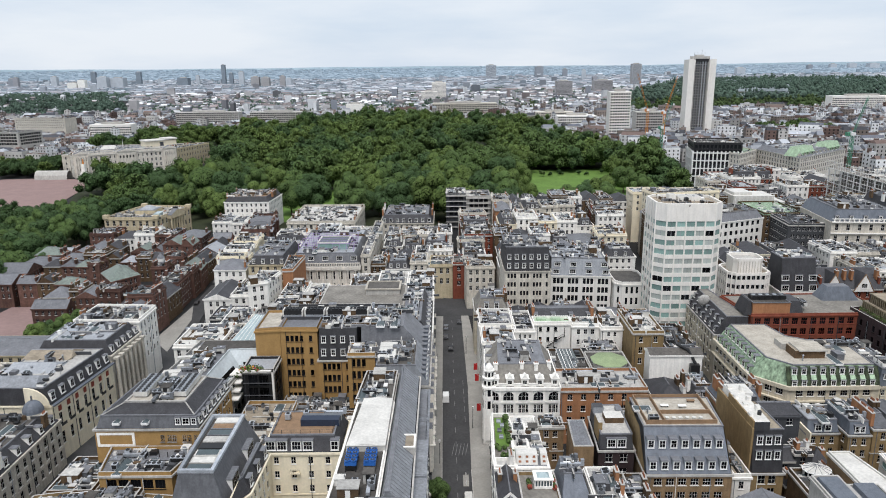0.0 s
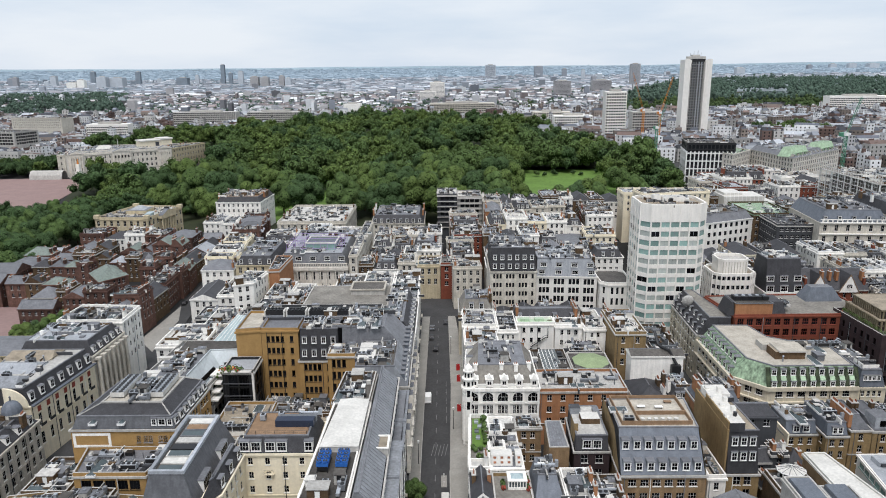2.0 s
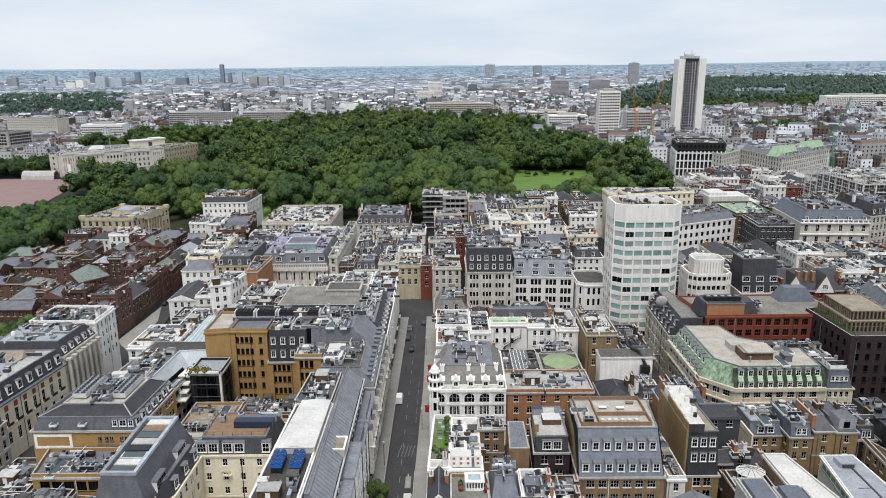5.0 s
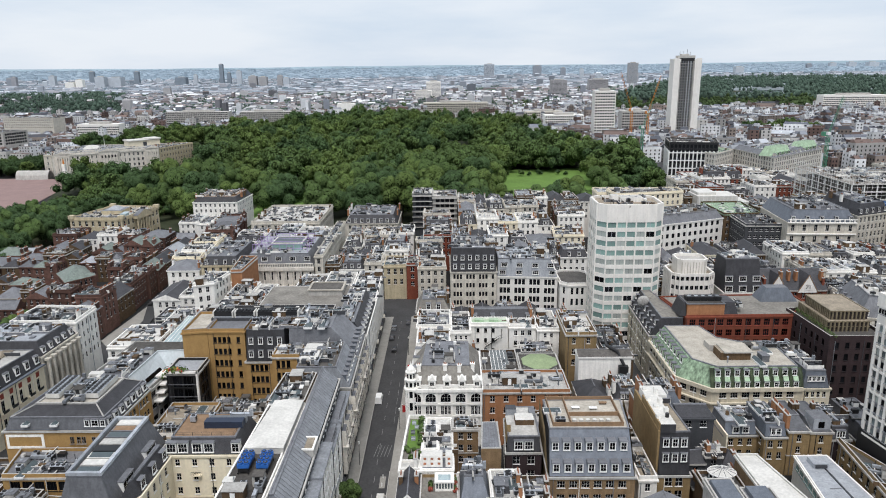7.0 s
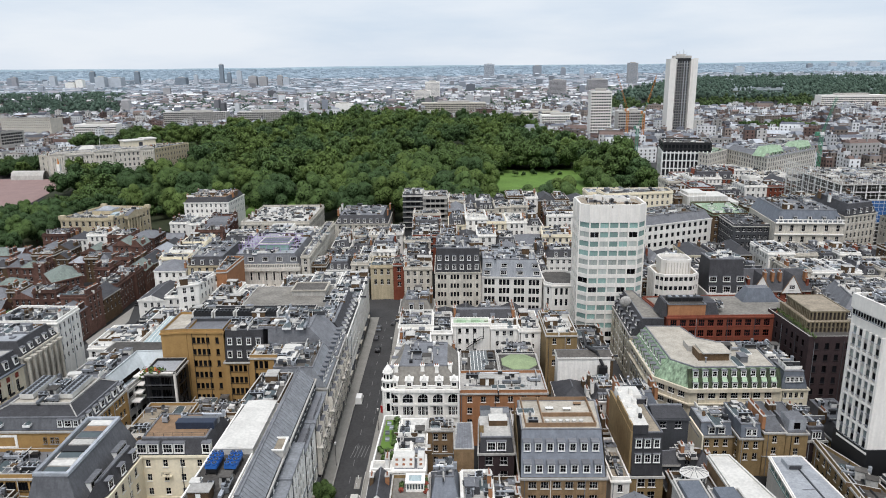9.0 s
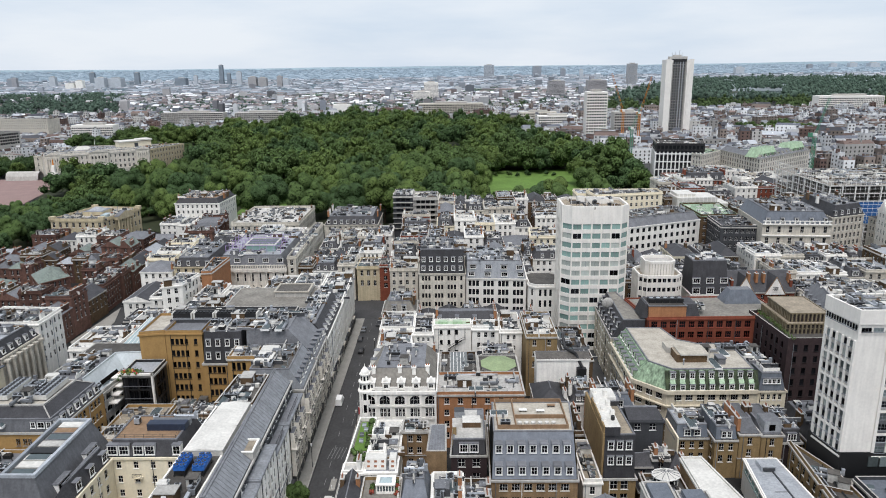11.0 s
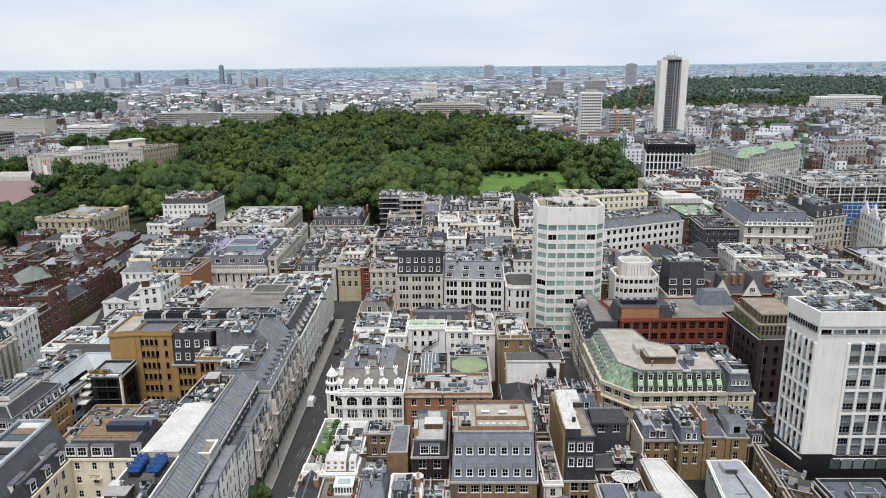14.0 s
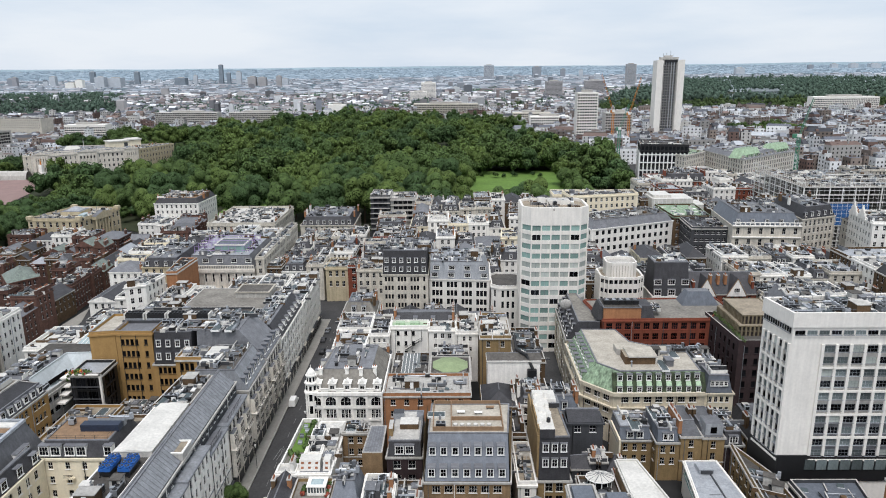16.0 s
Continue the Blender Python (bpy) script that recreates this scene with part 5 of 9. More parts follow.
def banded_tower(name, label, at, a, b, c, h, storeys, crown, glass_h, fin, seed=2, glass=None, dark=0.13):
    rng = random.Random(seed)
    g = thing(name, label, "tower", at)
    o = octagon(0, 0, a, b, c)
    sh = h - crown
    step = sh / storeys
    s = Shape()
    s.prism(inset(o, 0.5), 0, sh, PANELWHITE)
    part("core", s, g, "pale structure behind the glass")
    for k in range(storeys):
        s = Shape()
        ring(s, inset(o, -0.02), inset(o, 0.6), k * step, (k + 1) * step - glass_h, PANELWHITE)
        part("spandrel", s, g)
    for k in range(storeys):
        z0, z1 = (k + 1) * step - glass_h, (k + 1) * step
        for i in range(8):
            p, q = Vector(inset(o, 0.12)[i]), Vector(inset(o, 0.12)[(i + 1) % 8])
            L = (q - p).length
            bays = max(1, round(L / fin))
            if i in (3, 4, 5):
                bays = 1
            for j in range(bays):
                u, w = p.lerp(q, j / bays), p.lerp(q, (j + 1) / bays)
                v = rng.random()
                m = GLASS if v < dark and k < storeys - 1 else glass or (BLINDGLASS if v > 0.8 or k in (storeys - 5, storeys - 6, storeys - 9) else TEALGLASS)
                s = Shape()
                mid = (u + w) / 2
                s.face([(u.x - mid.x, u.y - mid.y, z0), (w.x - mid.x, w.y - mid.y, z0), (w.x - mid.x, w.y - mid.y, z1), (u.x - mid.x, u.y - mid.y, z1)], m)
                d = (w - u).normalized()
                for f in (0.0, 0.5):
                    e = u.lerp(w, f) - mid
                    s.face([(e.x - d.x * .06 + d.y * .06, e.y - d.y * .06 - d.x * .06, z0), (e.x + d.x * .06 + d.y * .06, e.y + d.y * .06 - d.x * .06, z0), (e.x + d.x * .06 + d.y * .06, e.y + d.y * .06 - d.x * .06, z1), (e.x - d.x * .06 + d.y * .06, e.y - d.y * .06 - d.x * .06, z1)], GREYMETAL)
                part("window", s, g, "", (mid.x, mid.y, 0))
    for i in range(8):
        p, q = Vector(inset(o, -0.1)[i]), Vector(inset(o, -0.1)[(i + 1) % 8])
        L = (q - p).length
        bays = max(1, round(L / fin))
        for j in range(bays):
            e = p.lerp(q, j / bays)
            s = Shape()
            s.box(-0.22, -0.22, 0, 0.22, 0.22, h - 0.4, PANELWHITE)
            part("fin", s, g, "", (e.x, e.y, 0))
    s = Shape()
    ring(s, inset(o, -0.15), inset(o, 0.5), sh, h, PANELWHITE)
    s.prism(inset(o, 0.5), sh, h - 0.9, GRAVEL)
    part("crown", s, g, "tall white panelled parapet")
    return g, o, h - 0.9


g, o, zr = banded_tower("office_tower", "white concrete office tower with cut corners and green glass", (84.2, 247.2, 1.0), 11.2, 9.0, 3.0, 52.2, 14, 6.2, 1.85, 3.1, dark=0.18)
clutter(g, rect(-8, -7, 8, 7), zr + 0.1, 6, random.Random(2), 0.5, joined=True)
s = Shape()
s.box(-2, 0, zr, 6, 5, zr + 1.6, PANELWHITE, FLATLIGHT)
s.box(-5, 1, zr, -2.4, 4, zr + 2.2, PANELWHITE, FLATLIGHT)
part("roof_hut", s, g)
g, o, zr = banded_tower("residential_tower", "small white concrete tower with cut corners", (110, 252.5, 1.2), 7.6, 6.8, 2.4, 25.0, 7, 1.0, 1.5, 1.9, 3, GLASS, 1.0)
s = Shape()
s.prism(octagon(0, 0, 5.4, 4.6, 1.6), zr, zr + 4.6, PANELWHITE, CONCRETE)
ring(s, octagon(0, 0, 5.5, 4.7, 1.6), octagon(0, 0, 5.0, 4.2, 1.5), zr + 4.6, zr + 5.6, PANELWHITE)
part("upper_storey", s, g, "set-back white upper storey")
for k in range(9):
    s = Shape()
    s.box(-4.2 + k * 1.02, -4.75, zr, -4.0 + k * 1.02, -4.6, zr + 4.6, STONE)
    part("rib", s, g)
building("bank_house", "low stone bank house with cut corners", octagon(69.5, 262, 6, 9, 2.4), 20, PANELWHITE, sides=(0, 7, 6), win=(0.9, 2.6), gap=1.9, step=4.2, glass=GLASS, style="plain", frame_mat=GREYMETAL)
g = thing("satellite_dish", "large pale satellite dish on a roof", "satellite dish", (86.5, 226.5, 20.5))
s = Shape()
rings = [(2.0 * math.sin(0.28 * k), 1.2 - 1.3 * math.cos(0.28 * k)) for k in range(6)]
for (r0, z0), (r1, z1) in zip(rings, rings[1:]):
    for i in range(14):
        q0, q1 = 6.2832 * i / 14, 6.2832 * (i + 1) / 14
        s.face([(r0 * math.cos(q0), z0 * .9 - .9, 2.2 + r0 * math.sin(q0)), (r0 * math.cos(q1), z0 * .9 - .9, 2.2 + r0 * math.sin(q1)), (r1 * math.cos(q1), z1 * .9 - .9, 2.2 + r1 * math.sin(q1)), (r1 * math.cos(q0), z1 * .9 - .9, 2.2 + r1 * math.sin(q0))], FLATLIGHT)
part("bowl", s, g)
s = Shape()
s.tube((0, 0.6, -0.6), (0, -0.3, 2.2), 0.16, GREYMETAL)
part("mast", s, g)

building("house", "white house with a black mansard and white bay windows", rect(120.4, 244, 133.6, 258), 19.6, STUCCO, "mansard", sides=(0,), rise=11.8, slope=[2.6, 0.4, 2, 0.4], roof_mat=SLATE, cap=LEAD, win=(1.6, 2.0), gap=4,
         dormers=[(0, 3, 0.2, 2.6, 2.3, PAINT), (0, 3, 3.9, 2.6, 2.0, PAINT)], stuff=2, chimneys=0, category="house")
g, pl, zb, E, zt, tp = building("gabled_house", "red brick house with white gables and slate roof", rect(134.4, 244, 157, 259), 20.4, REDBRICK, "gable", sides=(0,), rise=6, chimneys=4, roof_mat=SLATE, category="house")
for x in (-7, -4.2, -1.6, 7.5):
    part("chimney", chimney_mesh(3, ORANGE if x != 10 else STUCCO), g, "", (x + 2.6, pl[0][1] + 3.2, E + 4.2), 1.5708)
for x in (-6.6, 4.2):
    s = Shape()
    s.face([(-3.6, 0, -0.8), (3.6, 0, -0.8), (0, 0, 5.6)], STUCCO)
    s.face([(-3.8, 0.15, -0.9), (0, 0.15, 5.8), (0, 8, 5.8), (-3.8, 1.2, -0.9)], SLATE)
    s.face([(0, 0.15, 5.8), (3.8, 0.15, -0.9), (3.8, 1.2, -0.9), (0, 8, 5.8)], SLATE)
    for k in (-1, 1):
        s.tube((k * 3.7, -0.05, -0.8), (0, -0.05, 5.7), 0.16, TIMBER, 4)
    gb = part("gable", s, g, "white rendered gable with timber edges", (x, pl[0][1] - 0.5, E))
    part("window", window_mesh(2.0, 1.5, "sash", PAINT, GLASS), gb, "", (0, -0.2, 1.4))

# ---- white office slab at the edge ----
g, pl, zb, E, zt, tp = building("office_slab", "white-clad office slab with a blank end and plant on the roof", [(120.6, 143.4), (166, 143.4), (166, 158), (118.8, 153.6)], 48.4, PANELWHITE, sides=(), roof_mat=FELT, parapet=1.0, cornice=False)


def slab_side(i, start, bays, pitch, clear):
    """One side: groups of two storeys of windows between white piers and ledges."""
    a, b = Vector(pl[i]), Vector(pl[(i + 1) % 4])
    u = (b - a).normalized()
    rz = math.atan2(u.y, u.x)
    wide = bays * pitch
    for k in range(5):
        zt_ = 42.3 - zb - 5.5 * k
        s = Shape()
        s.box(start - 0.1, -0.03, zt_ - 5.05, start + wide, 0.1, zt_, CONCRETE if k < 3 else LEAD)
        part("spandrel", s, g, "grey spandrel panels behind the windows", (a.x, a.y, 0), rz)
        s = Shape()
        s.box(start - 0.3, -0.45, zt_ - 5.5, start + wide + 0.2, 0.0, zt_ - 5.05, PANELWHITE)
        part("ledge", s, g, "white storey ledge", (a.x, a.y, 0), rz)
        for j in range(bays):
            for r in range(2):
                p = a + u * (start + pitch * (j + 0.5) - 0.2)
                gl = (GREYGLASS, GLASS, GREYGLASS, BLINDGLASS, GLASS, GLASS, GREYGLASS)[(k * 3 + j * 5 + j * k + r * 2) % 7]
                part("window", window_mesh(clear, 1.5, "plain" if clear < 2 else "sash", GREYMETAL, gl), g, "", (p.x + u.y * 0.3, p.y - u.x * 0.3, zt_ - 0.95 - 2.6 * r), rz)
    for j in range(bays + 1):
        s = Shape()
        s.box(-0.32, -0.4, 14.4, 0.32, 0, 42.4 - zb, PANELWHITE)
        p = a + u * (start + pitch * j - 0.2)
        part("pier", s, g, "", (p.x, p.y, 0), rz)


slab_side(0, 6.9, 12, 3.0, 2.3)
slab_side(3, 1.2, 5, 1.8, 1.2)
fa, fd = Vector(pl[0]), Vector(pl[3])
ul = (fa - fd).normalized()
rl = math.atan2(ul.y, ul.x)
for k in range(12):
    p = fd + ul * (0.6 + 0.82 * k)
    part("window", window_mesh(0.62, 1.2, "plain", GREYMETAL, GLASS), g, "", (p.x + ul.y * 0.25, p.y - ul.x * 0.25, E - 3.1), rl)
for k in range(16):
    p = fa + Vector((1.6 + 2.55 * k, 0))
    part("window", window_mesh(2.1, 0.95, "plain", GREYMETAL, GREYGLASS if k % 3 else GLASS), g, "", (p.x, p.y - 0.25, E - 3.4))
s = Shape()
ring(s, inset(pl, -0.28), inset(pl, 0.1), E - 2.2, E + 1.05, PANELWHITE)
part("crown", s, g, "plain white crown band")
s = Shape()
ring(s, inset(pl, -0.3), inset(pl, 0.1), 8, 14.4, BLACKMETAL)
part("podium_band", s, g, "black band round the base")
for k in range(14):
    s = Shape()
    s.box(0, -0.5, 11.0, 2.2, -0.32, 13.4, GREYGLASS)
    part("podium_window", s, g, "", (fa.x + 6.0 + 2.6 * k, fa.y, 0))
clutter(g, tp, zt + 0.1, 46, random.Random(12), 1.0)
clutter(g, tp, zt + 0.1, 30, random.Random(13), 0.6, joined=True)
railing(g, inset(pl, 0.9), zt, GREYMETAL, 1.3)
# ---- behind the clubhouse: white backs and the grey mansards ----
building("house", "white house with white rooftop rooms", rect(11.6, 207.2, 22, 220), 15.4, STUCCO, stuff=5, roof_mat=ZINC, sides=(0, 3), win=(0.9, 1.5), gap=2.1, category="house", chimneys=1)
building("house", "white house with grey flat roof and plant", rect(11.2, 220.2, 22.2, 235), 16.5, STUCCO, stuff=6, roof_mat=LEAD, sides=(0, 3), category="house", chimneys=2)
building("house", "grey slate roofed house behind the clubhouse", rect(12.2, 199.2, 30, 207), 14.5, STUCCO, "hip", rise=3.2, sides=(), stuff=0, chimneys=2, category="house")
building("house", "stone corner house with an olive grey mansard", rect(10.4, 235.5, 22.3, 250), 16.2, WARMSTONE, "mansard", sides=(0, 3), rise=4.0, slope=2.0, roof_mat=ROOFASPHALT, dormers=[(0, 2, 0.7, 1.6, 2.2)], chimneys=2, stuff=3, win=(1.2, 2.0), category="house")
g, pl, zb, E, zt, tp = building("house", "tall white house with a mint green roof", rect(28.8, 219, 41, 224.6), 17.4, STUCCO, sides=(0,), roof_mat=MINT, win=(0.9, 1.5), gap=2.5, skip=4, category="house", glass=GLASS, frame_mat=BLACKMETAL)
s = Shape()
y0 = pl[0][1] - 0.7
for a, b in (((-1.5, E - 7.4), (3.2, E - 4.2)), ((3.2, E - 4.2), (4.0, E - 4.2)), ((4.0, E - 4.2), (4.0, E - 1.0))):
    s.tube((a[0], y0, a[1]), (b[0], y0, b[1]), 0.13, BLACKMETAL, 5)
    s.tube((a[0], y0 - 0.3, a[1] + 0.9), (b[0], y0 - 0.3, b[1] + 0.9), 0.06, BLACKMETAL, 4)
for k in range(9):
    s.box(-1.5 + 0.52 * k, y0 - 0.3, E - 7.4 + 0.35 * k, -1.2 + 0.52 * k, y0 + 0.6, E - 7.3 + 0.35 * k, BLACKMETAL)
part("fire_stair", s, g, "black iron fire stair")
for x in (-3.2, 1.6):
    s = Shape()
    s.box(-1.5, -0.9, 0, 1.5, 0.9, 0.8, COPPERPALE, MINT)
    part("roof_box", s, g, "pale green roof box", (x, 0.8, zt))
building("house", "brick row with a dark slate roof and white dormers", rect(28.8, 224.8, 50, 235), 16.0, ORANGE, "mansard", sides=(), rise=3.2, slope=[4.4, 0.3, 3.0, 0.3], roof_mat=SLATE, cap=LEAD, dormers=[(0, 4, 0.7, 1.3, 1.6)], chimneys=5, category="house")
building("house", "white stucco back wing with small windows", rect(22.4, 214, 28.6, 232), 16.8, STUCCO, sides=(0,), stuff=2, gap=1.6, win=(0.75, 1.3), step=3.0, category="house")
building("house", "white stucco house with sash windows", rect(41.2, 217.7, 50, 224.6), 17.0, STUCCO, sides=(0,), stuff=1, roof_mat=ZINC, win=(1.1, 1.7), gap=2.3, category="house", chimneys=2)
building("house", "white house with dark pipes and flat roof", rect(50.1, 215, 57, 232), 17.0, STUCCO, sides=(0, 1), stuff=3, roof_mat=FLATLIGHT, win=(0.9, 1.5), gap=2.0, category="house", chimneys=2)
building("house", "low white yard house", rect(44, 206.5, 54, 215), 12.5, DARKGREY, sides=(0,), stuff=5, roof_mat=FELT, category="house")
building("house", "tall yellow brick house with stepped roofs", rect(57.2, 203.5, 66.5, 224), 20.0, YELLOW, sides=(0,), stuff=4, gap=4.4, roof_mat=FLATLIGHT, category="house", chimneys=2)
building("house", "brown brick house with iron stairs", rect(66.6, 196, 76, 222), 15.5, STOCK, sides=(0, 1), stuff=6, roof_mat=FELT, category="house", chimneys=3)
g, pl, zb, E, zt, tp = building("house", "blank white gable wall with tiled roof edge", rect(58.8, 190.5, 73.8, 196), 18.4, STUCCO, "gable", rise=1.2, sides=(), roof_mat=FELT, category="house")
s = Shape()
s.tube((1.0, 0.5, E + 2.0), (3.6, -1.6, E + 1.2), 0.45, BLACKMETAL, 8)
s.tube((3.6, -1.6, E + 1.2), (5.4, -3.6, E - 2.4), 0.45, BLACKMETAL, 8)
s.tube((1.0, 0.5, E + 2.0), (0.6, 4.0, E + 5.0), 0.45, BLACKMETAL, 8)
s.box(3.8, -4.6, E - 5.2, 6.4, -3.0, E - 2.4, BLACKMETAL)
part("duct", s, g, "black extract duct over the gable")
building("house", "slate-roofed house with red ridge tiles", rect(57, 176, 66, 190), 11.0, STUCCO, "hip", rise=3.0, sides=(0,), chimneys=2, category="house")
building("house", "slate-roofed house with small arched dormers", rect(66.1, 177, 74, 190), 11.4, STUCCO, "mansard", rise=2.4, slope=2, sides=(0,), dormers=[(0, 3, 0.4, 1.1, 1.3)], chimneys=2, stuff=2, category="house")
building("house", "brick house with a blue slate tower roof", rect(70, 166, 81, 176.5), 15.0, ORANGE, "mansard", rise=3.5, slope=1.6, roof_mat=SLATEBLUE, sides=(0, 1), dormers=[(0, 2, 0.5, 1.4, 2.0)], chimneys=4, stuff=2, category="house")
building("house", "brown brick house beside the slate block", rect(53.8, 160, 66.8, 174), 11.5, STOCK, sides=(0,), stuff=2, chimneys=3, category="house")
building("house", "brown brick yard house", rect(43.5, 159, 53.6, 172), 10.5, STOCK, sides=(0,), stuff=4, roof_mat=FLATLIGHT, category="house")
terrace(22.6, 236.5, 64, 250, 14, 15.5, ("stock", "stock"), 21, stuff=3, roofs=("hip", "gable", "mansard"), chim=4)
building("department_block", "stone block with a tall dark slate mansard", [(22.6, 257.4), (39.9, 257.2), (40, 282), (22.6, 282)], 24.2, STONE, "mansard", sides=(0,), win=(0.8, 1.8), gap=1.2, skip=4, step=3.4, style="plain", frame_mat=BLACKMETAL, rise=8.6, slope=[2.2, 0.3, 2, 0.3],
         roof_mat=SLATE, cap=LEAD, dormers=[(0, 6, 1.0, 1.4, 1.9, PAINT), (0, 6, 4.2, 1.4, 1.9, PAINT)], stuff=9)
building("department_block", "pale grey block with a light grey mansard", [(40.2, 260.4), (63, 258.5), (64, 282), (40.2, 282)], 21.5, PANELWHITE, "mansard", sides=(0, 1), win=(1.1, 2.2), gap=1.4, skip=4, step=3.4, style="plain", frame_mat=BLACKMETAL, rise=6.6, slope=[1.4, 2.4, 2, 0.3],
         roof_mat=ZINC, cap=ZINC, dormers=[(0, 4, 0.7, 2.4, 1.7, PAINT), (0, 4, 3.4, 2.4, 1.7, PAINT)], stuff=11)

# ---- across the end of the street ----
building("house", "tall narrow red brick house with white sashes", rect(3.7, 298.5, 8.8, 312), 15.4, REDBRICK, sides=(0,), win=(1.5, 1.9), gap=2.2, step=3.3, stuff=1, chimneys=1, category="house")
building("bank", "honey stone bank with arched ground floor", rect(-6.4, 300.5, 3.5, 316), 14.0, BATH, sides=(0,), win=(1.2, 2.4), gap=2.8, step=4.6, stuff=2, category="bank")
building("house", "white stucco upper house behind the bank", rect(-7, 316.2, 3.4, 321.8), 17.0, STUCCO, sides=(0,), win=(0.9, 1.3), gap=1.9, stuff=3, category="house")
terrace(-33, 302, -7.5, 318, 12, 15, ("white", "stone", "stock"), 31, stuff=6, roofs=("flat", "flat", "mansard"))
terrace(-30, 322, 4, 338, 12, 15, ("white", "stock", "stone"), 32, stuff=6)
terrace(-30, 342, 2, 360, 12, 15, ("stock", "white", "red"), 33, stuff=6)
terrace(-32, 364, 4, 385, 11, 14, ("white", "stock", "stone"), 34, stuff=6)
building("mansion", "stone mansion with grey mansard and chimneys", rect(-36, 392, -6, 425), 13.0, STONE, "mansard", sides=(0, 1, 3), rise=4.4, slope=2.6, dormers=[(0, 8, 0.6, 1.6, 2.0)], chimneys=5, stuff=7, single=False, category="house")
terrace(9.2, 286, 22, 340, 15, 18, ("stone", "white", "white"), 35, along="y", stuff=5, sides=(0, 3), skew=-3, roofs=("flat", "flat", "mansard"))
terrace(10, 344, 26, 400, 16, 20, ("stock", "red", "stone"), 36, along="y", stuff=4, sides=(0, 3), skew=-2)
terrace(23, 286, 70, 304, 17, 20, ("white", "stock", "stone", "grey"), 37, stuff=7, roofs=("flat", "flat", "mansard"))
terrace(24, 308, 72, 326, 17, 20, ("stock", "white", "stone"), 38, stuff=7, roofs=("flat", "flat", "mansard", "hip"))
terrace(24, 330, 74, 350, 18, 22, ("white", "stone", "red", "stock"), 39, stuff=7, roofs=("flat", "flat", "mansard", "hip"))
terrace(28, 355, 76, 376, 19, 24, ("stock", "white", "cream", "grey"), 40, stuff=7, roofs=("flat", "flat", "mansard"))
terrace(28, 384, 76, 402, 22, 26, ("stone", "stock", "white", "orange"), 41, stuff=5)
terrace(28, 408, 110, 428, 22, 25, ("stone", "white", "stock"), 42, stuff=5)
# modern flats with dark window bands
for x0, x1, e, text in ((1.4, 13, 25, "modern flats with dark window bands and white roof rooms"), (13.2, 27.5, 23.5, "grey modern flats with balconies")):
    g, pl, zb, E, zt, tp = building("flats", text, rect(x0, 414, x1, 434), e, DARKGREY if x0 < 5 else CONCRETE, sides=(0, 3), win=(2.4, 1.9), gap=2.8, step=3.1, style="plain", frame_mat=GREYMETAL, stuff=5, roof_mat=MEMBRANE, single=False)
    for k in range(7):
        s = Shape()
        s.box(pl[0][0] - 0.3, pl[0][1] - 0.9, E - 0.9 - 3.1 * k, pl[1][0], pl[0][1], E - 0.55 - 3.1 * k, FLATLIGHT)
        part("balcony", s, g)
# street beside the tower
terrace(97.5, 262, 112, 330, 17, 21, ("white", "stock", "red"), 43, along="y", stuff=4, sides=(0, 3), skew=5)
terrace(70, 300, 84, 352, 18, 22, ("white", "red", "cream"), 44, along="y", stuff=3, sides=(0, 1), skew=4)
terrace(78, 356, 92, 404, 21, 25, ("stock", "white", "red"), 45, along="y", stuff=3, sides=(0, 1, 3), skew=4)
terrace(106, 395, 156, 412, 26, 29, ("cream", "stone", "cream"), 46, width=(14, 24), stuff=5, roofs=("flat", "mansard"))
building("hotel", "cream stone hotel block with many windows", [(112, 376), (150, 384), (150, 396), (110, 392)], 31, CREAM, sides=(0, 3), win=(1.2, 1.9), gap=3.0, stuff=6, single=False)
terrace(100, 335, 118, 372, 22, 26, ("stock", "stone"), 47, along="y", stuff=5, skew=4)
building("office_block", "white office with square windows and a slate roof", [(114, 326), (157.5, 345), (150, 366), (110, 348)], 25, STUCCO, "mansard", sides=(0, 3), win=(1.7, 2.1), gap=3.4, step=3.9, rise=3.6, slope=2.2, roof_mat=LEAD, cap=FELT, stuff=9, style="plain")
terrace(113, 268, 150, 286, 20, 24, ("grey", "stock", "white"), 48, stuff=6, roofs=("flat", "flat", "mansard"))
terrace(112, 292, 156, 312, 19, 23, ("white", "stock", "cream"), 49, stuff=6)
building("office_block", "dark blue-grey office with slate top", [(159.6, 323), (176.4, 322), (178, 344), (161, 345)], 26, DARKGREY, sides=(0, 3), win=(1.5, 1.6), gap=2.5, step=3.4, stuff=4, roof_mat=SLATE)
building("office_block", "brown brick office with a pale green roof", [(158, 345.5), (176, 345.5), (178, 376), (157, 376)], 26.5, STOCK, sides=(3, 0), win=(1.3, 1.8), gap=2.8, stuff=3, roof_mat=COPPER, cornice=COPPER)
g, pl, zb, E, zt, tp = building("club_building", "grand stone club with slate mansard and dormers", [(175.2, 315.6), (205, 313.4), (207, 350), (178.5, 352)], 29, STONE, "mansard", sides=(0, 1), win=(1.4, 2.8), gap=5.0, step=5.2, rise=5.4, slope=2.6, roof_mat=SLATEBLUE, cap=LEAD,
         dormers=[(0, 5, 0.8, 1.6, 2.0)], stuff=6)
a, b = Vector(pl[0]), Vector(pl[1])
u, L = math.atan2(b.y - a.y, b.x - a.x), (b - a).length
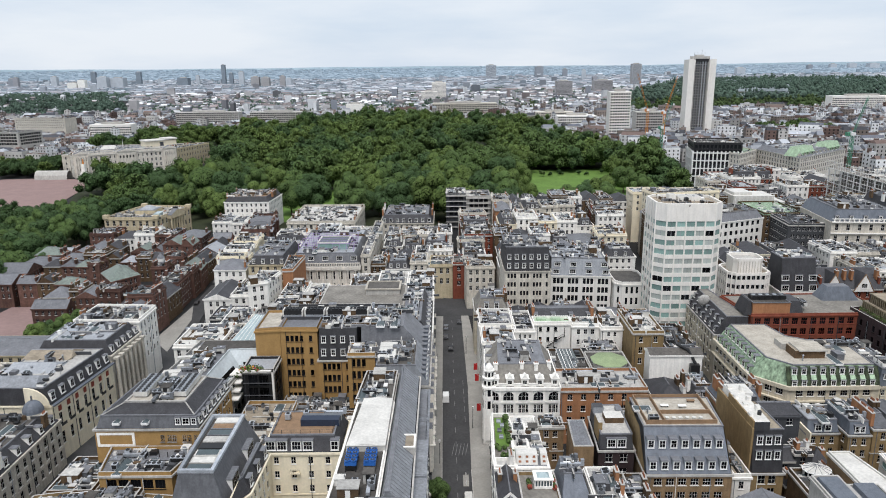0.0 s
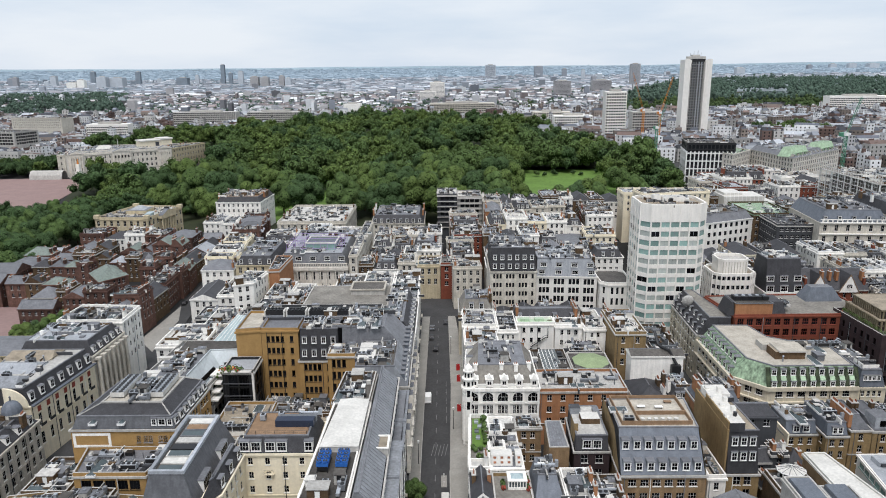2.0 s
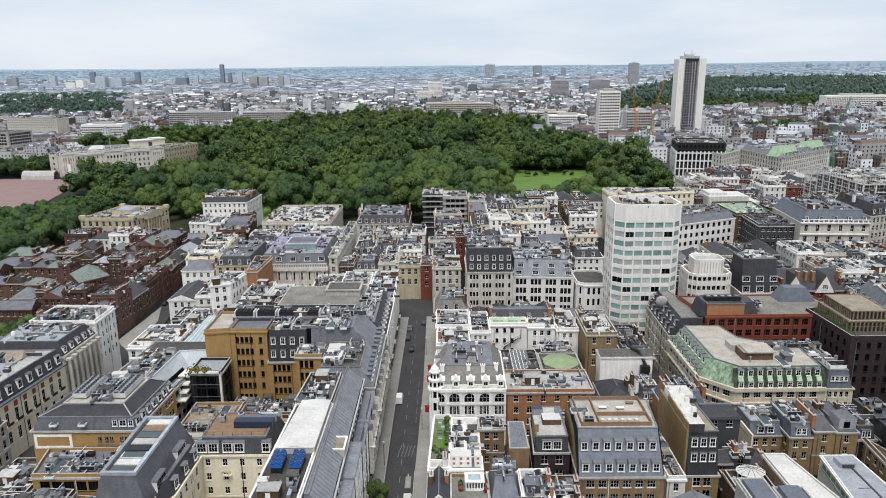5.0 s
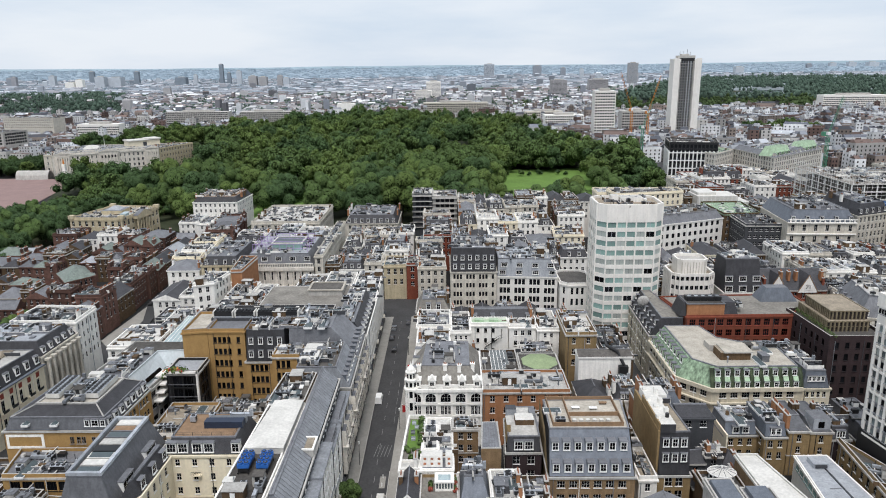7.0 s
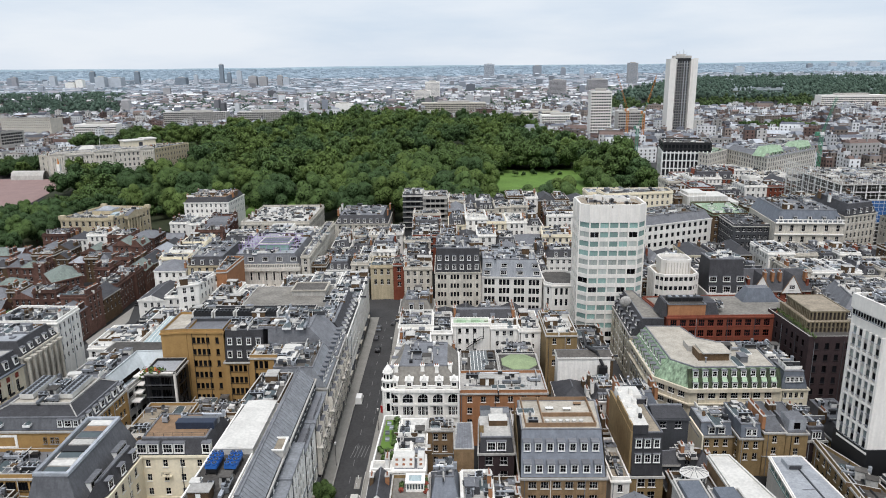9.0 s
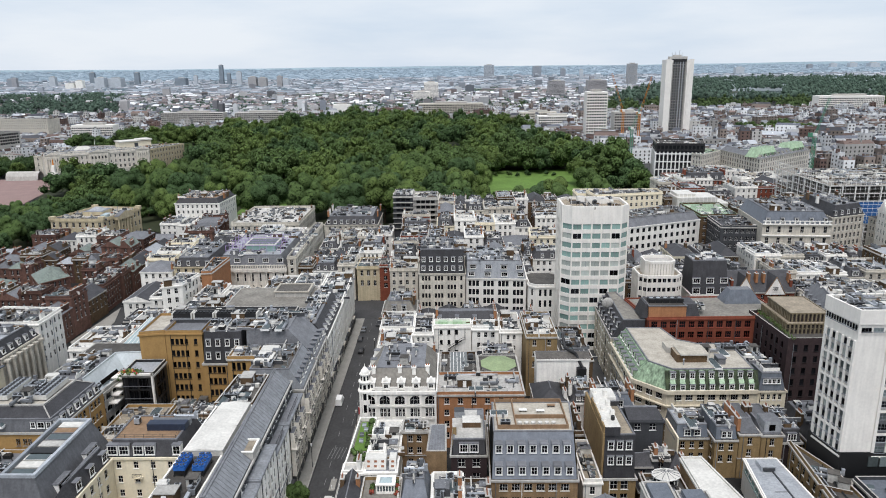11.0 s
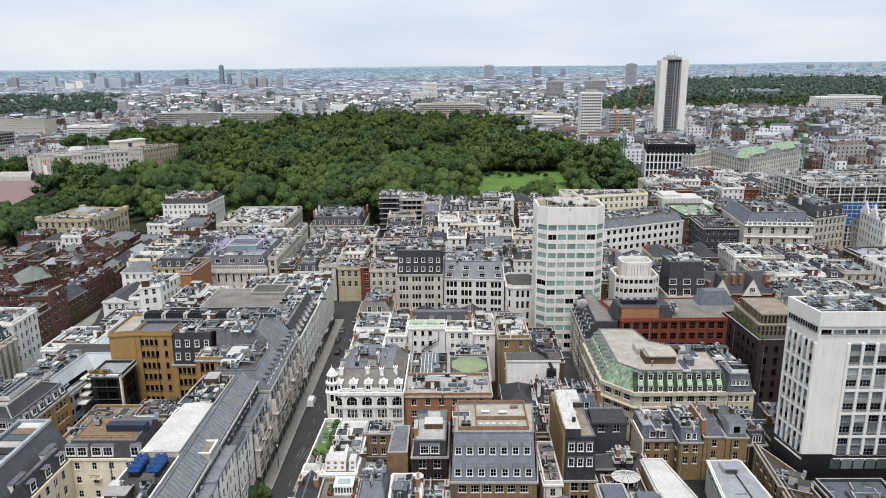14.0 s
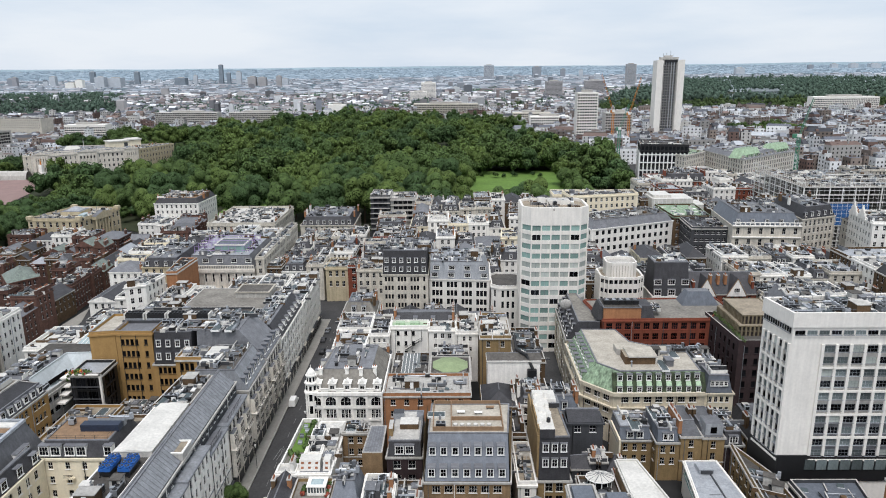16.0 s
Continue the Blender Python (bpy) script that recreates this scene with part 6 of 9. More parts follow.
for z, h, d, text in ((E - 0.2, 0.5, 0.8, "stone eaves cornice"), (E - 5.4, 0.45, 0.6, "stone storey band"), (E - 11, 0.6, 0.7, "stone storey band")):
    s = Shape()
    s.box(0, -d, z, L, 0, z + h, STUCCO)
    part("cornice", s, g, text, (a.x, a.y, 0), u)
for k in range(14):
    s = Shape()
    s.box(-0.25, -0.5, 0.3, 0.25, -0.1, 1.4, STUCCO)
    part("parapet_pier", s, g, "", (a.x + (b.x - a.x) * (k + 0.5) / 14, a.y + (b.y - a.y) * (k + 0.5) / 14, E), u)
s = Shape()
s.box(0, -0.55, 1.4, L, -0.05, 1.65, STUCCO)
part("parapet_rail", s, g, "pale stone parapet rail", (a.x, a.y, E), u)
building("club_building", "tall stone block with turrets and dormers", [(205.4, 314), (224, 322), (222, 350), (207, 350)], 32, STONE, "mansard", sides=(0, 1), win=(1.2, 2.2), gap=2.6, rise=5, slope=2, dormers=[(0, 5, .8, 1.3, 2)], stuff=4, chimneys=3)
g, pl, zb, E, zt, tp = building("office_block", "tall white block with curved gables", [(226, 296), (250, 292), (254, 318), (230, 322)], 34, STUCCO, sides=(0, 3), win=(1.1, 1.9), gap=3.0, stuff=5, chimneys=3)
a, b = Vector(pl[3]), Vector(pl[0])
u = math.atan2(b.y - a.y, b.x - a.x)
for q in (0.2, 0.55):
    s = Shape()
    for w, z0, z1 in ((3.6, 0, 1.4), (2.7, 1.4, 2.6), (1.7, 2.6, 3.6), (0.8, 3.6, 4.6)):
        s.box(-w, -0.3, z0, w, 0.3, z1, STUCCO)
    s.box(-0.3, -0.3, 4.6, 0.3, 0.3, 5.6, STUCCO)
    part("gable", s, g, "white stepped gable with a finial", (a.x + (b.x - a.x) * q, a.y + (b.y - a.y) * q, E), u)
building("hotel", "grey hotel with sloping slate roof and green edges", [(150, 212), (172, 206), (178, 232), (155, 236)], 22, STONE, "mansard", sides=(0, 3), rise=6, slope=3.4, roof_mat=LEAD, cap=FLATLIGHT, dormers=[(0, 5, .6, 1.4, 1.8), (3, 5, .6, 1.4, 1.8)], stuff=8)
terrace(158, 240, 200, 256, 20, 23, ("stone", "white"), 50, stuff=6, roofs=("mansard", "mansard", "flat"))
terrace(158, 262, 206, 280, 20, 23, ("stone", "white"), 51, stuff=6, roofs=("mansard", "flat"))
terrace(160, 286, 222, 306, 20, 23, ("stone", "white", "red"), 52, stuff=6)
terrace(204, 240, 260, 286, 24, 30, ("white", "stone", "stock"), 53, along="y", stuff=8, width=(12, 16))
terrace(124, 160, 160, 182, 8, 10.5, ("stock", "yellow", "red"), 54, stuff=4)
terrace(142.6, 184, 175, 204, 18, 21, ("stock", "stone"), 55, stuff=6)

# ---- the other side of the street ----
# near row: long slate roofs above a white street front
g, pl, zb, E, zt, tp = building("shop_row", "white fronted street building with long lead roofs", [(-19.5, 88), (-4.4, 88), (-4.2, 112), (-19.5, 112)], 21, STUCCO, "mansard", sides=(1,), win=(1.2, 2.1), gap=3.2, rise=4.4, slope=[.3, 3.6, .3, 3.0], roof_mat=LEAD, stuff=3)
STREET = []
for k, (y0, y1, e, m) in enumerate(((112.2, 126, 20.2, STUCCO), (126.1, 139.5, 20.8, STUCCO), (139.6, 152, 18.6, STUCCO), (152.1, 168, 19.0, PALESTONE))):
    row = building("shop_row", ("white stucco street front with sash windows", "white stucco street front with a gravel roof box", "white stucco street front with a roof terrace", "grey stone street front with bay windows")[k],
             [(-6.4, y0), (-4.1, y0), (-4.1, y1), (-6.4, y1)], e, m, sides=(1,), win=(1.1, 2.1) if k < 3 else (1.9, 2.6), gap=2.4 if k < 3 else 3.0, step=3.5, roof_mat=LEADPALE, parapet=0.12, stuff=0, cornice=LEADPALE)
    STREET.append(row)
g, pl, zb, E, zt, tp = building("shop_row", "long street building with a seamed lead mansard", [(-12.4, 112.2), (-6.45, 112.2), (-6.45, 168), (-12.0, 168)], 22.6, DARKGREY, "mansard", sides=(1,), win=(1.0, 1.5), gap=2.6, step=3.7, top=0.5, floors=1, rise=3.3, slope=[.2, 3.5, .2, 1.2],
    roof_mat=LEADPALE, cap=LEADPALE)
s = Shape()
for k in range(45):
    y = pl[0][1] + 0.8 + 1.23 * k
    s.tube((pl[1][0] - 0.25, y, E + 0.05), (pl[1][0] - 3.7, y, zt + 0.05), 0.05, LEAD, 4)
part("seams", s, g, "standing seams of the lead roof")
s = Shape()
s.box(-1.2, -2.6, E - 1, 2.2, 2.6, E + 1.6, CONCRETE, GRAVEL)
ring(s, rect(-1.3, -2.7, 2.3, 2.7), rect(-0.9, -2.3, 1.9, 2.3), E + 1.6, E + 1.9, STUCCO)
part("roof_box", s, g, "pale roof box with gravel top", (0.8, -7, 0))
for y0, y1 in ((-24, -14), (-2, 9), (13, 25)):
    s = Shape()
    s.box(3.0, y0, E - 3.6, 5.0, y1, E - 3.4, LEAD)
    for k in range(int((y1 - y0) / 1.2)):
        s.box(4.9, y0 + 1.2 * k, E - 3.4, 4.96, y0 + 1.2 * k + 0.06, E - 2.4, BLACKMETAL)
    s.box(4.88, y0, E - 2.45, 4.98, y1, E - 2.38, BLACKMETAL)
    part("roof_walk", s, g, "lead roof walk with an iron rail")
for k in range(36):
    y = 114 + 4.45 * k + 0.8
    s = Shape()
    s.box(-0.12, -1.7, 0.2, 0.05, 1.7, 3.6, BLACKMETAL)
    s.box(-0.1, -1.9, 3.6, 0.55, 1.9, 4.1, (BLACKMETAL, STONE, DARKGREY)[k % 3])
    thing("shopfront", "dark glazed shop front at street level", "shop front", (-4.0, y, gz(-4, y) + 0.1), "street shop fronts", shape=s)


def bay_glazing():
    s = Shape()
    s.box(-0.02, -1.42, 0, 0.06, 1.42, 2.7, GLASS)
    for q in (-1.5, -0.55, 0.43, 1.38):
        s.box(-0.02, q, 0, 0.14, q + 0.12, 2.7, PALESTONE)
    s.box(-0.02, -1.5, 1.7, 0.12, 1.5, 1.8, PALESTONE)
    return s


def bay_window(root, x, y, z0, storeys, w=3.2, out=0.95):
    """A tall stone bay with dark glazing, on a front that faces +x."""
    h = 3.7
    s = Shape()
    s.box(0, -w / 2, z0, out, w / 2, z0 + h * storeys + 0.4, PALESTONE, LEAD)
    bay = part("bay_window", s, root, "stone bay with tall dark windows", (x, y, 0))
    for k in range(storeys):
        part("window", stored(("bay_glazing",), bay_glazing), bay, "dark window between stone mullions", (out, 0, z0 + h * k + 0.85))
    b = Shape()
    b.box(0, -w / 2 - 0.5, 0, out + 0.75, w / 2 + 0.5, 0.15, PALESTONE)
    for k in range(10):
        b.box(out + 0.66, -w / 2 - 0.45 + 0.42 * k, 0.15, out + 0.7, -w / 2 - 0.4 + 0.42 * k, 1.05, BLACKMETAL)
    b.box(out + 0.62, -w / 2 - 0.5, 1.05, out + 0.74, w / 2 + 0.5, 1.12, BLACKMETAL)
    part("balcony", b, root, "stone balcony with an iron rail", (x, y, z0 + h * (storeys - 1) - 0.1))


# flat white roof with the blue coolers
g, pl, zb, E, zt, tp = building("office_block", "office with a clean white sheet roof", [(-21.6, 112.3), (-12.5, 112.3), (-12.1, 152), (-20.4, 152)], 23.6, STUCCO, sides=(0, 3), roof_mat=FELT, parapet=0.5)
s = Shape()
s.prism([(-3.6, -2.2), (4.4, -2.2), (4.5, 19), (-2.2, 19)], E + 0.2, E + 1.5, MEMBRANE)
for a, b in (((-3.6, -2.2), (4.4, -2.2)), ((-3.0, 8.0), (4.45, 8.0))):
    s.tube((*a, E + 1.5), (*b, E + 1.55), 0.1, MEMBRANE, 5)
s.frustum([(-3.6, -2.2), (4.4, -2.2), (4.5, 19), (-2.2, 19)], E + 1.5, [(0.3, -2.1), (0.5, -2.1), (1.2, 18.9), (1.0, 18.9)], E + 1.85, MEMBRANE, MEMBRANE)
part("roof_cover", s, g, "raised white roof sheet")
for x, y in ((-1.8, -7.0), (1.9, -7.0)):
    s = Shape()
    s.box(-1.15, -2.5, 1.2, 1.15, 2.5, 1.9, BLUE)
    s.box(-1.05, -2.4, 0.3, 1.05, 2.4, 1.2, BLACKMETAL)
    for lx in (-1.1, 0.9):
        for ly in (-2.6, 2.4):
            s.box(lx, ly, 0, lx + 0.2, ly + 0.2, 0.3, BLACKMETAL)
    u2 = part("cooler", s, g, "bright blue cooler with black fans", (x, y, E + 0.2))
    for i in (-0.6, 0.6):
        for j in (-2.0, -0.67, 0.67, 2.0):
            s = Shape()
            s.tube((0, 0, 2.05), (0, 0, 2.35), 0.56, BLUE, 12)
            s.tube((0, 0, 2.35), (0, 0, 2.37), 0.47, BLACKMETAL, 12)
            s.tube((0, 0, 2.37), (0, 0, 2.42), 0.15, BLUE, 8)
            part("fan", s, u2, "", (i, j, 0))
clutter(g, [(-3.8, -18), (4, -18), (4, -11), (-3.8, -11)], E + 0.2, 7, random.Random(6), 0.5)
g, pl, zb, E, zt, tp = building("office_block", "office with brick plant room and roof plant", [(-21, 152.2), (-12.2, 152.2), (-12, 168), (-20, 168)], 23.6, STOCK, sides=(0, 3), roof_mat=FELT, stuff=5)

# cream court house with terrace
g, pl, zb, E, zt, tp = building("court_house", "cream rendered house with a dark mansard and white dormers", [(-38.4, 133.4), (-21.8, 133.4), (-21.8, 147), (-38.4, 147)], 21.6, CREAM, "mansard", sides=(0,), win=(1.0, 1.6), gap=3.6, step=3.3, rise=3.2, slope=1.4, roof_mat=SLATE,
    cap=TIMBER, cornice=CREAM)
for x in (-36.6, -34.2, -31.2, -28.8, -23.2):
    add_dormer(g, (x + 30.1, pl[0][1] + 0.35, E + 0.35), 0, 2.1 if x < -25 else 1.7, 2.2, 1.5, PAINT)
s = Shape()
s.box(-1, -1.5, zt, 7.2, 0.6, zt + 1.5, SHEETNAVY)
s.box(-0.5, 0.8, zt, 7.4, 2.0, zt + 1.3, GREYMETAL)
part("screen_box", s, g, "dark blue screen before roof plant")
clutter(g, rect(-7, 1, 7, 5), zt + 0.1, 4, random.Random(9), 0.5)
railing(g, inset(tp, 0.3), zt, BLACKMETAL)
s = Shape()
s.box(-1.0, -0.8, 0, 1.0, 0, 0.12, CREAM)
for k in range(9):
    s.box(-1.0 + 0.24 * k, -0.8, 0.12, -0.96 + 0.24 * k, -0.76, 1.0, BLACKMETAL)
s.box(-1.0, -0.82, 1.0, 1.0, -0.74, 1.06, BLACKMETAL)
part("balcony", s, g, "small iron balcony", (-1.5, pl[0][1], E - 4.6))
building("court_house", "cream rendered curved side wing", [(-40.2, 113), (-37.0, 119), (-36.6, 133.2), (-40.2, 133.2)], 21.6, CREAM, "mansard", sides=(0, 1), win=(1.2, 1.9), gap=2.8, rise=3.2, slope=1.2, dormers=[(1, 3, .4, 1.8, 2.0)], roof_mat=SLATE, cap=LEAD)
building("court_house", "low cream court wing", rect(-37, 106, -22, 117), 15, CREAM, sides=(0, 2), stuff=6, roof_mat=LEAD)

# grey framed roof with skylights
g, pl, zb, E, zt, tp = building("office_block", "office with a steep grey metal roof and long skylights", [(-51.4, 115.4), (-40.4, 115.2), (-40.4, 141), (-51.8, 141)], 20.6, DARKGREY, "mansard", sides=(0, 3), rise=6.1, slope=[2.0, 2.5, 1.4, 1.5], roof_mat=STEEL, cap=FELT,
    dormers=[(1, 2, 0.4, 4.6, 2.6, PAINT)])
s = Shape()
ring(s, inset(tp, -0.1), inset(tp, 0.55), zt, zt + 0.8, GREYMETAL)
part("roof_kerb", s, g, "raised grey roof kerb")
for k in range(8):
    s = Shape()
    y = -10.2 + 2.6 * k
    s.box(-2.6, y, zt + 0.1, 2.2, y + 2.2, zt + 0.5, (FELT, FLATLIGHT, MEMBRANE, BLACKMETAL, FLATLIGHT, LEAD, LEAD, MEMBRANE)[k])
    s.face([(-2.3, y + 0.2, zt + 0.52), (1.9, y + 0.2, zt + 0.52), (1.9, y + 2.0, zt + 0.62), (-2.3, y + 2.0, zt + 0.62)], (SKYGLASS, MEMBRANE, SKYGLASS, BLACKMETAL, FLATLIGHT, SKYGLASS, TIMBER, MEMBRANE)[k])
    part("skylight", s, g)

# ochre brick house with hipped slate and sunk plant
g, pl, zb, E, zt, tp = building("office_block", "ochre brick office with a hipped slate roof", [(-79.6, 146.2), (-55.8, 146.2), (-54.8, 167.6), (-77.4, 168)], 20.4, OCHRE, "mansard", sides=(1,), win=(1.1, 1.7), gap=1.7, skip=4, rise=2.7, slope=0.9, roof_mat=STEEL, cap=STEEL,
    dormers=[(1, 7, 0.5, 1.6, 1.8, PAINT)])
for x in (6.2, 8.0, 9.8):
    add_dormer(g, (x, pl[0][1] + 0.55, E + 0.7), 0, 1.2 if x != 8.0 else 1.7, 1.7, 1.4, LEAD)
for x in (-7.5, -1.0):
    part("skylight", skylight_mesh(0), g, "", (x, pl[0][1] + 0.75, E + 1.3))
s = Shape()
for b in ((0, 0, 8.6, 0.6), (0, 2.9, 8.6, 3.5), (0, 0.6, 0.6, 2.9), (8.0, 0.6, 8.6, 2.9)):
    s.box(b[0], -0.12, b[1], b[2], 0, b[3], STUCCO)
s.box(0.6, -0.05, 0.6, 8.0, 0, 2.9, OCHRE)
part("wall_panel", s, g, "blank brick panel in a white frame", (pl[0][0] + 0.4, pl[0][1], E - 4.4))
for k in range(3):
    for x in (2.6, 4.2, 5.3, 7.6, 8.7, 10.2):
        part("window", window_mesh(0.9, 1.6, "sash", GREYMETAL, GLASS), g, "", (x, pl[0][1] - 0.2, E - 2.4 - 3.5 * k))
s = Shape()
i1, i2 = inset(tp, 0.1), inset(tp, [3.8, 3.6, 2.0, 3.8])
s.frustum(i1, zt, i2, zt + 1.5, SLATE, SCREED)
ring(s, inset(i2, -0.2), inset(i2, 0.25), zt + 1.3, zt + 1.8, FLATLIGHT)
for a, b in zip(i1, i2):
    s.tube((*a, zt + 0.05), (*b, zt + 1.55), 0.16, FLATLIGHT, 5)
part("upper_roof", s, g, "shallow slate hip with a sunken plant deck")
for a in (-1, 1):
    s = Shape()
    s.box(-1.6, -4.3, 0.3, 1.6, 6.0, 1.5, MEMBRANE, GREYMETAL)
    for k in range(9):
        for x in (-0.75, 0.75):
            s.tube((x, -3.8 + 1.15 * k, 1.5), (x, -3.8 + 1.15 * k, 1.62), 0.5, BLACKMETAL, 8)
    part("plant_rack", s, g, "white rack of cooling units with black fans", (a * 4.6, 0.6, zt + 1.5))
clutter(g, rect(-2.4, -4, 2.4, 6), zt + 1.6, 6, random.Random(14), 0.1)
clutter(g, rect(-2.4, -5, 2.4, 6), zt + 1.6, 9, random.Random(15), 0.1, joined=True)
building("office_block", "brick house with green roof terrace", [(-74, 135), (-58.5, 135), (-56, 145.8), (-76, 145.8)], 15.5, OCHRE, sides=(0, 1), stuff=5, roof_mat=LEAD, win=(2.2, 2.2), gap=2.6, style="plain", frame_mat=BLACKMETAL)
terrace(-87, 122, -54, 134.6, 11, 14, ("stock", "yellow", "stock"), 101, single=True, width=(6, 9), stuff=5, roofs=("flat", "flat", "mansard"), sides=(0, 1))
terrace(-86, 100, -52, 121, 10, 13, ("stock", "grey", "white"), 102, single=True, width=(7, 10), stuff=6, roofs=("flat", "flat", "hip"), sides=(0, 1))

# big ochre office with plant on top
g, pl, zb, E, zt, tp = building("office_block", "ochre brick office with dark square windows", [(-46.6, 189.6), (-36.2, 189.5), (-36.1, 204), (-46.6, 204)], 27.3, OCHRE, cap=LEAD, cornice=OCHRE, sides=(0,), win=(0.95, 1.8), gap=1.32, skip=5, step=3.5, top=1.7, style="plain", frame_mat=BLACKMETAL, roof_mat=LEAD, stuff=0, most=6)
g, pl, zb, E, zt, tp = building("office_block", "ochre office bay with a slate mansard", [(-36.1, 188.2), (-24.6, 188.2), (-24.5, 204), (-36, 204)], 18.6, OCHRE, "mansard", sides=(0,), win=(0.95, 1.9), gap=1.3, skip=5, step=3.5, style="plain", frame_mat=BLACKMETAL,
    rise=9.2, slope=[1.3, .2, .2, .2], roof_mat=SLATE, cap=LEAD, dormers=[(0, 4, 1.2, 1.35, 2.1, PAINT), (0, 4, 4.9, 1.35, 2.1, PAINT)], stuff=6)
building("office_block", "blank ochre brick stair tower", [(-53.4, 188.3), (-46.7, 189.6), (-46.7, 204), (-53.4, 204)], 27.4, OCHRE, sides=(), roof_mat=SCREED, stuff=0, cap=LEAD, cornice=OCHRE)
g, pl, zb, E, zt, tp = building("office_block", "ochre office wing with a white roof", rect(-26.6, 180.7, -19.2, 188.1), 23.1, OCHRE, sides=(0,), win=(1.0, 2.2), gap=1.4, skip=4, style="plain", frame_mat=BLACKMETAL, roof_mat=MEMBRANE, stuff=4)
g = thing("cooling_plant", "row of black cooling units on a steel frame", "cooling plant", (-40, 197, gz(-40, 197)))
E0 = 28.9
building("office_block", "office roof with rows of cooling plant", rect(-50, 204.2, -14.4, 217.5), 24.6, DARKGREY, roof_mat=FELT, sides=(), stuff=4)
for k in range(4):
    s = Shape()
    s.box(-2.6, -1.4, E0, 2.6, 1.4, E0 + 1.8, BLACKMETAL)
    for j in range(5):
        for y in (-0.7, 0.7):
            s.tube((-2.1 + 1.05 * j, y, E0 + 1.8), (-2.1 + 1.05 * j, y, E0 + 2.15), 0.45, BLACKMETAL, 10)
    for x in (-2.8, 2.8):
        s.box(x - 0.2, -1.5, E0, x + 0.2, 1.5, E0 + 1.9, MEMBRANE)
    s.box(-2.6, -1.7, E0 - 0.1, 2.6, -1.45, E0 + 0.5, GREYMETAL)
    part("cooler", s, g, "black cooling unit with white ends", (-4.6 + 6.4 * k, 2.4, 0))
s = Shape()
s.box(-8, 0.6, E0 - 4, 18, 4.2, E0 - 0.02, DARKGREY)
part("plinth", s, g)
# black glass box with planted terraces, white-framed modern roof
g, pl, zb, E, zt, tp = building("office_block", "black glass office box with a planted terrace", rect(-55.2, 179.1, -46.6, 188.2), 19.2, BLACKMETAL, sides=(0, 1), win=(2.6, 3.0), gap=2.9, step=3.6, style="plain", frame_mat=BLACKMETAL, roof_mat=ZINC)
s = Shape()
s.box(3.85, -5.2, 4, 4.35, -4.4, E + 0.7, PANELWHITE)
s.box(-4.5, -5.2, E + 0.2, 4.3, -4.4, E + 0.7, PANELWHITE)
part("frame", s, g, "white frame round the glass front")
for k in range(5):
    s = Shape()
    s.box(-4.2, -4.75, E - 3.3 - 3.6 * k, 3.85, -4.55, E - 3.1 - 3.6 * k, STEEL)
    part("floor_edge", s, g)
for k in range(7):
    s = Shape()
    s.box(-4.1 + 1.3 * k, -4.67, 4, -4.06 + 1.3 * k, -4.55, E, BLACKMETAL)
    part("mullion", s, g)
for k in range(4):
    s = Shape()
    s.box(-9.5, -7.5 + 1.6 * k, E - 7 + 1.7 * k, -4.9, -3 + 1.6 * k, E - 6.6 + 1.7 * k, PANELWHITE)
    part("terrace", s, g, "white stepped terrace")
for k in range(12):
    s = Shape()
    for j in range(30):
        d = Vector((rg.gauss(0, 1), rg.gauss(0, 1), rg.gauss(0, 1))).normalized()
        p, t = d * rg.uniform(0.4, 0.95), d.orthogonal().normalized() * 0.2
        q = d.cross(t).normalized() * 0.22
        s.face([tuple(p - t - q), tuple(p + t - q), tuple(p + t + q), tuple(p - t + q)], (LEAVES[0], LEAF, ORANGEPAINT if k % 4 == 0 else REDPAINT if k % 5 == 1 else LEAF)[j % 3])
    part("shrub", s, g, "flowering shrub" if k % 4 == 0 else "", (-4.2 + 0.7 * k, -4.9 + 0.9 * (k % 3), E + 0.9) if k < 8 else (-8.6 + 1.1 * (k - 8), -4.6 + 1.2 * (k - 8), E - 5.4 + 1.7 * (k - 8)))
g, pl, zb, E, zt, tp = building("office_block", "modern office with folded white metal roof and plant", [(-79, 170), (-58.6, 170), (-55.8, 207), (-76, 208)], 16.4, CONCRETE, sides=(0, 1, 3), win=(2.4, 1.6), style="plain", frame_mat=GREYMETAL, roof_mat=LEAD, stuff=10)
ox, oy = pl[0][0] + 79, pl[0][1] - 170


def at(x, y, z):
    return (x + ox, y + oy, z - zb)


s = Shape()
s.face([at(-71, 173.6, 16), at(-60.0, 173.6, 16), at(-62.4, 173.6, 20.6), at(-71, 173.6, 20.6)], BROWNDARK)
s.face([at(-71, 173.6, 20.6), at(-62.4, 173.6, 20.6), at(-62.0, 191, 20.9), at(-71, 191, 20.9)], LEAD)
s.face([at(-71, 191, 16), at(-71, 173.6, 16), at(-71, 173.6, 20.6), at(-71, 191, 20.9)], LEAD)
s.face([at(-62.0, 191, 20.9), at(-51.6, 191.6, 20.9), at(-52.6, 198, 20.9), at(-71, 198, 20.9), at(-71, 191, 20.9)], FELT)
s.face([at(-71, 198, 16), at(-71, 198, 20.9), at(-52.6, 198, 20.9), at(-52.6, 198, 16)], LEAD)
part("upper_storey", s, g, "set-back storey with a dark end wall")
s = Shape()
s.face([at(-60.0, 173.2, 16.6), at(-58.0, 187.6, 16.6), at(-61.8, 190.6, 21.1), at(-62.7, 173.2, 21.1)], SKIN)
s.face([at(-58.0, 187.6, 16.6), at(-51.2, 188.2, 16.6), at(-52.4, 191.2, 21.1), at(-61.8, 190.6, 21.1)], SKIN)
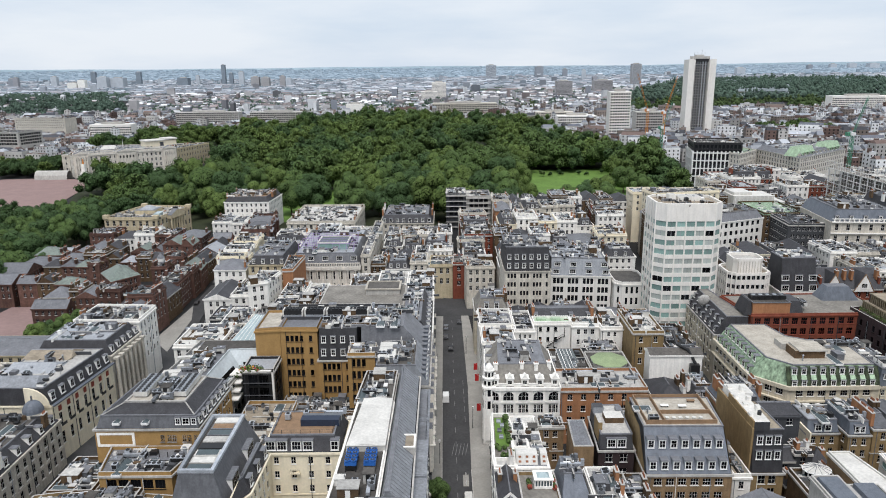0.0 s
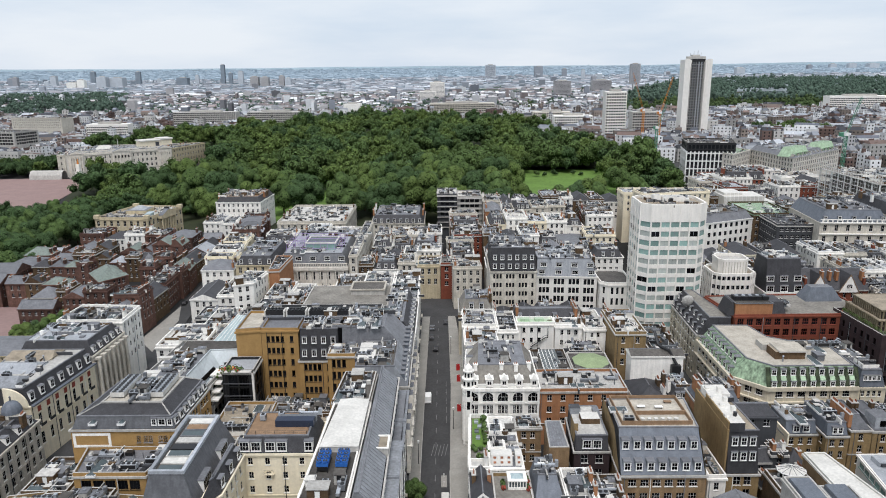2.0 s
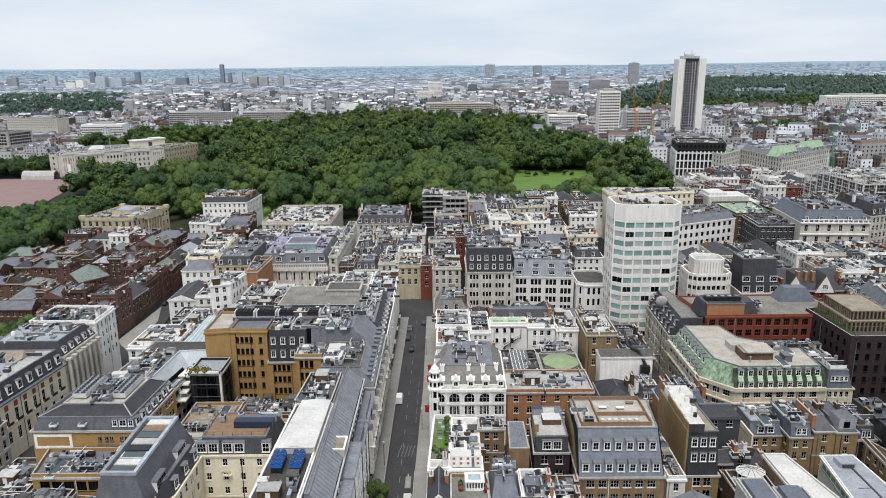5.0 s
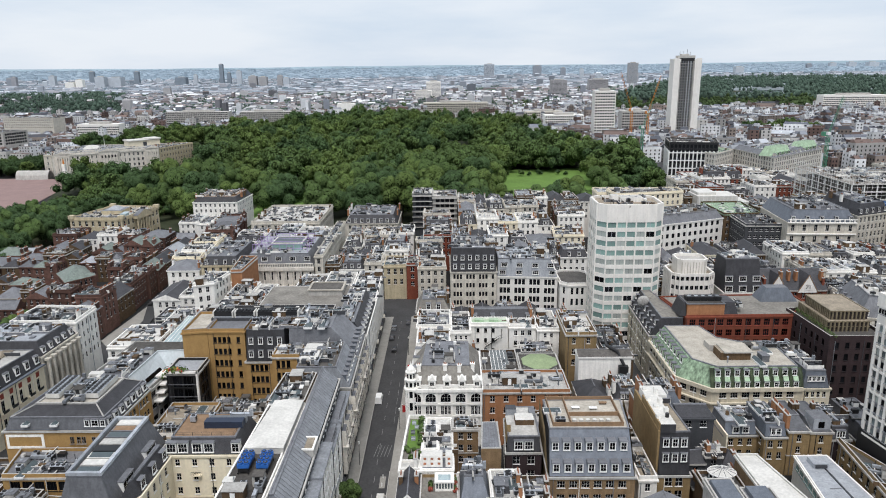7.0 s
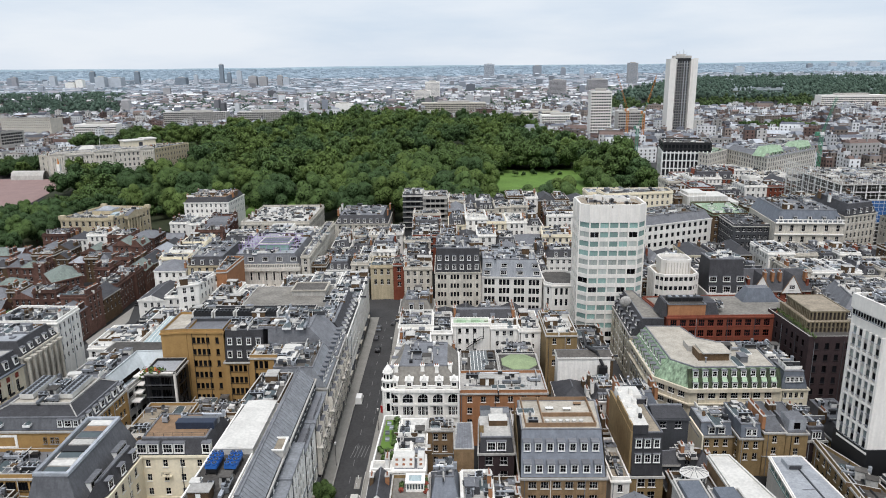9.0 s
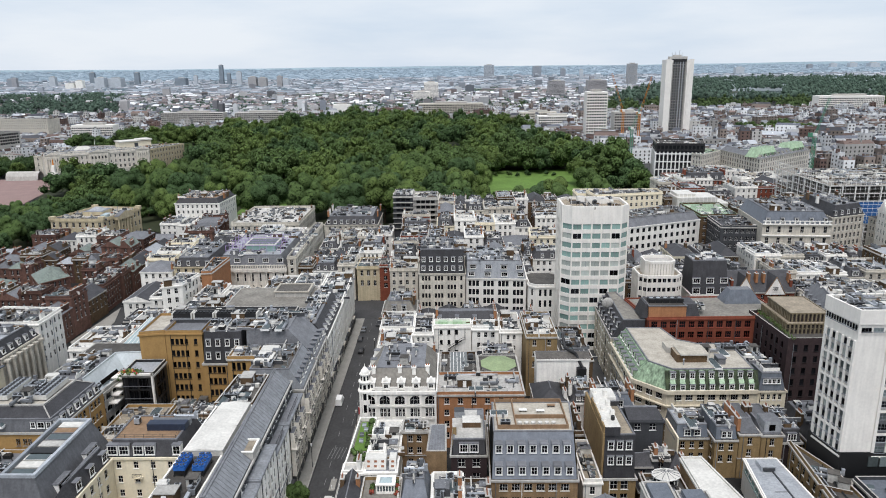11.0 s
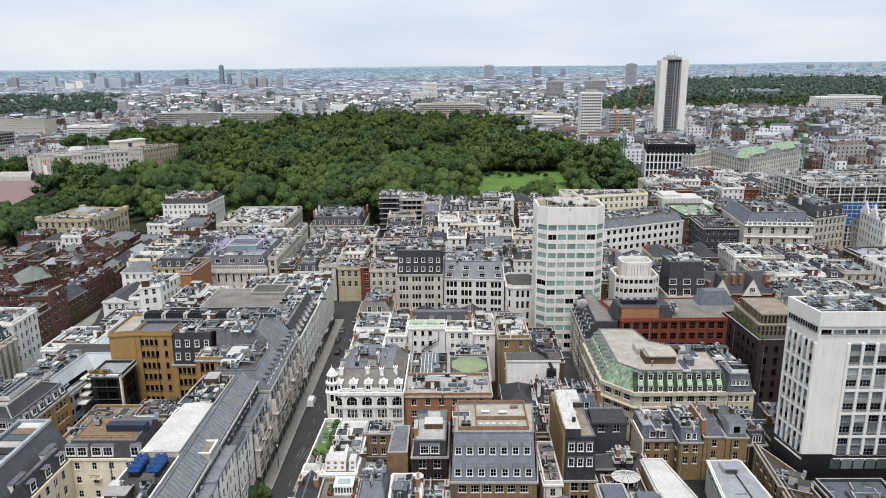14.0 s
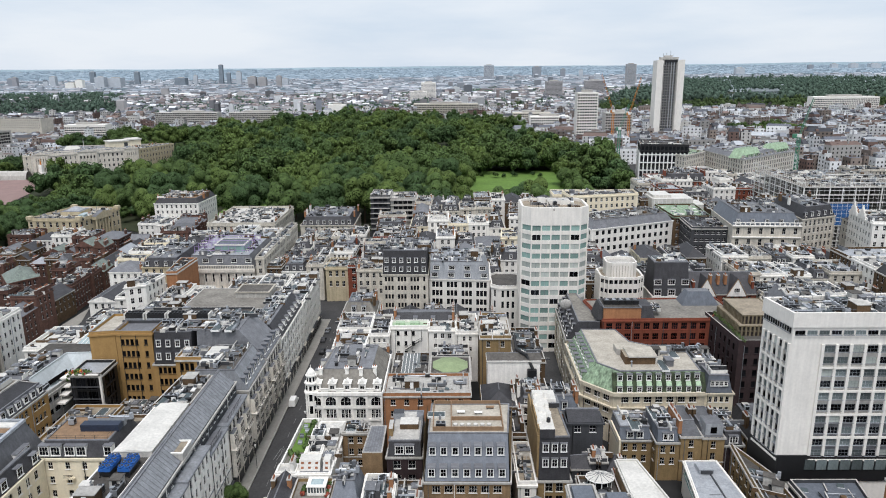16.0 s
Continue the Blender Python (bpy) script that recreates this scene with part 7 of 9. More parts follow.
s.face([at(-51.2, 188.2, 16.6), at(-51.4, 196, 16.6), at(-52.4, 196, 21.1), at(-52.4, 191.2, 21.1)], ZINC)
for a, b in (((-62.7, 173.2, 21.1), (-61.8, 190.6, 21.1)), ((-61.8, 190.6, 21.1), (-52.4, 191.2, 21.1)), ((-60.0, 173.2, 16.6), (-58.0, 187.6, 16.6)), ((-58.0, 187.6, 16.6), (-51.2, 188.2, 16.6)), ((-60.0, 173.2, 16.6), (-62.7, 173.2, 21.1))):
    s.tube(at(*a), at(*b), 0.22, SKIN, 5)
part("folded_skin", s, g, "folded white metal skin")
s = Shape()
s.face([at(-59.7, 177, 17.5), at(-58.7, 185, 17.5), at(-59.5, 185.4, 18.4), at(-60.4, 177.2, 18.4)], GLASS)
s.face([at(-57.2, 187.75, 17.3), at(-52.4, 188.2, 17.3), at(-52.6, 188.75, 18.2), at(-57.6, 188.4, 18.2)], GLASS)
s.v = [(x + 0.12, y - 0.1, z + 0.06) for x, y, z in s.v]
part("strip_window", s, g, "dark strip windows")
s = Shape()
s.face([at(-59.9, 173.4, 13.4), at(-58.2, 187.4, 13.4), at(-58.2, 187.4, 16.6), at(-59.9, 173.4, 16.6)], TEALGLASS)
s.face([at(-58.2, 187.4, 13.4), at(-51.3, 188.0, 13.4), at(-51.3, 188.0, 16.6), at(-58.2, 187.4, 16.6)], TEALGLASS)
part("glazed_storey", s, g, "green-tinted glazed storey under the skin")
s = Shape()
c0, c1, c2, c3 = at(-67, 199, 17.0), at(-55, 199, 18.5), at(-53.4, 207, 25.5), at(-58.5, 208, 25.5)
s.face([c0, c1, c2, c3], PALEGLASS)
s.face([c0, c3, at(-62, 208.2, 16)], ZINC)
s.face([c1, at(-54, 207.2, 16), c2], ZINC)
slope_ = part("glass_slope", s, g, "steep pale glazed roof slope")
for e in range(8):
    s = Shape()
    a, b = Vector(c0).lerp(Vector(c1), e / 7), Vector(c3).lerp(Vector(c2), e / 7)
    s.tube(tuple(a), tuple(b), 0.09, PANELWHITE, 4)
    part("rib", s, slope_)
rq = random.Random(31)
for k in range(9):
    s = Shape()
    L, w = rq.uniform(1.6, 4.2), rq.uniform(0.5, 1.1)
    s.box(-L, -w, 0.2, L, w, rq.uniform(0.9, 1.8), MEMBRANE)
    s.box(-L + 0.2, -w - 0.3, 0, -L + 0.5, w + 0.3, 0.4, GREYMETAL)
    part("duct", s, g, "white sheeted roof duct", at(-76 + 1.5 * (k % 3) + rq.uniform(0, 2), 174 + 3.4 * k, E + zb + 0.1), rq.choice((0, 0.12, 1.57)))
clutter(g, [at(-70, 176, 0)[:2], at(-63, 176, 0)[:2], at(-63, 190, 0)[:2], at(-70, 190, 0)[:2]], 21.0 - zb, 9, random.Random(41), 0.4, joined=True)
building("office_block", "low yard building with dark sheet roof", rect(-86.5, 136, -76.6, 150), 10.5, STOCK, sides=(0, 1, 3), stuff=8, roof_mat=FELT)
building("office_block", "brown terrace block with low brick parapets", rect(-53, 152, -40, 176), 11.5, OCHRE, sides=(0,), stuff=5, roof_mat=GRAVEL)
building("office_block", "low ochre yard building with dark flat roof", rect(-46, 177, -24.5, 191), 6.5, OCHRE, sides=(0,), stuff=12, roof_mat=FELT)
building("office_block", "roof deck block with rooftop tanks", rect(-40, 152, -22.4, 174), 9.5, STOCK, sides=(0,), stuff=9, roof_mat=GRAVEL)

# flat concrete roof with raised storey
g, pl, zb, E, zt, tp = building("office_block", "modern office with a broad flat concrete roof", rect(-43, 229, -14, 252), 20.4, DARKGREY, sides=(0, 1), win=(2.6, 1.6), gap=2.8, style="plain", frame_mat=GREYMETAL, roof_mat=ROOFASPHALT, parapet=0.4, cornice=CONCRETE)
s = Shape()
s.box(0.5, 1, E, 12.5, 10.5, E + 2.0, CONCRETE, FELT)
ring(s, rect(0.2, 0.7, 12.8, 10.8), rect(0.9, 1.4, 12.1, 10.1), E + 1.9, E + 2.3, SCREED)
part("upper_storey", s, g, "set-back concrete storey")
terrace(-50, 218, -14, 228, 18, 20, ("grey", "stock"), 61, stuff=5, roofs=("flat",))

# street fronts further along
g, pl, zb, E, zt, tp = building("shop_row", "stone street building under a grey lead mansard", [(-19, 170.4), (-4.1, 170.4), (-4.1, 189.2), (-19, 189.2)], 19.0, PALESTONE, "mansard", sides=(1,), win=(2.0, 2.9), gap=2.9, step=3.7, rise=5.2, slope=[1.0, 3.4, .2, .8], roof_mat=LEADPALE, cap=FELT,
         dormers=[(1, 6, 1.2, 1.4, 1.8, SLATEBLUE)], stuff=5)
s = Shape()
s.box(-6.2, -5.5, zt, -1.6, 5.5, zt + 1.0, MEMBRANE)
part("roof_box", s, g, "cream roof box on the flat")
for k in range(4):
    bay_window(g, pl[1][0] + 0.02, pl[1][1] + 2.4 + 4.65 * k, 5.2, 3)
row, rpl = STREET[3][0], STREET[3][1]
for k in range(3):
    bay_window(row, rpl[1][0] + 0.02, rpl[1][1] + 2.6 + 5.2 * k, 4.8, 3)
g, pl, zb, E, zt, tp = building("shop_row", "stone street building with a high slate mansard and plant", [(-24.2, 189.5), (-4.05, 189.5), (-4.0, 206.2), (-24.2, 206.2)], 19.6, PALESTONE, "mansard", sides=(1,), win=(2.0, 2.9), gap=2.9, step=3.7, rise=8.2, slope=[1.0, 7.6, .2, .2], roof_mat=LEAD, cap=LEAD,
         dormers=[(1, 5, 0.8, 1.4, 1.8, SLATEBLUE)], stuff=9)
for k in range(3):
    bay_window(g, pl[1][0] + 0.02, pl[1][1] + 3.0 + 5.2 * k, 5.6, 3)
building("shop_row", "white stone street building with a slate mansard", [(-13.8, 206.4), (-4.0, 206.4), (-4.0, 240), (-13.8, 240)], 18.6, STUCCO, "mansard", sides=(1,), win=(1.3, 2.2), gap=2.8, rise=4.8, slope=[.2, 3.2, .2, .6], dormers=[(1, 8, 0.9, 1.4, 1.7, PAINT)], stuff=6)
building("shop_row", "white stucco street building with flat roof", [(-13.6, 240.4), (-4.0, 240.4), (-4.4, 275), (-13.6, 275)], 18.8, STUCCO, sides=(1, 0), win=(1.2, 2.1), gap=2.7, stuff=10, roof_mat=LEAD)
terrace(-36, 253, -14, 275, 17, 19, ("white", "stock", "stone"), 62, stuff=8, roofs=("flat", "flat", "mansard"))
terrace(-62, 232, -44, 252, 15, 17, ("stock", "grey"), 63, stuff=8, roofs=("flat",))
terrace(-62, 254, -38, 274, 14, 16, ("white", "stock"), 64, stuff=7, roofs=("flat", "hip"))
building("town_house", "tall white stucco house with arched windows", [(-73.4, 254), (-66.6, 257), (-64.4, 270), (-72.5, 271)], 20.5, STUCCO, sides=(0, 1), win=(1.1, 2.0), gap=2.7, stuff=6, roof_mat=FLATLIGHT, category="house")
building("town_house", "orange brick party wall with slate roof behind", [(-64, 270.5), (-60, 271), (-59, 292), (-66, 292)], 21, ORANGE, sides=(), stuff=1, category="house")
terrace(-84, 206, -58, 226, 12, 16, ("grey", "white", "stone"), 65, stuff=10, roofs=("flat",), width=(12, 18))
terrace(-78, 228, -63, 250, 12, 15, ("grey", "white"), 66, stuff=7, roofs=("flat",), width=(9, 14))
building("town_house", "white stucco villa with a hipped roof", [(-100, 297), (-86, 297), (-88, 312), (-101.5, 312)], 14.0, STUCCO, "hip", sides=(0, 3), rise=3, chimneys=3, category="house", roof_mat=LEAD)
terrace(-104, 314, -90, 372, 12, 15, ("white", "cream"), 67, along="y", stuff=4, skew=-4)
building("club_building", "honey stone club with slate dormers", rect(-84, 294, -67.4, 325), 17, BATH, "mansard", sides=(0, 3), win=(1.2, 2.4), gap=3.2, rise=3.6, slope=1.8, dormers=[(0, 4, .5, 1.4, 1.9)], stuff=5)
g, pl, zb, E, zt, tp = building("club_building", "Portland stone palazzo with balustrade and mansard", [(-66.6, 297), (-36.6, 297), (-36.2, 346), (-67.6, 346)], 15.4, PALESTONE, "mansard", sides=(0,), win=(1.5, 3.6), gap=3.3, step=5.4, top=2.4, rise=5.2, slope=2.2, roof_mat=LEAD, cap=ZINC,
         dormers=[(0, 5, 2.2, 2.6, 2.0, PAINT)], stuff=14)
for k in range(9):
    s = Shape()
    s.tube((0, 0, E - 8.2), (0, 0, E - 2.0), 0.42, PALESTONE, 8, 0.36)
    s.box(-0.6, -0.5, E - 2.0, 0.6, 0.5, E - 1.6, PALESTONE)
    s.box(-0.6, -0.5, E - 8.6, 0.6, 0.5, E - 8.2, PALESTONE)
    part("half_column", s, g, "pale stone half column", (pl[0][0] + 1.6 + 3.3 * k, pl[0][1] - 0.25, 0))
s = Shape()
s.box(pl[0][0] - 0.4, pl[0][1] - 0.8, E - 1.6, pl[1][0] + 0.4, pl[0][1], E - 0.3, PALESTONE)
s.box(pl[0][0] - 0.4, pl[0][1] - 0.6, E - 9.2, pl[1][0] + 0.4, pl[0][1], E - 8.6, PALESTONE)
s.box(pl[0][0], pl[0][1] - 0.3, E + 1.1, pl[1][0], pl[0][1] + 0.1, E + 1.4, PALESTONE)
for k in range(40):
    x = pl[0][0] + 0.3 + 0.75 * k
    s.box(x, pl[0][1] - 0.2, E, x + 0.35, pl[0][1], E + 1.1, PALESTONE)
part("balustrade", s, g, "pale stone entablature and balustrade")
s = Shape()
s.box(-4, -16, zt, 9, -4, zt + 3.0, TEALGLASS, SKYGLASS)
ring(s, rect(-4.3, -16.3, 9.3, -3.7), rect(-3.7, -15.7, 8.7, -4.3), zt + 2.8, zt + 3.3, MEMBRANE)
part("glass_roof", s, g, "green-glazed roof pavilion")
s = Shape()
for i in range(9):
    for j in range(5):
        x, y = -12 + 3 * i, -19 + 5 * j
        s.tube((x, y, zt), (x, y, zt + 3.6), 0.09, LILAC, 4)
for z in (1.4, 3.4):
    for j in range(5):
        s.tube((-12, -19 + 5 * j, zt + z), (12, -19 + 5 * j, zt + z), 0.08, LILAC, 4)
part("scaffold", s, g, "lilac-painted scaffold tubes on the roof")
building("club_building", "white stone wing with parapet and roof walk", [(-36, 298), (-32.4, 298), (-32, 366), (-36, 366)], 19.5, STONE, sides=(1, 0), win=(1.2, 2.2), roof_mat=LEAD, stuff=4)
terrace(-86, 328, -70, 372, 13, 16, ("white", "stone"), 68, along="y", stuff=5)
terrace(-68, 350, -37, 384, 12, 15, ("stone", "white"), 69, stuff=6, width=(9, 13))
building("mansion", "stone town mansion with rooftop urns", [(-88, 390), (-50, 390), (-49.5, 438), (-87, 438)], 13.8, STONE, sides=(0, 1, 3), win=(1.3, 2.4), gap=3.6, step=4.6, roof_mat=FLATLIGHT, stuff=22, single=False, parapet=1.4, category="house", chimneys=6)
building("mansion", "white stucco mansion with stepped gables", [(-138, 441), (-110, 441), (-108, 470), (-137, 470)], 16.5, STUCCO, "mansard", sides=(0, 1, 3), rise=3, slope=2, chimneys=4, stuff=16, cap=TIMBER, single=False, category="house")
terrace(-138, 415, -112, 437, 8, 12, ("white", "white"), 70, stuff=4, roofs=("flat",))
g, pl, zb, E, zt, tp = building("mansion", "honey stone mansion house with portico and flat roof", [(-195.4, 401.4), (-164.5, 399.5), (-157, 434), (-187, 438)], 14.6, BATH, sides=(0, 1, 3), win=(1.5, 2.8), gap=3.9, step=5.4, roof_mat=SCREED, stuff=14, parapet=1.3, category="house", chimneys=2)
a, b = Vector(pl[1]), Vector(pl[2])
u, w = (b - a).normalized(), (b - a).length
s = Shape()
for k in range(6):
    s.tube((w / 2 - 6.5 + 2.6 * k, -2.2, 4.6), (w / 2 - 6.5 + 2.6 * k, -2.2, E - 1.6), 0.5, BATH, 8)
s.box(w / 2 - 7.4, -2.9, 0, w / 2 + 7.4, 0, 4.6, BATH)
s.box(w / 2 - 7.4, -2.9, E - 1.6, w / 2 + 7.4, 0, E + 0.4, BATH)
s.face([(w / 2 - 7.4, -2.9, E + 0.4), (w / 2 + 7.4, -2.9, E + 0.4), (w / 2, -2.9, E + 3.0)], BATH)
s.face([(w / 2 - 7.6, -3.0, E + 0.4), (w / 2, -3.0, E + 3.1), (w / 2, 0, E + 3.1), (w / 2 - 7.6, 0, E + 0.4)], LEAD)
s.face([(w / 2 + 7.6, -3.0, E + 0.4), (w / 2 + 7.6, 0, E + 0.4), (w / 2, 0, E + 3.1), (w / 2, -3.0, E + 3.1)], LEAD)
part("portico", s, g, "stone portico with columns and pediment", (a.x, a.y, 0), math.atan2(u.y, u.x))
s = Shape()
s.box(-7, -4, zt, 5, 8, zt + 2.2, BATH, LEAD)
s.frustum(rect(-5, -2, 3, 6), zt + 2.2, rect(-2.5, 0.5, 0.5, 3.5), zt + 4.0, ZINC, ZINC)
s.box(6.5, -10, zt, 10, -3, zt + 1.6, PALEGLASS, PALEGLASS)
part("attic", s, g, "low attic with a lead lantern roof")
for k in range(4):
    p = Vector(pl[k])
    s = Shape()
    s.box(-1.5, -1.5, 0, 1.5, 1.5, 2.0, BATH)
    part("corner_pier", s, g, "", (p.x * 0.95, p.y * 0.95, E + 0.3))

terrace(-88, 252, -74, 266, 7, 9, ("grey", "stock"), 103, stuff=5, roofs=("flat", "hip"))
terrace(-96, 270, -70, 292, 9, 12, ("white", "grey"), 104, stuff=6, roofs=("flat", "gable"))

# ---- clubs along the side street ----
g, pl, zb, E, zt, tp = building("club_building", "cream stone club with red panels and a dark mansard", [(-122, 168), (-101.6, 168), (-98.2, 195.4), (-122, 195.4)], 15.3, CREAM, "mansard", sides=(1, 0), win=(1.3, 3.4), gap=3.6, step=5.4, top=3.4, rise=4.6, slope=[0.4, 1.5, 0.4, 3], roof_mat=SLATE,
    cap=FLATLIGHT, dormers=[(1, 7, 0.8, 1.6, 2.4, PAINT)], stuff=3)
for k in range(3):
    s = Shape()
    s.frustum(rect(-8.5, -13 + 9 * k, 5.5, -5 + 9 * k), zt, rect(-7.5, -9 + 9 * k, 4.5, -8.6 + 9 * k), zt + 1.5, (LEADPALE, ZINC, GRAVEL)[k], LEADPALE)
    part("roof_ridge", s, g, "low pitched grey roof")
c2 = Shape()
u = (Vector(pl[2]) - Vector(pl[1])).normalized()
L = (Vector(pl[2]) - Vector(pl[1])).length
c2.box(0, -0.9, E - 0.25, L, 0.05, E + 0.1, SLATEBLUE)
for k in range(7):
    c2.box(L / 2 + (k - 3) * 3.6 - 1.1, -0.7, E - 7.2, L / 2 + (k - 3) * 3.6 + 1.1, 0, E - 6.9, CREAM)
    c2.box(L / 2 + (k - 3) * 3.6 - 1.1, -0.7, E - 6.9, L / 2 + (k - 3) * 3.6 + 1.1, -0.64, E - 6.1, BLACKMETAL)
part("gutter", c2, g, "blue-grey gutter and black balconies", (*pl[1], 0), math.atan2(u.y, u.x))
c2 = Shape()
arc = [(0, 0)] + [(6 * math.cos(k * math.pi / 16), 5.0 * math.sin(k * math.pi / 16)) for k in range(9)]
c2.face([(x, 0, z) for x, z in arc], CREAM)
c2.face([(x, 0.5, z) for x, z in arc[::-1]], CREAM)
for (x0, z0), (x1, z1) in zip(arc, arc[1:] + arc[:1]):
    c2.face([(x0, 0, z0), (x0, 0.5, z0), (x1, 0.5, z1), (x1, 0, z1)], CREAM)
part("gable_wall", c2, g, "curved cream gable end", (pl[1][0] - 6.4, pl[1][1] - 0.35, E))
for k in range(2, 9):
    s = Shape()
    s.box(-0.65, -0.08, 0, 0.65, 0.05, 1.5, REDPANEL)
    s.box(-0.85, -0.05, -0.2, 0.85, 0.05, 0, CREAM)
    q = Vector(pl[1]).lerp(Vector(pl[2]), 0.5 + (k - 5) * 3.6 / L)
    part("panel", s, g, "red terracotta panel", (q.x, q.y, E - 2.8), math.atan2(u.y, u.x))
g, pl, zb, E, zt, tp = building("club_building", "Portland stone club with giant columns", [(-121, 195.6), (-98.4, 195.6), (-97.6, 215), (-121, 215)], 17.4, STONE, "mansard", sides=(1, 0), win=(1.2, 2.4), gap=2.8, rise=4, slope=2, stuff=4, cap=ZINC, dormers=[(1, 5, .5, 1.4, 1.8, PAINT)])
for k in range(7):
    q = Vector(pl[1]).lerp(Vector(pl[2]), (k + 0.5) / 7)
    s = Shape()
    s.tube((0.9, 0, 4), (0.9, 0, E - 1.6), 0.6, STONE, 10, 0.5)
    s.box(0.0, -0.75, E - 1.6, 1.7, 0.75, E - 0.9, STONE)
    s.box(0.0, -0.75, 3.2, 1.7, 0.75, 4, STONE)
    part("column", s, g, "giant stone column", (q.x, q.y, 0))
building("club_building", "tall white painted corner building", [(-119, 215.3), (-97.9, 215.3), (-98.0, 229.5), (-118, 231)], 20.6, STUCCO, sides=(1, 0, 2), win=(1.0, 1.9), gap=2.7, stuff=6, chimneys=2)
building("club_building", "brick club with a grey corner dome", [(-124, 137), (-99.4, 137), (-99.6, 167.6), (-124, 167.6)], 11.6, STONE, "mansard", sides=(1, 0), win=(1.3, 2.4), rise=3.0, slope=2.6, cap=FELT, stuff=8, dormers=[(1, 6, 0.4, 1.5, 1.9, STUCCO), (0, 6, 0.4, 1.5, 1.9, STUCCO)], chimneys=4)
g = thing("dome", "small grey lead dome on a corner", "dome", (-104.2, 164.4, 13.6))
s = Shape()
for k in range(6):
    q0, q1 = k * math.pi / 12, (k + 1) * math.pi / 12
    a0 = [(2.5 * math.cos(q0) * math.cos(6.2832 * i / 12), 2.5 * math.cos(q0) * math.sin(6.2832 * i / 12)) for i in range(12)]
    a1 = [(2.5 * math.cos(q1) * math.cos(6.2832 * i / 12), 2.5 * math.cos(q1) * math.sin(6.2832 * i / 12)) for i in range(12)]
    s.frustum(a0, 2 + 3 * math.sin(q0), a1, 2 + 3 * math.sin(q1), SLATEBLUE)
s.prism([(2.5 * math.cos(6.2832 * i / 12), 2.5 * math.sin(6.2832 * i / 12)) for i in range(12)], -4, 2, STONE)
s.tube((0, 0, 4.9), (0, 0, 6.2), 0.25, LEAD)
part("shell", s, g)
for k, (y0, y1, e, m, rf_, text) in enumerate(((124.4, 134.7, 11.5, STONE, "mansard", "stone house with carved gables and slate roof"), (113, 124.2, 10.5, STUCCO, "hip", "white house with slate roof and dormers"), (100, 112.8, 10, REDBRICK, "mansard", "red brick house striped with white stone"))):
    building("house", text, [(-126, y0), (-99.0, y0), (-99.0, y1), (-126, y1)], e, m, rf_, sides=(1, 0), win=(1.2, 2.4), gap=2.4, rise=3.4, slope=2.0, chimneys=4, stuff=6 if rf_ == "mansard" else 0, dormers=[(1, 3, 0.4, 1.5, 2.0, STUCCO), (0, 4, 0.4, 1.4, 1.8, STUCCO)], category="house")
terrace(-160, 160, -128, 176, 10, 13, ("stock", "stone"), 71, stuff=4)
terrace(-160, 180, -128, 205, 10, 14, ("stock", "stone"), 72, stuff=4)

# ---- old brick palace: low ranges round courts ----
PAL = ("hip", "gable", "gable", "flat")
terrace(-123, 252, -112, 380, 9, 14, ("tudor", "tudor", "stock"), 73, along="y", width=(9, 18), stuff=4, sides=(0, 1), skew=-2, roofs=("gable", "gable", "flat"), chim=5)
for y0, y1, x0, x1, lo, hi, sd in ((268, 276, -164, -150, 8, 10, 74), (276, 286, -150, -126, 8, 12, 75), (281, 291, -166, -149, 8, 11, 174), (300, 309, -188, -161, 7, 10, 175), (311, 325, -133, -126, 9, 13, 176), (322, 332, -188, -162, 8, 12, 76), (337, 346, -188, -128, 8, 11, 177), (352, 364, -160, -128, 9, 14, 77), (354, 366, -204, -166, 8, 11, 178)):
    terrace(x0, y0, x1, y1, lo, hi, ("tudor", "tudor", "stock", "tudor"), sd, width=(6, 12), stuff=4, roofs=PAL, chim=5, sides=(0, 1))
terrace(-190, 372, -130, 388, 10, 13, ("white", "stock", "tudor"), 78, width=(9, 14), stuff=5, roofs=("flat", "flat", "hip"), chim=4)
terrace(-204, 300, -190, 352, 9, 11, ("tudor",), 79, along="y", width=(12, 18), stuff=2, sides=(0, 1), roofs=("hip", "gable"), chim=4)
terrace(-112, 384, -96, 436, 9, 13, ("tudor", "tudor"), 80, along="y", stuff=2, sides=(0, 1), roofs=("hip", "flat"), chim=4, skew=-6)
building("chapel", "low grey lead-roofed hall", rect(-160, 222, -134, 240), 6.5, BATH, "hip", sides=(0, 1), rise=2.5, roof_mat=LEAD, category="hall")
building("gatehouse", "brick pavilion with a pale lead hip roof and white windows", [(-145, 297), (-137, 308), (-148, 322), (-156, 311)], 9.0, TUDOR, "hip", sides=(0, 3), rise=4.2, roof_mat=COPPERGREY, chimneys=3, win=(1.1, 2.2), gap=2.2, category="house")
g = thing("bell_turret", "small white bell turret on brick roofs", "turret", (-131, 318, 11))
s = Shape()
s.box(-1.3, -1.3, 0, 1.3, 1.3, 3, PAINT)
s.frustum(rect(-1.5, -1.5, 1.5, 1.5), 3, rect(-0.1, -0.1, 0.1, 0.1), 5.2, LEAD, LEAD)
part("lantern", s, g)
terrace(-240, 160, -165, 205, 10, 13, ("stone", "stock"), 81, along="y", width=(12, 16), stuff=4)

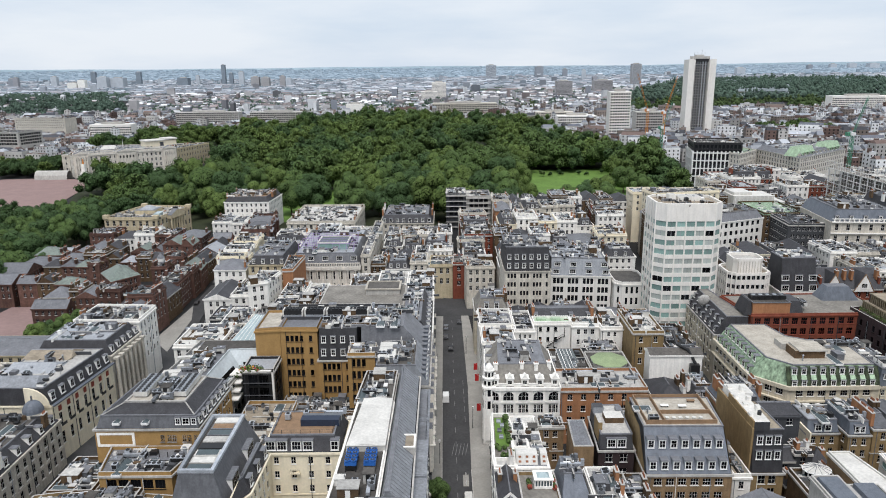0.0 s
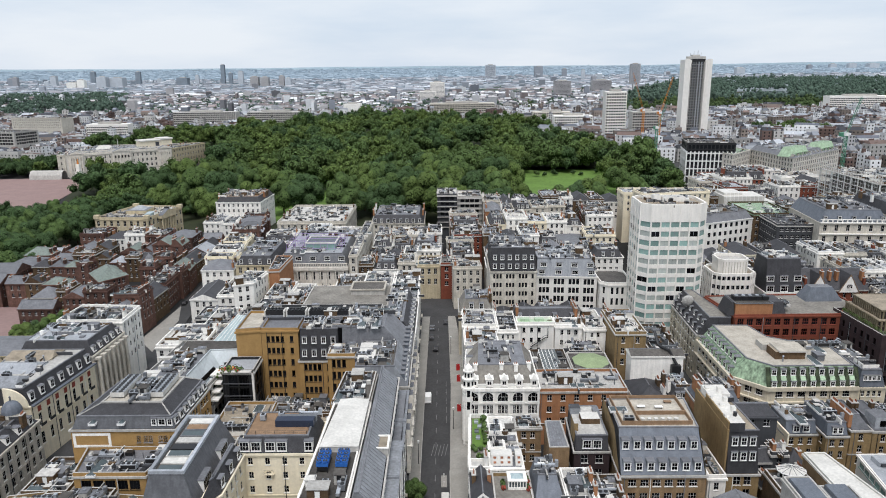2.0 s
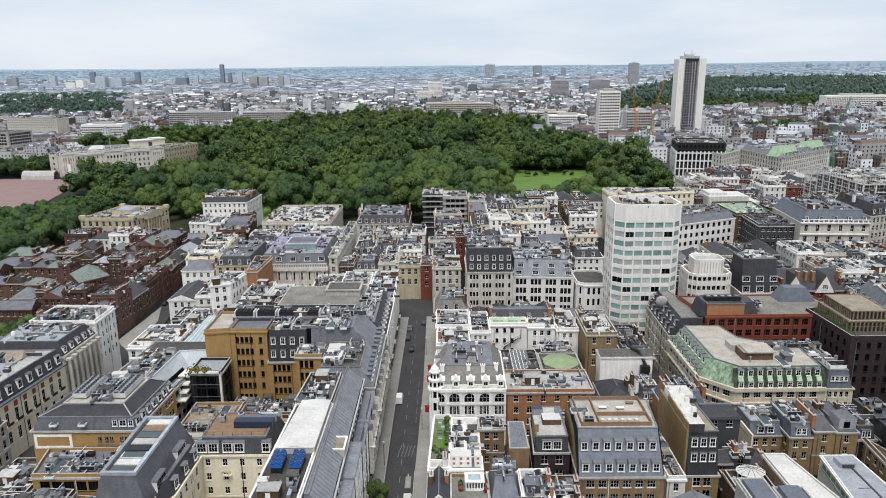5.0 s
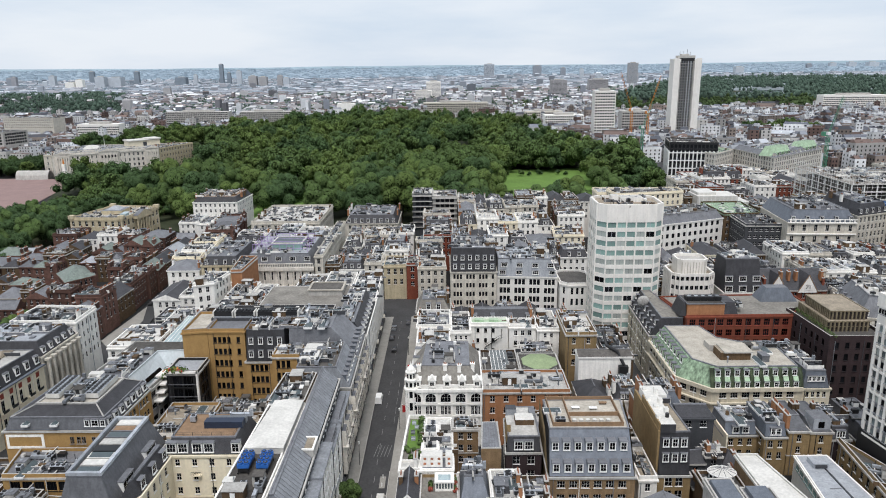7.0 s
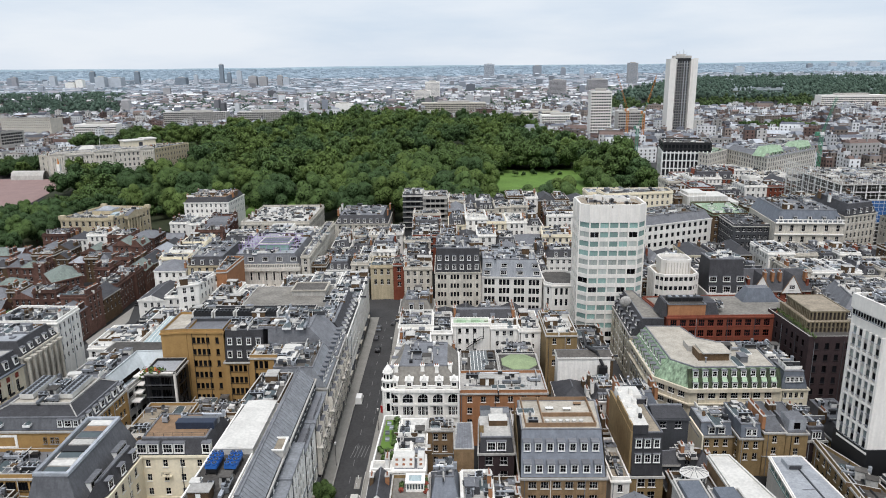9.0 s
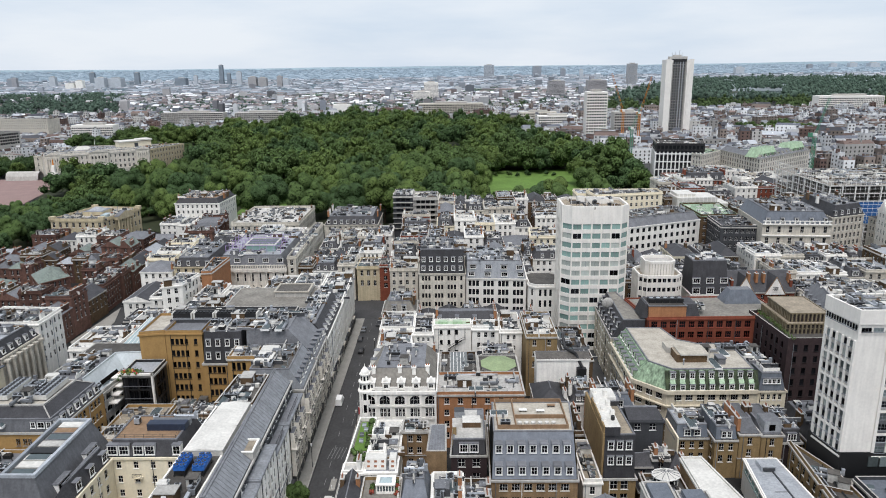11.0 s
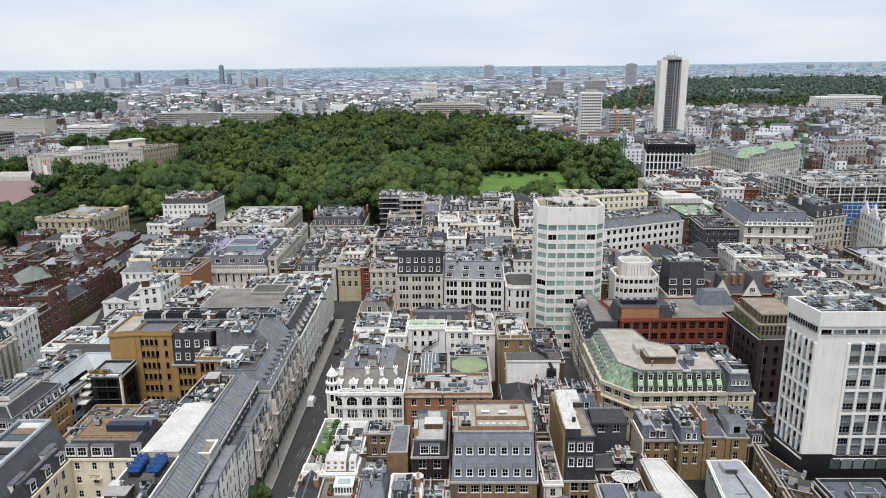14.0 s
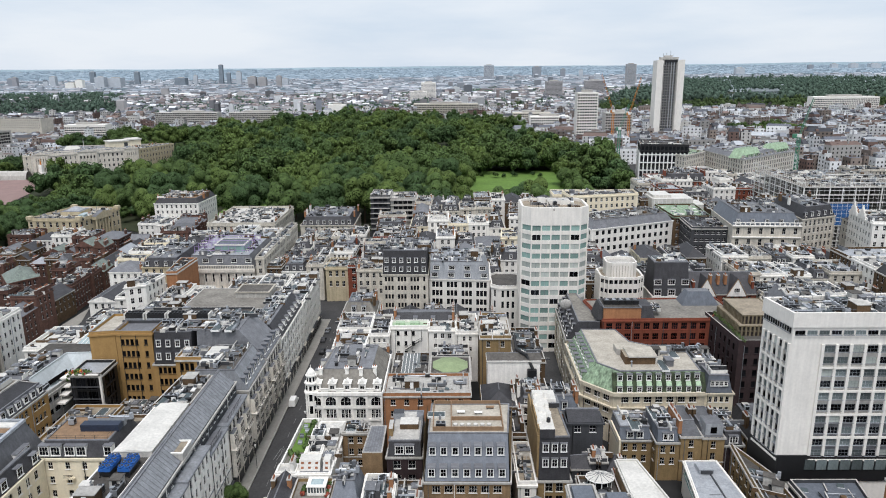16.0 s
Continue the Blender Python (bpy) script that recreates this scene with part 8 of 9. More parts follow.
# ---- palace beyond the trees ----
g, pl, zb, E, zt, tp = building("palace", "pale stone palace front with rows of windows", [(-366, 704.6), (-284, 761.5), (-294, 776), (-376, 719)], 14.2, PALESTONE, sides=(0, 3), win=(1.7, 2.8), gap=4.4, step=5.4, top=2.4, roof_mat=LEAD, stuff=10, single=False, parapet=1.6, category="palace", chimneys=4)
a, b = Vector(pl[0]), Vector(pl[1])
u = (b - a).normalized()
L, rz = (b - a).length, math.atan2(u.y, u.x)
for q, hw in ((0.075, 6.5), (0.5, 9.0), (0.925, 6.5)):
    p = a.lerp(b, q)
    s = Shape()
    s.box(-hw, -1.6, 0, hw, 0.5, E + 1.0, PALESTONE)
    for k in range(6):
        x = -hw + 1.2 + (2 * hw - 2.4) * k / 5
        s.tube((x, -2.0, 6), (x, -2.0, E - 1.5), 0.6, PALESTONE, 8)
        if k < 5:
            for z in (2.0, 7.4, E - 5.6):
                s.box(x + 0.9, -1.66, z, x + (2 * hw - 2.4) / 5 - 0.9, -1.6, z + 2.6, DULLGLASS)
    s.face([(-hw - 0.4, -2.2, E + 1.0), (hw + 0.4, -2.2, E + 1.0), (0, -2.2, E + 4.0)], PALESTONE)
    s.face([(-hw - 0.4, -2.2, E + 1.0), (0, -2.2, E + 4.0), (0, 4, E + 4.0), (-hw - 0.4, 4, E + 1.0)], LEAD)
    s.face([(hw + 0.4, -2.2, E + 1.0), (hw + 0.4, 4, E + 1.0), (0, 4, E + 4.0), (0, -2.2, E + 4.0)], LEAD)
    part("pavilion", s, g, "projecting stone pavilion with pediment", (p.x, p.y, 0), rz)
s = Shape()
for k in range(24):
    s.box(L * (k + 0.5) / 24 - 0.45, -0.35, 6.2, L * (k + 0.5) / 24 + 0.45, 0, E - 0.9, PALESTONE)
s.box(0, -0.5, 5.6, L, 0, 6.2, PALESTONE)
s.box(0, -0.7, E - 1.0, L, 0, E - 0.3, PALESTONE)
part("colonnade", s, g, "stone pilasters and storey bands", (a.x, a.y, 0), rz)
building("palace", "honey stone side wing of the palace", [(-297, 764), (-283.6, 762.4), (-266.6, 816), (-281, 820)], 13.6, BATH, sides=(1,), win=(1.5, 2.6), gap=4.6, step=5.4, roof_mat=LEAD, stuff=5, single=False, category="palace")
building("palace", "grey-roofed inner ranges of the palace", [(-378, 724), (-300, 778), (-286, 824), (-384, 806)], 12.6, STONE, sides=(), roof_mat=LEAD, stuff=26, single=False, category="palace", chimneys=8)
building("palace", "stone far wing of the palace", [(-386, 722), (-378, 722), (-386, 800), (-402, 800)], 12.0, STONE, sides=(0, 3), win=(1.5, 2.6), gap=4.6, step=5.6, roof_mat=LEAD, stuff=4, single=False, category="palace")
s = Shape()
s.box(-17, -8, 0, 17, 8, 6.4, CREAM)
s.box(-18, -9, 6.4, 4, 9, 7.4, MEMBRANE)
s.box(4, -9, 7.0, 18, 9, 8.4, MEMBRANE)
s.box(-1.5, -8.1, 0, 2.5, -8, 5, DARKGREY)
thing("scaffold_cover", "cream sheeted scaffold cover on the palace roof", "scaffolding", (-319, 804, 12.6), shape=s, rz=0.72)
s = Shape()
s.frustum(rect(-9, -5, 9, 5), 0, rect(-5, -2, 5, 2), 3.6, MEMBRANE, MEMBRANE)
thing("marquee", "white tent roof behind the palace front", "tent", (-362, 776, 12.8), shape=s, rz=0.6)
g = thing("flagpole", "tall white flagpole on the palace roof", "flagpole", (-330, 738, 14))
s = Shape()
s.tube((0, 0, 0), (0, 0, 14), 0.3, PAINT, 6, 0.12)
part("pole", s, g)
g = thing("monument", "white marble monument with a gilded figure", "monument", (-343.5, 679, gz(-343.5, 679)))
s = Shape()
s.prism([(6.5 * math.cos(6.2832 * i / 16), 6.5 * math.sin(6.2832 * i / 16)) for i in range(16)], 0, 2.0, STONE)
s.box(-2.6, -2.6, 2.0, 2.6, 2.6, 9, STUCCO)
s.box(-1.5, -1.5, 9, 1.5, 1.5, 17, STUCCO)
part("pedestal", s, g)
s = Shape()
s.tube((0, 0, 17), (0, 0, 22), 1.0, ORANGEPAINT, 6, 0.3)
part("finial", s, g, "gilded finial")
g = thing("grandstand", "low curved pale pavilion", "pavilion", (-386, 702, gz(-386, 702)))
s = Shape()
for k in range(6):
    q0, q1 = k * math.pi / 6, (k + 1) * math.pi / 6
    s.face([(-16, -6 * math.cos(q0), 8.5 * math.sin(q0)), (16, -6 * math.cos(q0), 8.5 * math.sin(q0)), (16, -6 * math.cos(q1), 8.5 * math.sin(q1)), (-16, -6 * math.cos(q1), 8.5 * math.sin(q1))], CONCRETE)
part("shell", s, g)


# ---- trees ----
def crown_quads(rng, r, h, lobes, quads, size):
    """Leaf clumps on lobes that sit over one dome: an array of four-cornered clumps, and the lobes."""
    cs = [(0, 0, h * 0.52, r * 0.6)]
    for k in range(lobes):
        a, up = 2.4 * k + rng.uniform(-0.35, 0.35), rng.uniform(-0.45, 0.95)
        q = r * 0.8 * math.sqrt(max(0.05, 1 - up * up)) * rng.uniform(0.8, 1.1)
        cs.append((q * math.cos(a), q * math.sin(a), h * 0.54 + r * 0.74 * up, r * rng.uniform(0.22, 0.42)))
    wts = [c[3] ** 2 for c in cs]
    out = np.zeros((quads, 4, 3), dtype=np.float32)
    for i in range(quads):
        x, y, z, lr = rng.choices(cs, wts)[0]
        d = Vector((rng.gauss(0, 1), rng.gauss(0, 1), rng.gauss(0.4, 1))).normalized()
        p = Vector((x, y, z)) + d * lr * rng.uniform(0.95, 1.08)
        for _ in range(3):
            if not any((p.x - e[0]) ** 2 + (p.y - e[1]) ** 2 + (p.z - e[2]) ** 2 < (0.9 * e[3]) ** 2 for e in cs):
                break
            x, y, z, lr = rng.choices(cs, wts)[0]
            d = Vector((rng.gauss(0, 1), rng.gauss(0, 1), rng.gauss(0.4, 1))).normalized()
            p = Vector((x, y, z)) + d * lr * rng.uniform(0.95, 1.08)
        nrm = (d + Vector((rng.uniform(-.25, .25), rng.uniform(-.25, .25), rng.uniform(-.2, .25)))).normalized()
        t = nrm.orthogonal().normalized()
        t.rotate(Matrix.Rotation(rng.uniform(0, 6.28), 3, nrm))
        b = nrm.cross(t)
        e, f = size * rng.uniform(0.6, 1.2), size * rng.uniform(0.5, 0.9)
        for j, (u, w) in enumerate(((-e, -f * .6), (e * .7, -f), (e, f * .7), (-e * .6, f))):
            out[i, j] = p + t * u + b * w
    return out, cs


def quad_mesh(name, quads, m, extra=None):
    n = len(quads)
    me = bpy.data.meshes.new(name)
    me.vertices.add(n * 4)
    me.vertices.foreach_set("co", quads.reshape(-1))
    me.loops.add(n * 4)
    me.loops.foreach_set("vertex_index", np.arange(n * 4, dtype=np.int32))
    me.polygons.add(n)
    me.polygons.foreach_set("loop_start", np.arange(0, n * 4, 4, dtype=np.int32))
    me.materials.append(m)
    me.update(calc_edges=True)
    return me


def trunk_shape(h, r, cs):
    s = Shape()
    s.tube((0, 0, -0.5), (0, 0, h * 0.45), r, BARK, 7, r * 0.6)
    for x, y, z, lr in cs:
        s.tube((0, 0, h * 0.32), (x * 0.8, y * 0.8, z), r * 0.4, BARK, 5, r * 0.12)
    return s


def core_shape(cs, n, m, rng, mt):
    """The lobes of a crown as uneven closed bulges."""
    s = Shape()
    s.mats = [mt]
    for x, y, z, lr in cs:
        i0 = len(s.v)
        for j in range(m + 1):
            a = math.pi * (j + 0.15) / (m + 0.3)
            for i in range(n):
                q = 6.2832 * (i + 0.5 * (j % 2)) / n
                k = lr * rng.uniform(0.8, 0.95)
                s.v.append((x + k * math.sin(a) * math.cos(q), y + k * math.sin(a) * math.sin(q), z + 0.92 * k * math.cos(a)))
        for j in range(m):
            for i in range(n):
                s.f.append((i0 + (j + 1) * n + i, i0 + (j + 1) * n + (i + 1) % n, i0 + j * n + (i + 1) % n, i0 + j * n + i))
        s.f.append(tuple(i0 + i for i in range(n)))
        s.k += [0] * (n * m + 1)
    return s


def smooth(me):
    me.polygons.foreach_set("use_smooth", [True] * len(me.polygons))
    return me


def inside(x, y, poly):
    c = False
    for i in range(len(poly)):
        (x0, y0), (x1, y1) = poly[i - 1], poly[i]
        if (y0 > y) != (y1 > y) and x < (x1 - x0) * (y - y0) / (y1 - y0) + x0:
            c = not c
    return c


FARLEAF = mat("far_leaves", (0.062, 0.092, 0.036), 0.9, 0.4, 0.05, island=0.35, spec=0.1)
# The next two leaf greens have distance haze mixed into their colour.
HAZELEAF = mat("hazed_leaves", (0.082, 0.122, 0.092), 0.9, 0.3, 0.03, island=0.3, spec=0.1)
HILLLEAF = mat("hazed_hill_leaves", (0.165, 0.215, 0.245), 0.9, 0.2, 0.02, island=0.25, spec=0.1)
rt = random.Random(77)
KINDS = []
for k in range(7):
    h = rt.uniform(15, 20)
    q, cs = crown_quads(rt, rt.uniform(7.0, 9.0), h, rt.randint(16, 20), 5600, 0.34)
    # Core tone matches or darkens the leaves' tone, as painted inner shade.
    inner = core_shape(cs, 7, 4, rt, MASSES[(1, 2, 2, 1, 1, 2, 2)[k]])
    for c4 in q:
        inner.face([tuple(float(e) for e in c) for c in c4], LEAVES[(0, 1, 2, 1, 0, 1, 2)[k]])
    KINDS.append((smooth(inner.mesh("crown")), trunk_shape(h, 0.45, cs).mesh("tree")))
FAR_KINDS = []
for k in range(8):
    h = rt.uniform(14, 19)
    q, cs = crown_quads(rt, rt.uniform(7.0, 9.0), h, 13, 680, 0.52)
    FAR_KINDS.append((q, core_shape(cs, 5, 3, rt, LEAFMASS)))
TINY_KINDS = []
for k in range(5):
    q, cs = crown_quads(rt, 8.0, 15, 5, 30, 0.8)
    TINY_KINDS.append((q, core_shape(cs, 5, 2, rt, LEAFMASS)))


def tree(x, y, k, sc, rz, z=None, label="broad plane tree with a full green crown"):
    crown, trunk = KINDS[k % len(KINDS)]
    ob = tagged(new("tree", trunk), label, "tree", "park trees")
    ob.location = (x, y, gz(x, y) - 0.3 if z is None else z)
    ob.rotation_euler = (0, 0, rz)
    ob.scale = (sc, sc, sc * 1.08)
    part("crown", crown, ob)


PARK = [(-150, 452), (-30, 446), (112, 446), (176, 516), (190, 560), (194, 640), (183, 760), (166, 860), (140, 985), (150, 1100), (106, 1228), (4, 1335), (-228, 1290), (-312, 1180), (-394, 1120), (-426, 1030), (-440, 850), (-262, 846), (-246, 815), (-262, 745), (-312, 692), (-330, 650), (-300, 585)]
OPEN = ([(58, 540), (130, 530), (152, 655), (66, 658)], [(-460, 600), (-335, 635), (-312, 684), (-258, 738), (-246, 822), (-300, 860), (-420, 830)], [(-84, 440), (-66, 440), (-77, 540), (-78, 588), (-104, 590), (-98, 540)], [(-306, 855), (-258, 850), (-275, 960), (-320, 960)])
spots = []
y = 446
while y < 1380:
    st = 17.0 if y < 800 else 18.5
    x = -470
    while x < 215:
        px, py = x + rt.uniform(-7, 7), y + rt.uniform(-7, 7)
        if noise.noise(Vector((px * 0.006, py * 0.026, 3.0))) > -0.04 and inside(px, py, PARK) and not any(inside(px, py, o) for o in OPEN):
            spots.append((px, py))
        x += st
    y += st
near = [p for p in spots if p[1] < 580 and -230 < p[0] < 150][:170]
for k, (x, y) in enumerate(near):
    low = 0.8 if x > 48 else 1.0
    tree(x, y, k, low * rt.uniform(1.1, 1.75) if y > 470 else low * rt.uniform(1.35, 1.75), rt.uniform(0, 6.28))
taken = set(near)


def tone(x, y, darker=0.0):
    """0 light, 1 middle, 2 dark: trees of a kind stand in loose groups."""
    v = noise.noise(Vector((x * 0.02, y * 0.016, 9.0))) + rt.uniform(-0.2, 0.2) - darker
    return 0 if v > 0.16 else 1 if v > -0.2 else 2


def woodland(name, label, places, lo=0.8, hi=1.2, leaf=None, tiny=False, darker=0.0):
    groups = {0: [], 1: [], 2: []}
    for p in places:
        groups[0 if leaf else tone(*p, darker)].append(p)
    kinds = TINY_KINDS if tiny else FAR_KINDS
    for k, group in groups.items():
        if not group:
            continue
        qs, core = [], Shape()
        for x, y in group:
            q, c = kinds[rt.randrange(len(kinds))]
            a, sc = rt.uniform(0, 6.28), rt.uniform(lo, hi) * drawn_in(y) * (1 + 0.35 * noise.noise(Vector((x * 0.012, y * 0.03, 1.0))))
            ca, sa, up = math.cos(a) * sc, math.sin(a) * sc, sc * rt.uniform(0.8, 1.15)
            z = gz(x, y) - 0.5
            w = q @ np.array([[ca, sa, 0], [-sa, ca, 0], [0, 0, up]], dtype=np.float32) + np.array([x, y, z], dtype=np.float32)
            qs.append(w.astype(np.float32))
            i0 = len(core.v)
            core.v += [(x + ca * p[0] - sa * p[1], y + sa * p[0] + ca * p[1], z + up * p[2]) for p in c.v]
            core.f += [tuple(i + i0 for i in f) for f in c.f]
            core.k += [0] * len(c.f)
        # Inner masses use the painted crown-shade colours unless a leaf colour is given.
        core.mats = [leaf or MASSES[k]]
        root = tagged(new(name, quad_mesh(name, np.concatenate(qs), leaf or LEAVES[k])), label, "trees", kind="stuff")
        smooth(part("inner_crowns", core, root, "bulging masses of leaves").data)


edge = [(rt.uniform(76, 186), rt.uniform(668, 720)) for _ in range(26)] + [(rt.uniform(-6, 6) + 178 + 0.09 * (y - 560), y) for y in range(545, 740, 9)]
woodland("park_wood", "dense green crowns of the royal park", [p for p in spots if p not in taken] + edge, 1.05, 1.75)
shrubs = [(58 + 14 * k + rt.uniform(-5, 5), 536 + rt.uniform(-8, 10)) for k in range(6)] + [(66 + 11 * k + rt.uniform(-4, 4), 652 + rt.uniform(-6, 4)) for k in range(8)] + [(rt.uniform(-110, -80), 592) for _ in range(4)]
woodland("lawn_shrubs", "small rounded bushes along the lawn edge", shrubs, 0.25, 0.55)
# avenue and garden trees by the palace and the near park corner
for k in range(60):
    x, y = rt.uniform(-270, -206), rt.uniform(300, 475)
    if x < -200 - (y - 300) * 0.13:
        tree(x, y, (1, 2, 6, 3, 2)[k % 5], rt.uniform(0.8, 1.15), rt.uniform(0, 6))
mall = [(rt.uniform(-360, -255), rt.uniform(280, 480)) for _ in range(90)] + [(rt.uniform(-400, -262), rt.uniform(420, 490)) for _ in range(60)] + [(rt.uniform(-480, -405), rt.uniform(716, 800)) for _ in range(70)] + [(rt.uniform(-256, -160), rt.uniform(474, 600)) for _ in range(120)]
woodland("avenue_trees", "leafy trees along the avenue and beside the palace", mall, 0.7, 1.0, darker=0.25)
for k in range(6):
    tree(-150 + 1.8 * k, 246 + 2.6 * k, k, 0.6, 1.0 + k, label="garden tree in a court between roofs")
tree(-2.3, 147, 1, 0.36, 0.5, label="small dark street tree on the pavement")
tree(84.5, 268, 4, 0.4, 0.5, label="small street tree by the tower")


def scatter(n, y0, y1, k0, k1):
    out = []
    while len(out) < n:
        y = rt.uniform(y0, y1)
        out.append((y * rt.uniform(k0, k1), y))
    return out


woodland("square_trees", "trees of a garden square between roofs", [(rt.uniform(425, 500), rt.uniform(915, 1000)) for _ in range(46)], 0.9, 1.25)
hyde = [p for p in scatter(2300, 1360, 3500, 0.2, 0.74) if p[0] / p[1] > 0.225 + 0.05 * (p[1] - 1360) / 1000 and not (0.40 < p[0] / p[1] < 0.475 and 1840 < p[1] < 2400)]
woodland("far_park", "wooded royal park in the distance", [p for p in hyde if p[1] < 1700], 1.0, 1.6, FARLEAF, True)
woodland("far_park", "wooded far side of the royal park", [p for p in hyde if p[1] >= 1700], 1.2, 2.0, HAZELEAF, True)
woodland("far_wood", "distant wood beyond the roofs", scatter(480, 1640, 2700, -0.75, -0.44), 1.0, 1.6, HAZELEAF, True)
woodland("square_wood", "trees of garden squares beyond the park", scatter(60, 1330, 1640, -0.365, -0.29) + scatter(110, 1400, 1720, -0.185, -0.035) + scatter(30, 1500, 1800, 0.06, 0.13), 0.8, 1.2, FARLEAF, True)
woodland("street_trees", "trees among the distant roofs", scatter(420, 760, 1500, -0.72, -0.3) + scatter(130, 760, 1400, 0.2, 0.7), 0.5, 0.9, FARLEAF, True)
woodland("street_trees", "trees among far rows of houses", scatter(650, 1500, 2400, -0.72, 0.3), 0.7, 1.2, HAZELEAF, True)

# ---- the city beyond the park ----
def paints(name, cols, island):
    return [mat(name, c, 0.9, 0.15, 0.05, island=island) for c in cols]


# The hills' base colour includes the haze in front of them.
HILL = mat("hazed_far_hills", (0.30, 0.385, 0.43), 0.95, 0.15, 0.004)
FARWALL = paints("far_wall", ((0.66, 0.66, 0.655), (0.15, 0.10, 0.085), (0.43, 0.415, 0.39), (0.23, 0.19, 0.165)), 0.35)
FARROOF = paints("far_roof", ((0.105, 0.112, 0.13), (0.35, 0.365, 0.385), (0.16, 0.115, 0.10), (0.06, 0.062, 0.07), (0.23, 0.245, 0.27)), 0.4)
# Haze is painted in: house colours turn paler and bluer with distance.
DISTANT = paints("distant_hazed_houses", ((0.58, 0.59, 0.60), (0.235, 0.20, 0.195), (0.185, 0.20, 0.225), (0.345, 0.335, 0.335), (0.145, 0.145, 0.155)), 0.4)
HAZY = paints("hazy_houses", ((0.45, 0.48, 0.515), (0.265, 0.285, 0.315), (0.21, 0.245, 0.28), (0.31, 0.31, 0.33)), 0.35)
HORIZON = paints("horizon_haze_tint", ((0.335, 0.41, 0.475), (0.275, 0.345, 0.405), (0.25, 0.32, 0.375), (0.295, 0.36, 0.415)), 0.06)
WOODS = ([(-490, 660), (-380, 660), (-360, 810), (-490, 810)], [(415, 900), (510, 900), (510, 1010), (415, 1010)])


def far_block(s, x, y, w, d, h, rz, wm, rm, pitched, windows=True):
    z = gz(x, y) - 1
    c, q = math.cos(rz), math.sin(rz)

    def at(a, b, e):
        return (x + c * a - q * b, y + q * a + c * b, z + e)

    a, b = w / 2, d / 2
    P = [(-a, -b), (a, -b), (a, b), (-a, b)]
    for i in range(4):
        (x0, y0), (x1, y1) = P[i], P[(i + 1) % 4]
        s.face([at(x0, y0, 0), at(x1, y1, 0), at(x1, y1, h), at(x0, y0, h)], wm)
    if pitched:
        r = min(4.0, d * 0.3)
        s.face([at(-a, -b, h), at(a, -b, h), at(a * .9, 0, h + r), at(-a * .9, 0, h + r)], rm)
        s.face([at(a, b, h), at(-a, b, h), at(-a * .9, 0, h + r), at(a * .9, 0, h + r)], rm)
        s.face([at(a, -b, h), at(a, b, h), at(a * .9, 0, h + r)], rm)
        s.face([at(-a, b, h), at(-a, -b, h), at(-a * .9, 0, h + r)], rm)
    else:
        s.face([at(*p, h) for p in P], rm)
        s.face([at(-a * .4, -b * .4, h + 2), at(a * .3, -b * .4, h + 2), at(a * .3, b * .3, h + 2), at(-a * .4, b * .3, h + 2)], rm)
        s.face([at(-a * .4, -b * .4, h), at(a * .3, -b * .4, h), at(a * .3, -b * .4, h + 2), at(-a * .4, -b * .4, h + 2)], wm)
    if windows:
        for e in range(rf.randint(1, 3)):
            u, v, g, k = rf.uniform(-a, a) * .8, rf.uniform(-b, b) * .7, rf.uniform(0.5, 1.6), rf.uniform(1.2, 3.4)
            m2 = rf.choice((wm, FARROOF[3], FARWALL[0], FARROOF[1], FARWALL[1]))
            for p in range(4):
                (x0, y0), (x1, y1) = [(u + g * q[0], v + g * 0.8 * q[1]) for q in (((-1, -1), (1, -1), (1, 1), (-1, 1), (-1, -1))[p:p + 2])]
                s.face([at(x0, y0, h - 1), at(x1, y1, h - 1), at(x1, y1, h + k), at(x0, y0, h + k)], m2)
            s.face([at(u - g, v - g * .8, h + k), at(u + g, v - g * .8, h + k), at(u + g, v + g * .8, h + k), at(u - g, v + g * .8, h + k)], m2)
        side = -1 if x > 0 else 1
        for k in range(max(1, int(h / 3.6))):
            for j in range(max(1, int(d / 4))):
                v = -b + d * (j + 0.5) / max(1, int(d / 4))
                s.face([at(side * (a + 0.06), v - 0.65, k * 3.6 + 1.4), at(side * (a + 0.06), v + 0.65, k * 3.6 + 1.4), at(side * (a + 0.06), v + 0.65, k * 3.6 + 3.2), at(side * (a + 0.06), v - 0.65, k * 3.6 + 3.2)], DULLGLASS)
        n = max(1, int(h / 3.6))
        m = max(2, int(w / 4))
        for k in range(n):
            for j in range(m):
                u = -a + w * (j + 0.5) / m
                s.face([at(u - 0.7, -b - 0.06, k * 3.6 + 1.4), at(u + 0.7, -b - 0.06, k * 3.6 + 1.4), at(u + 0.7, -b - 0.06, k * 3.6 + 3.2), at(u - 0.7, -b - 0.06, k * 3.6 + 3.2)], DULLGLASS)


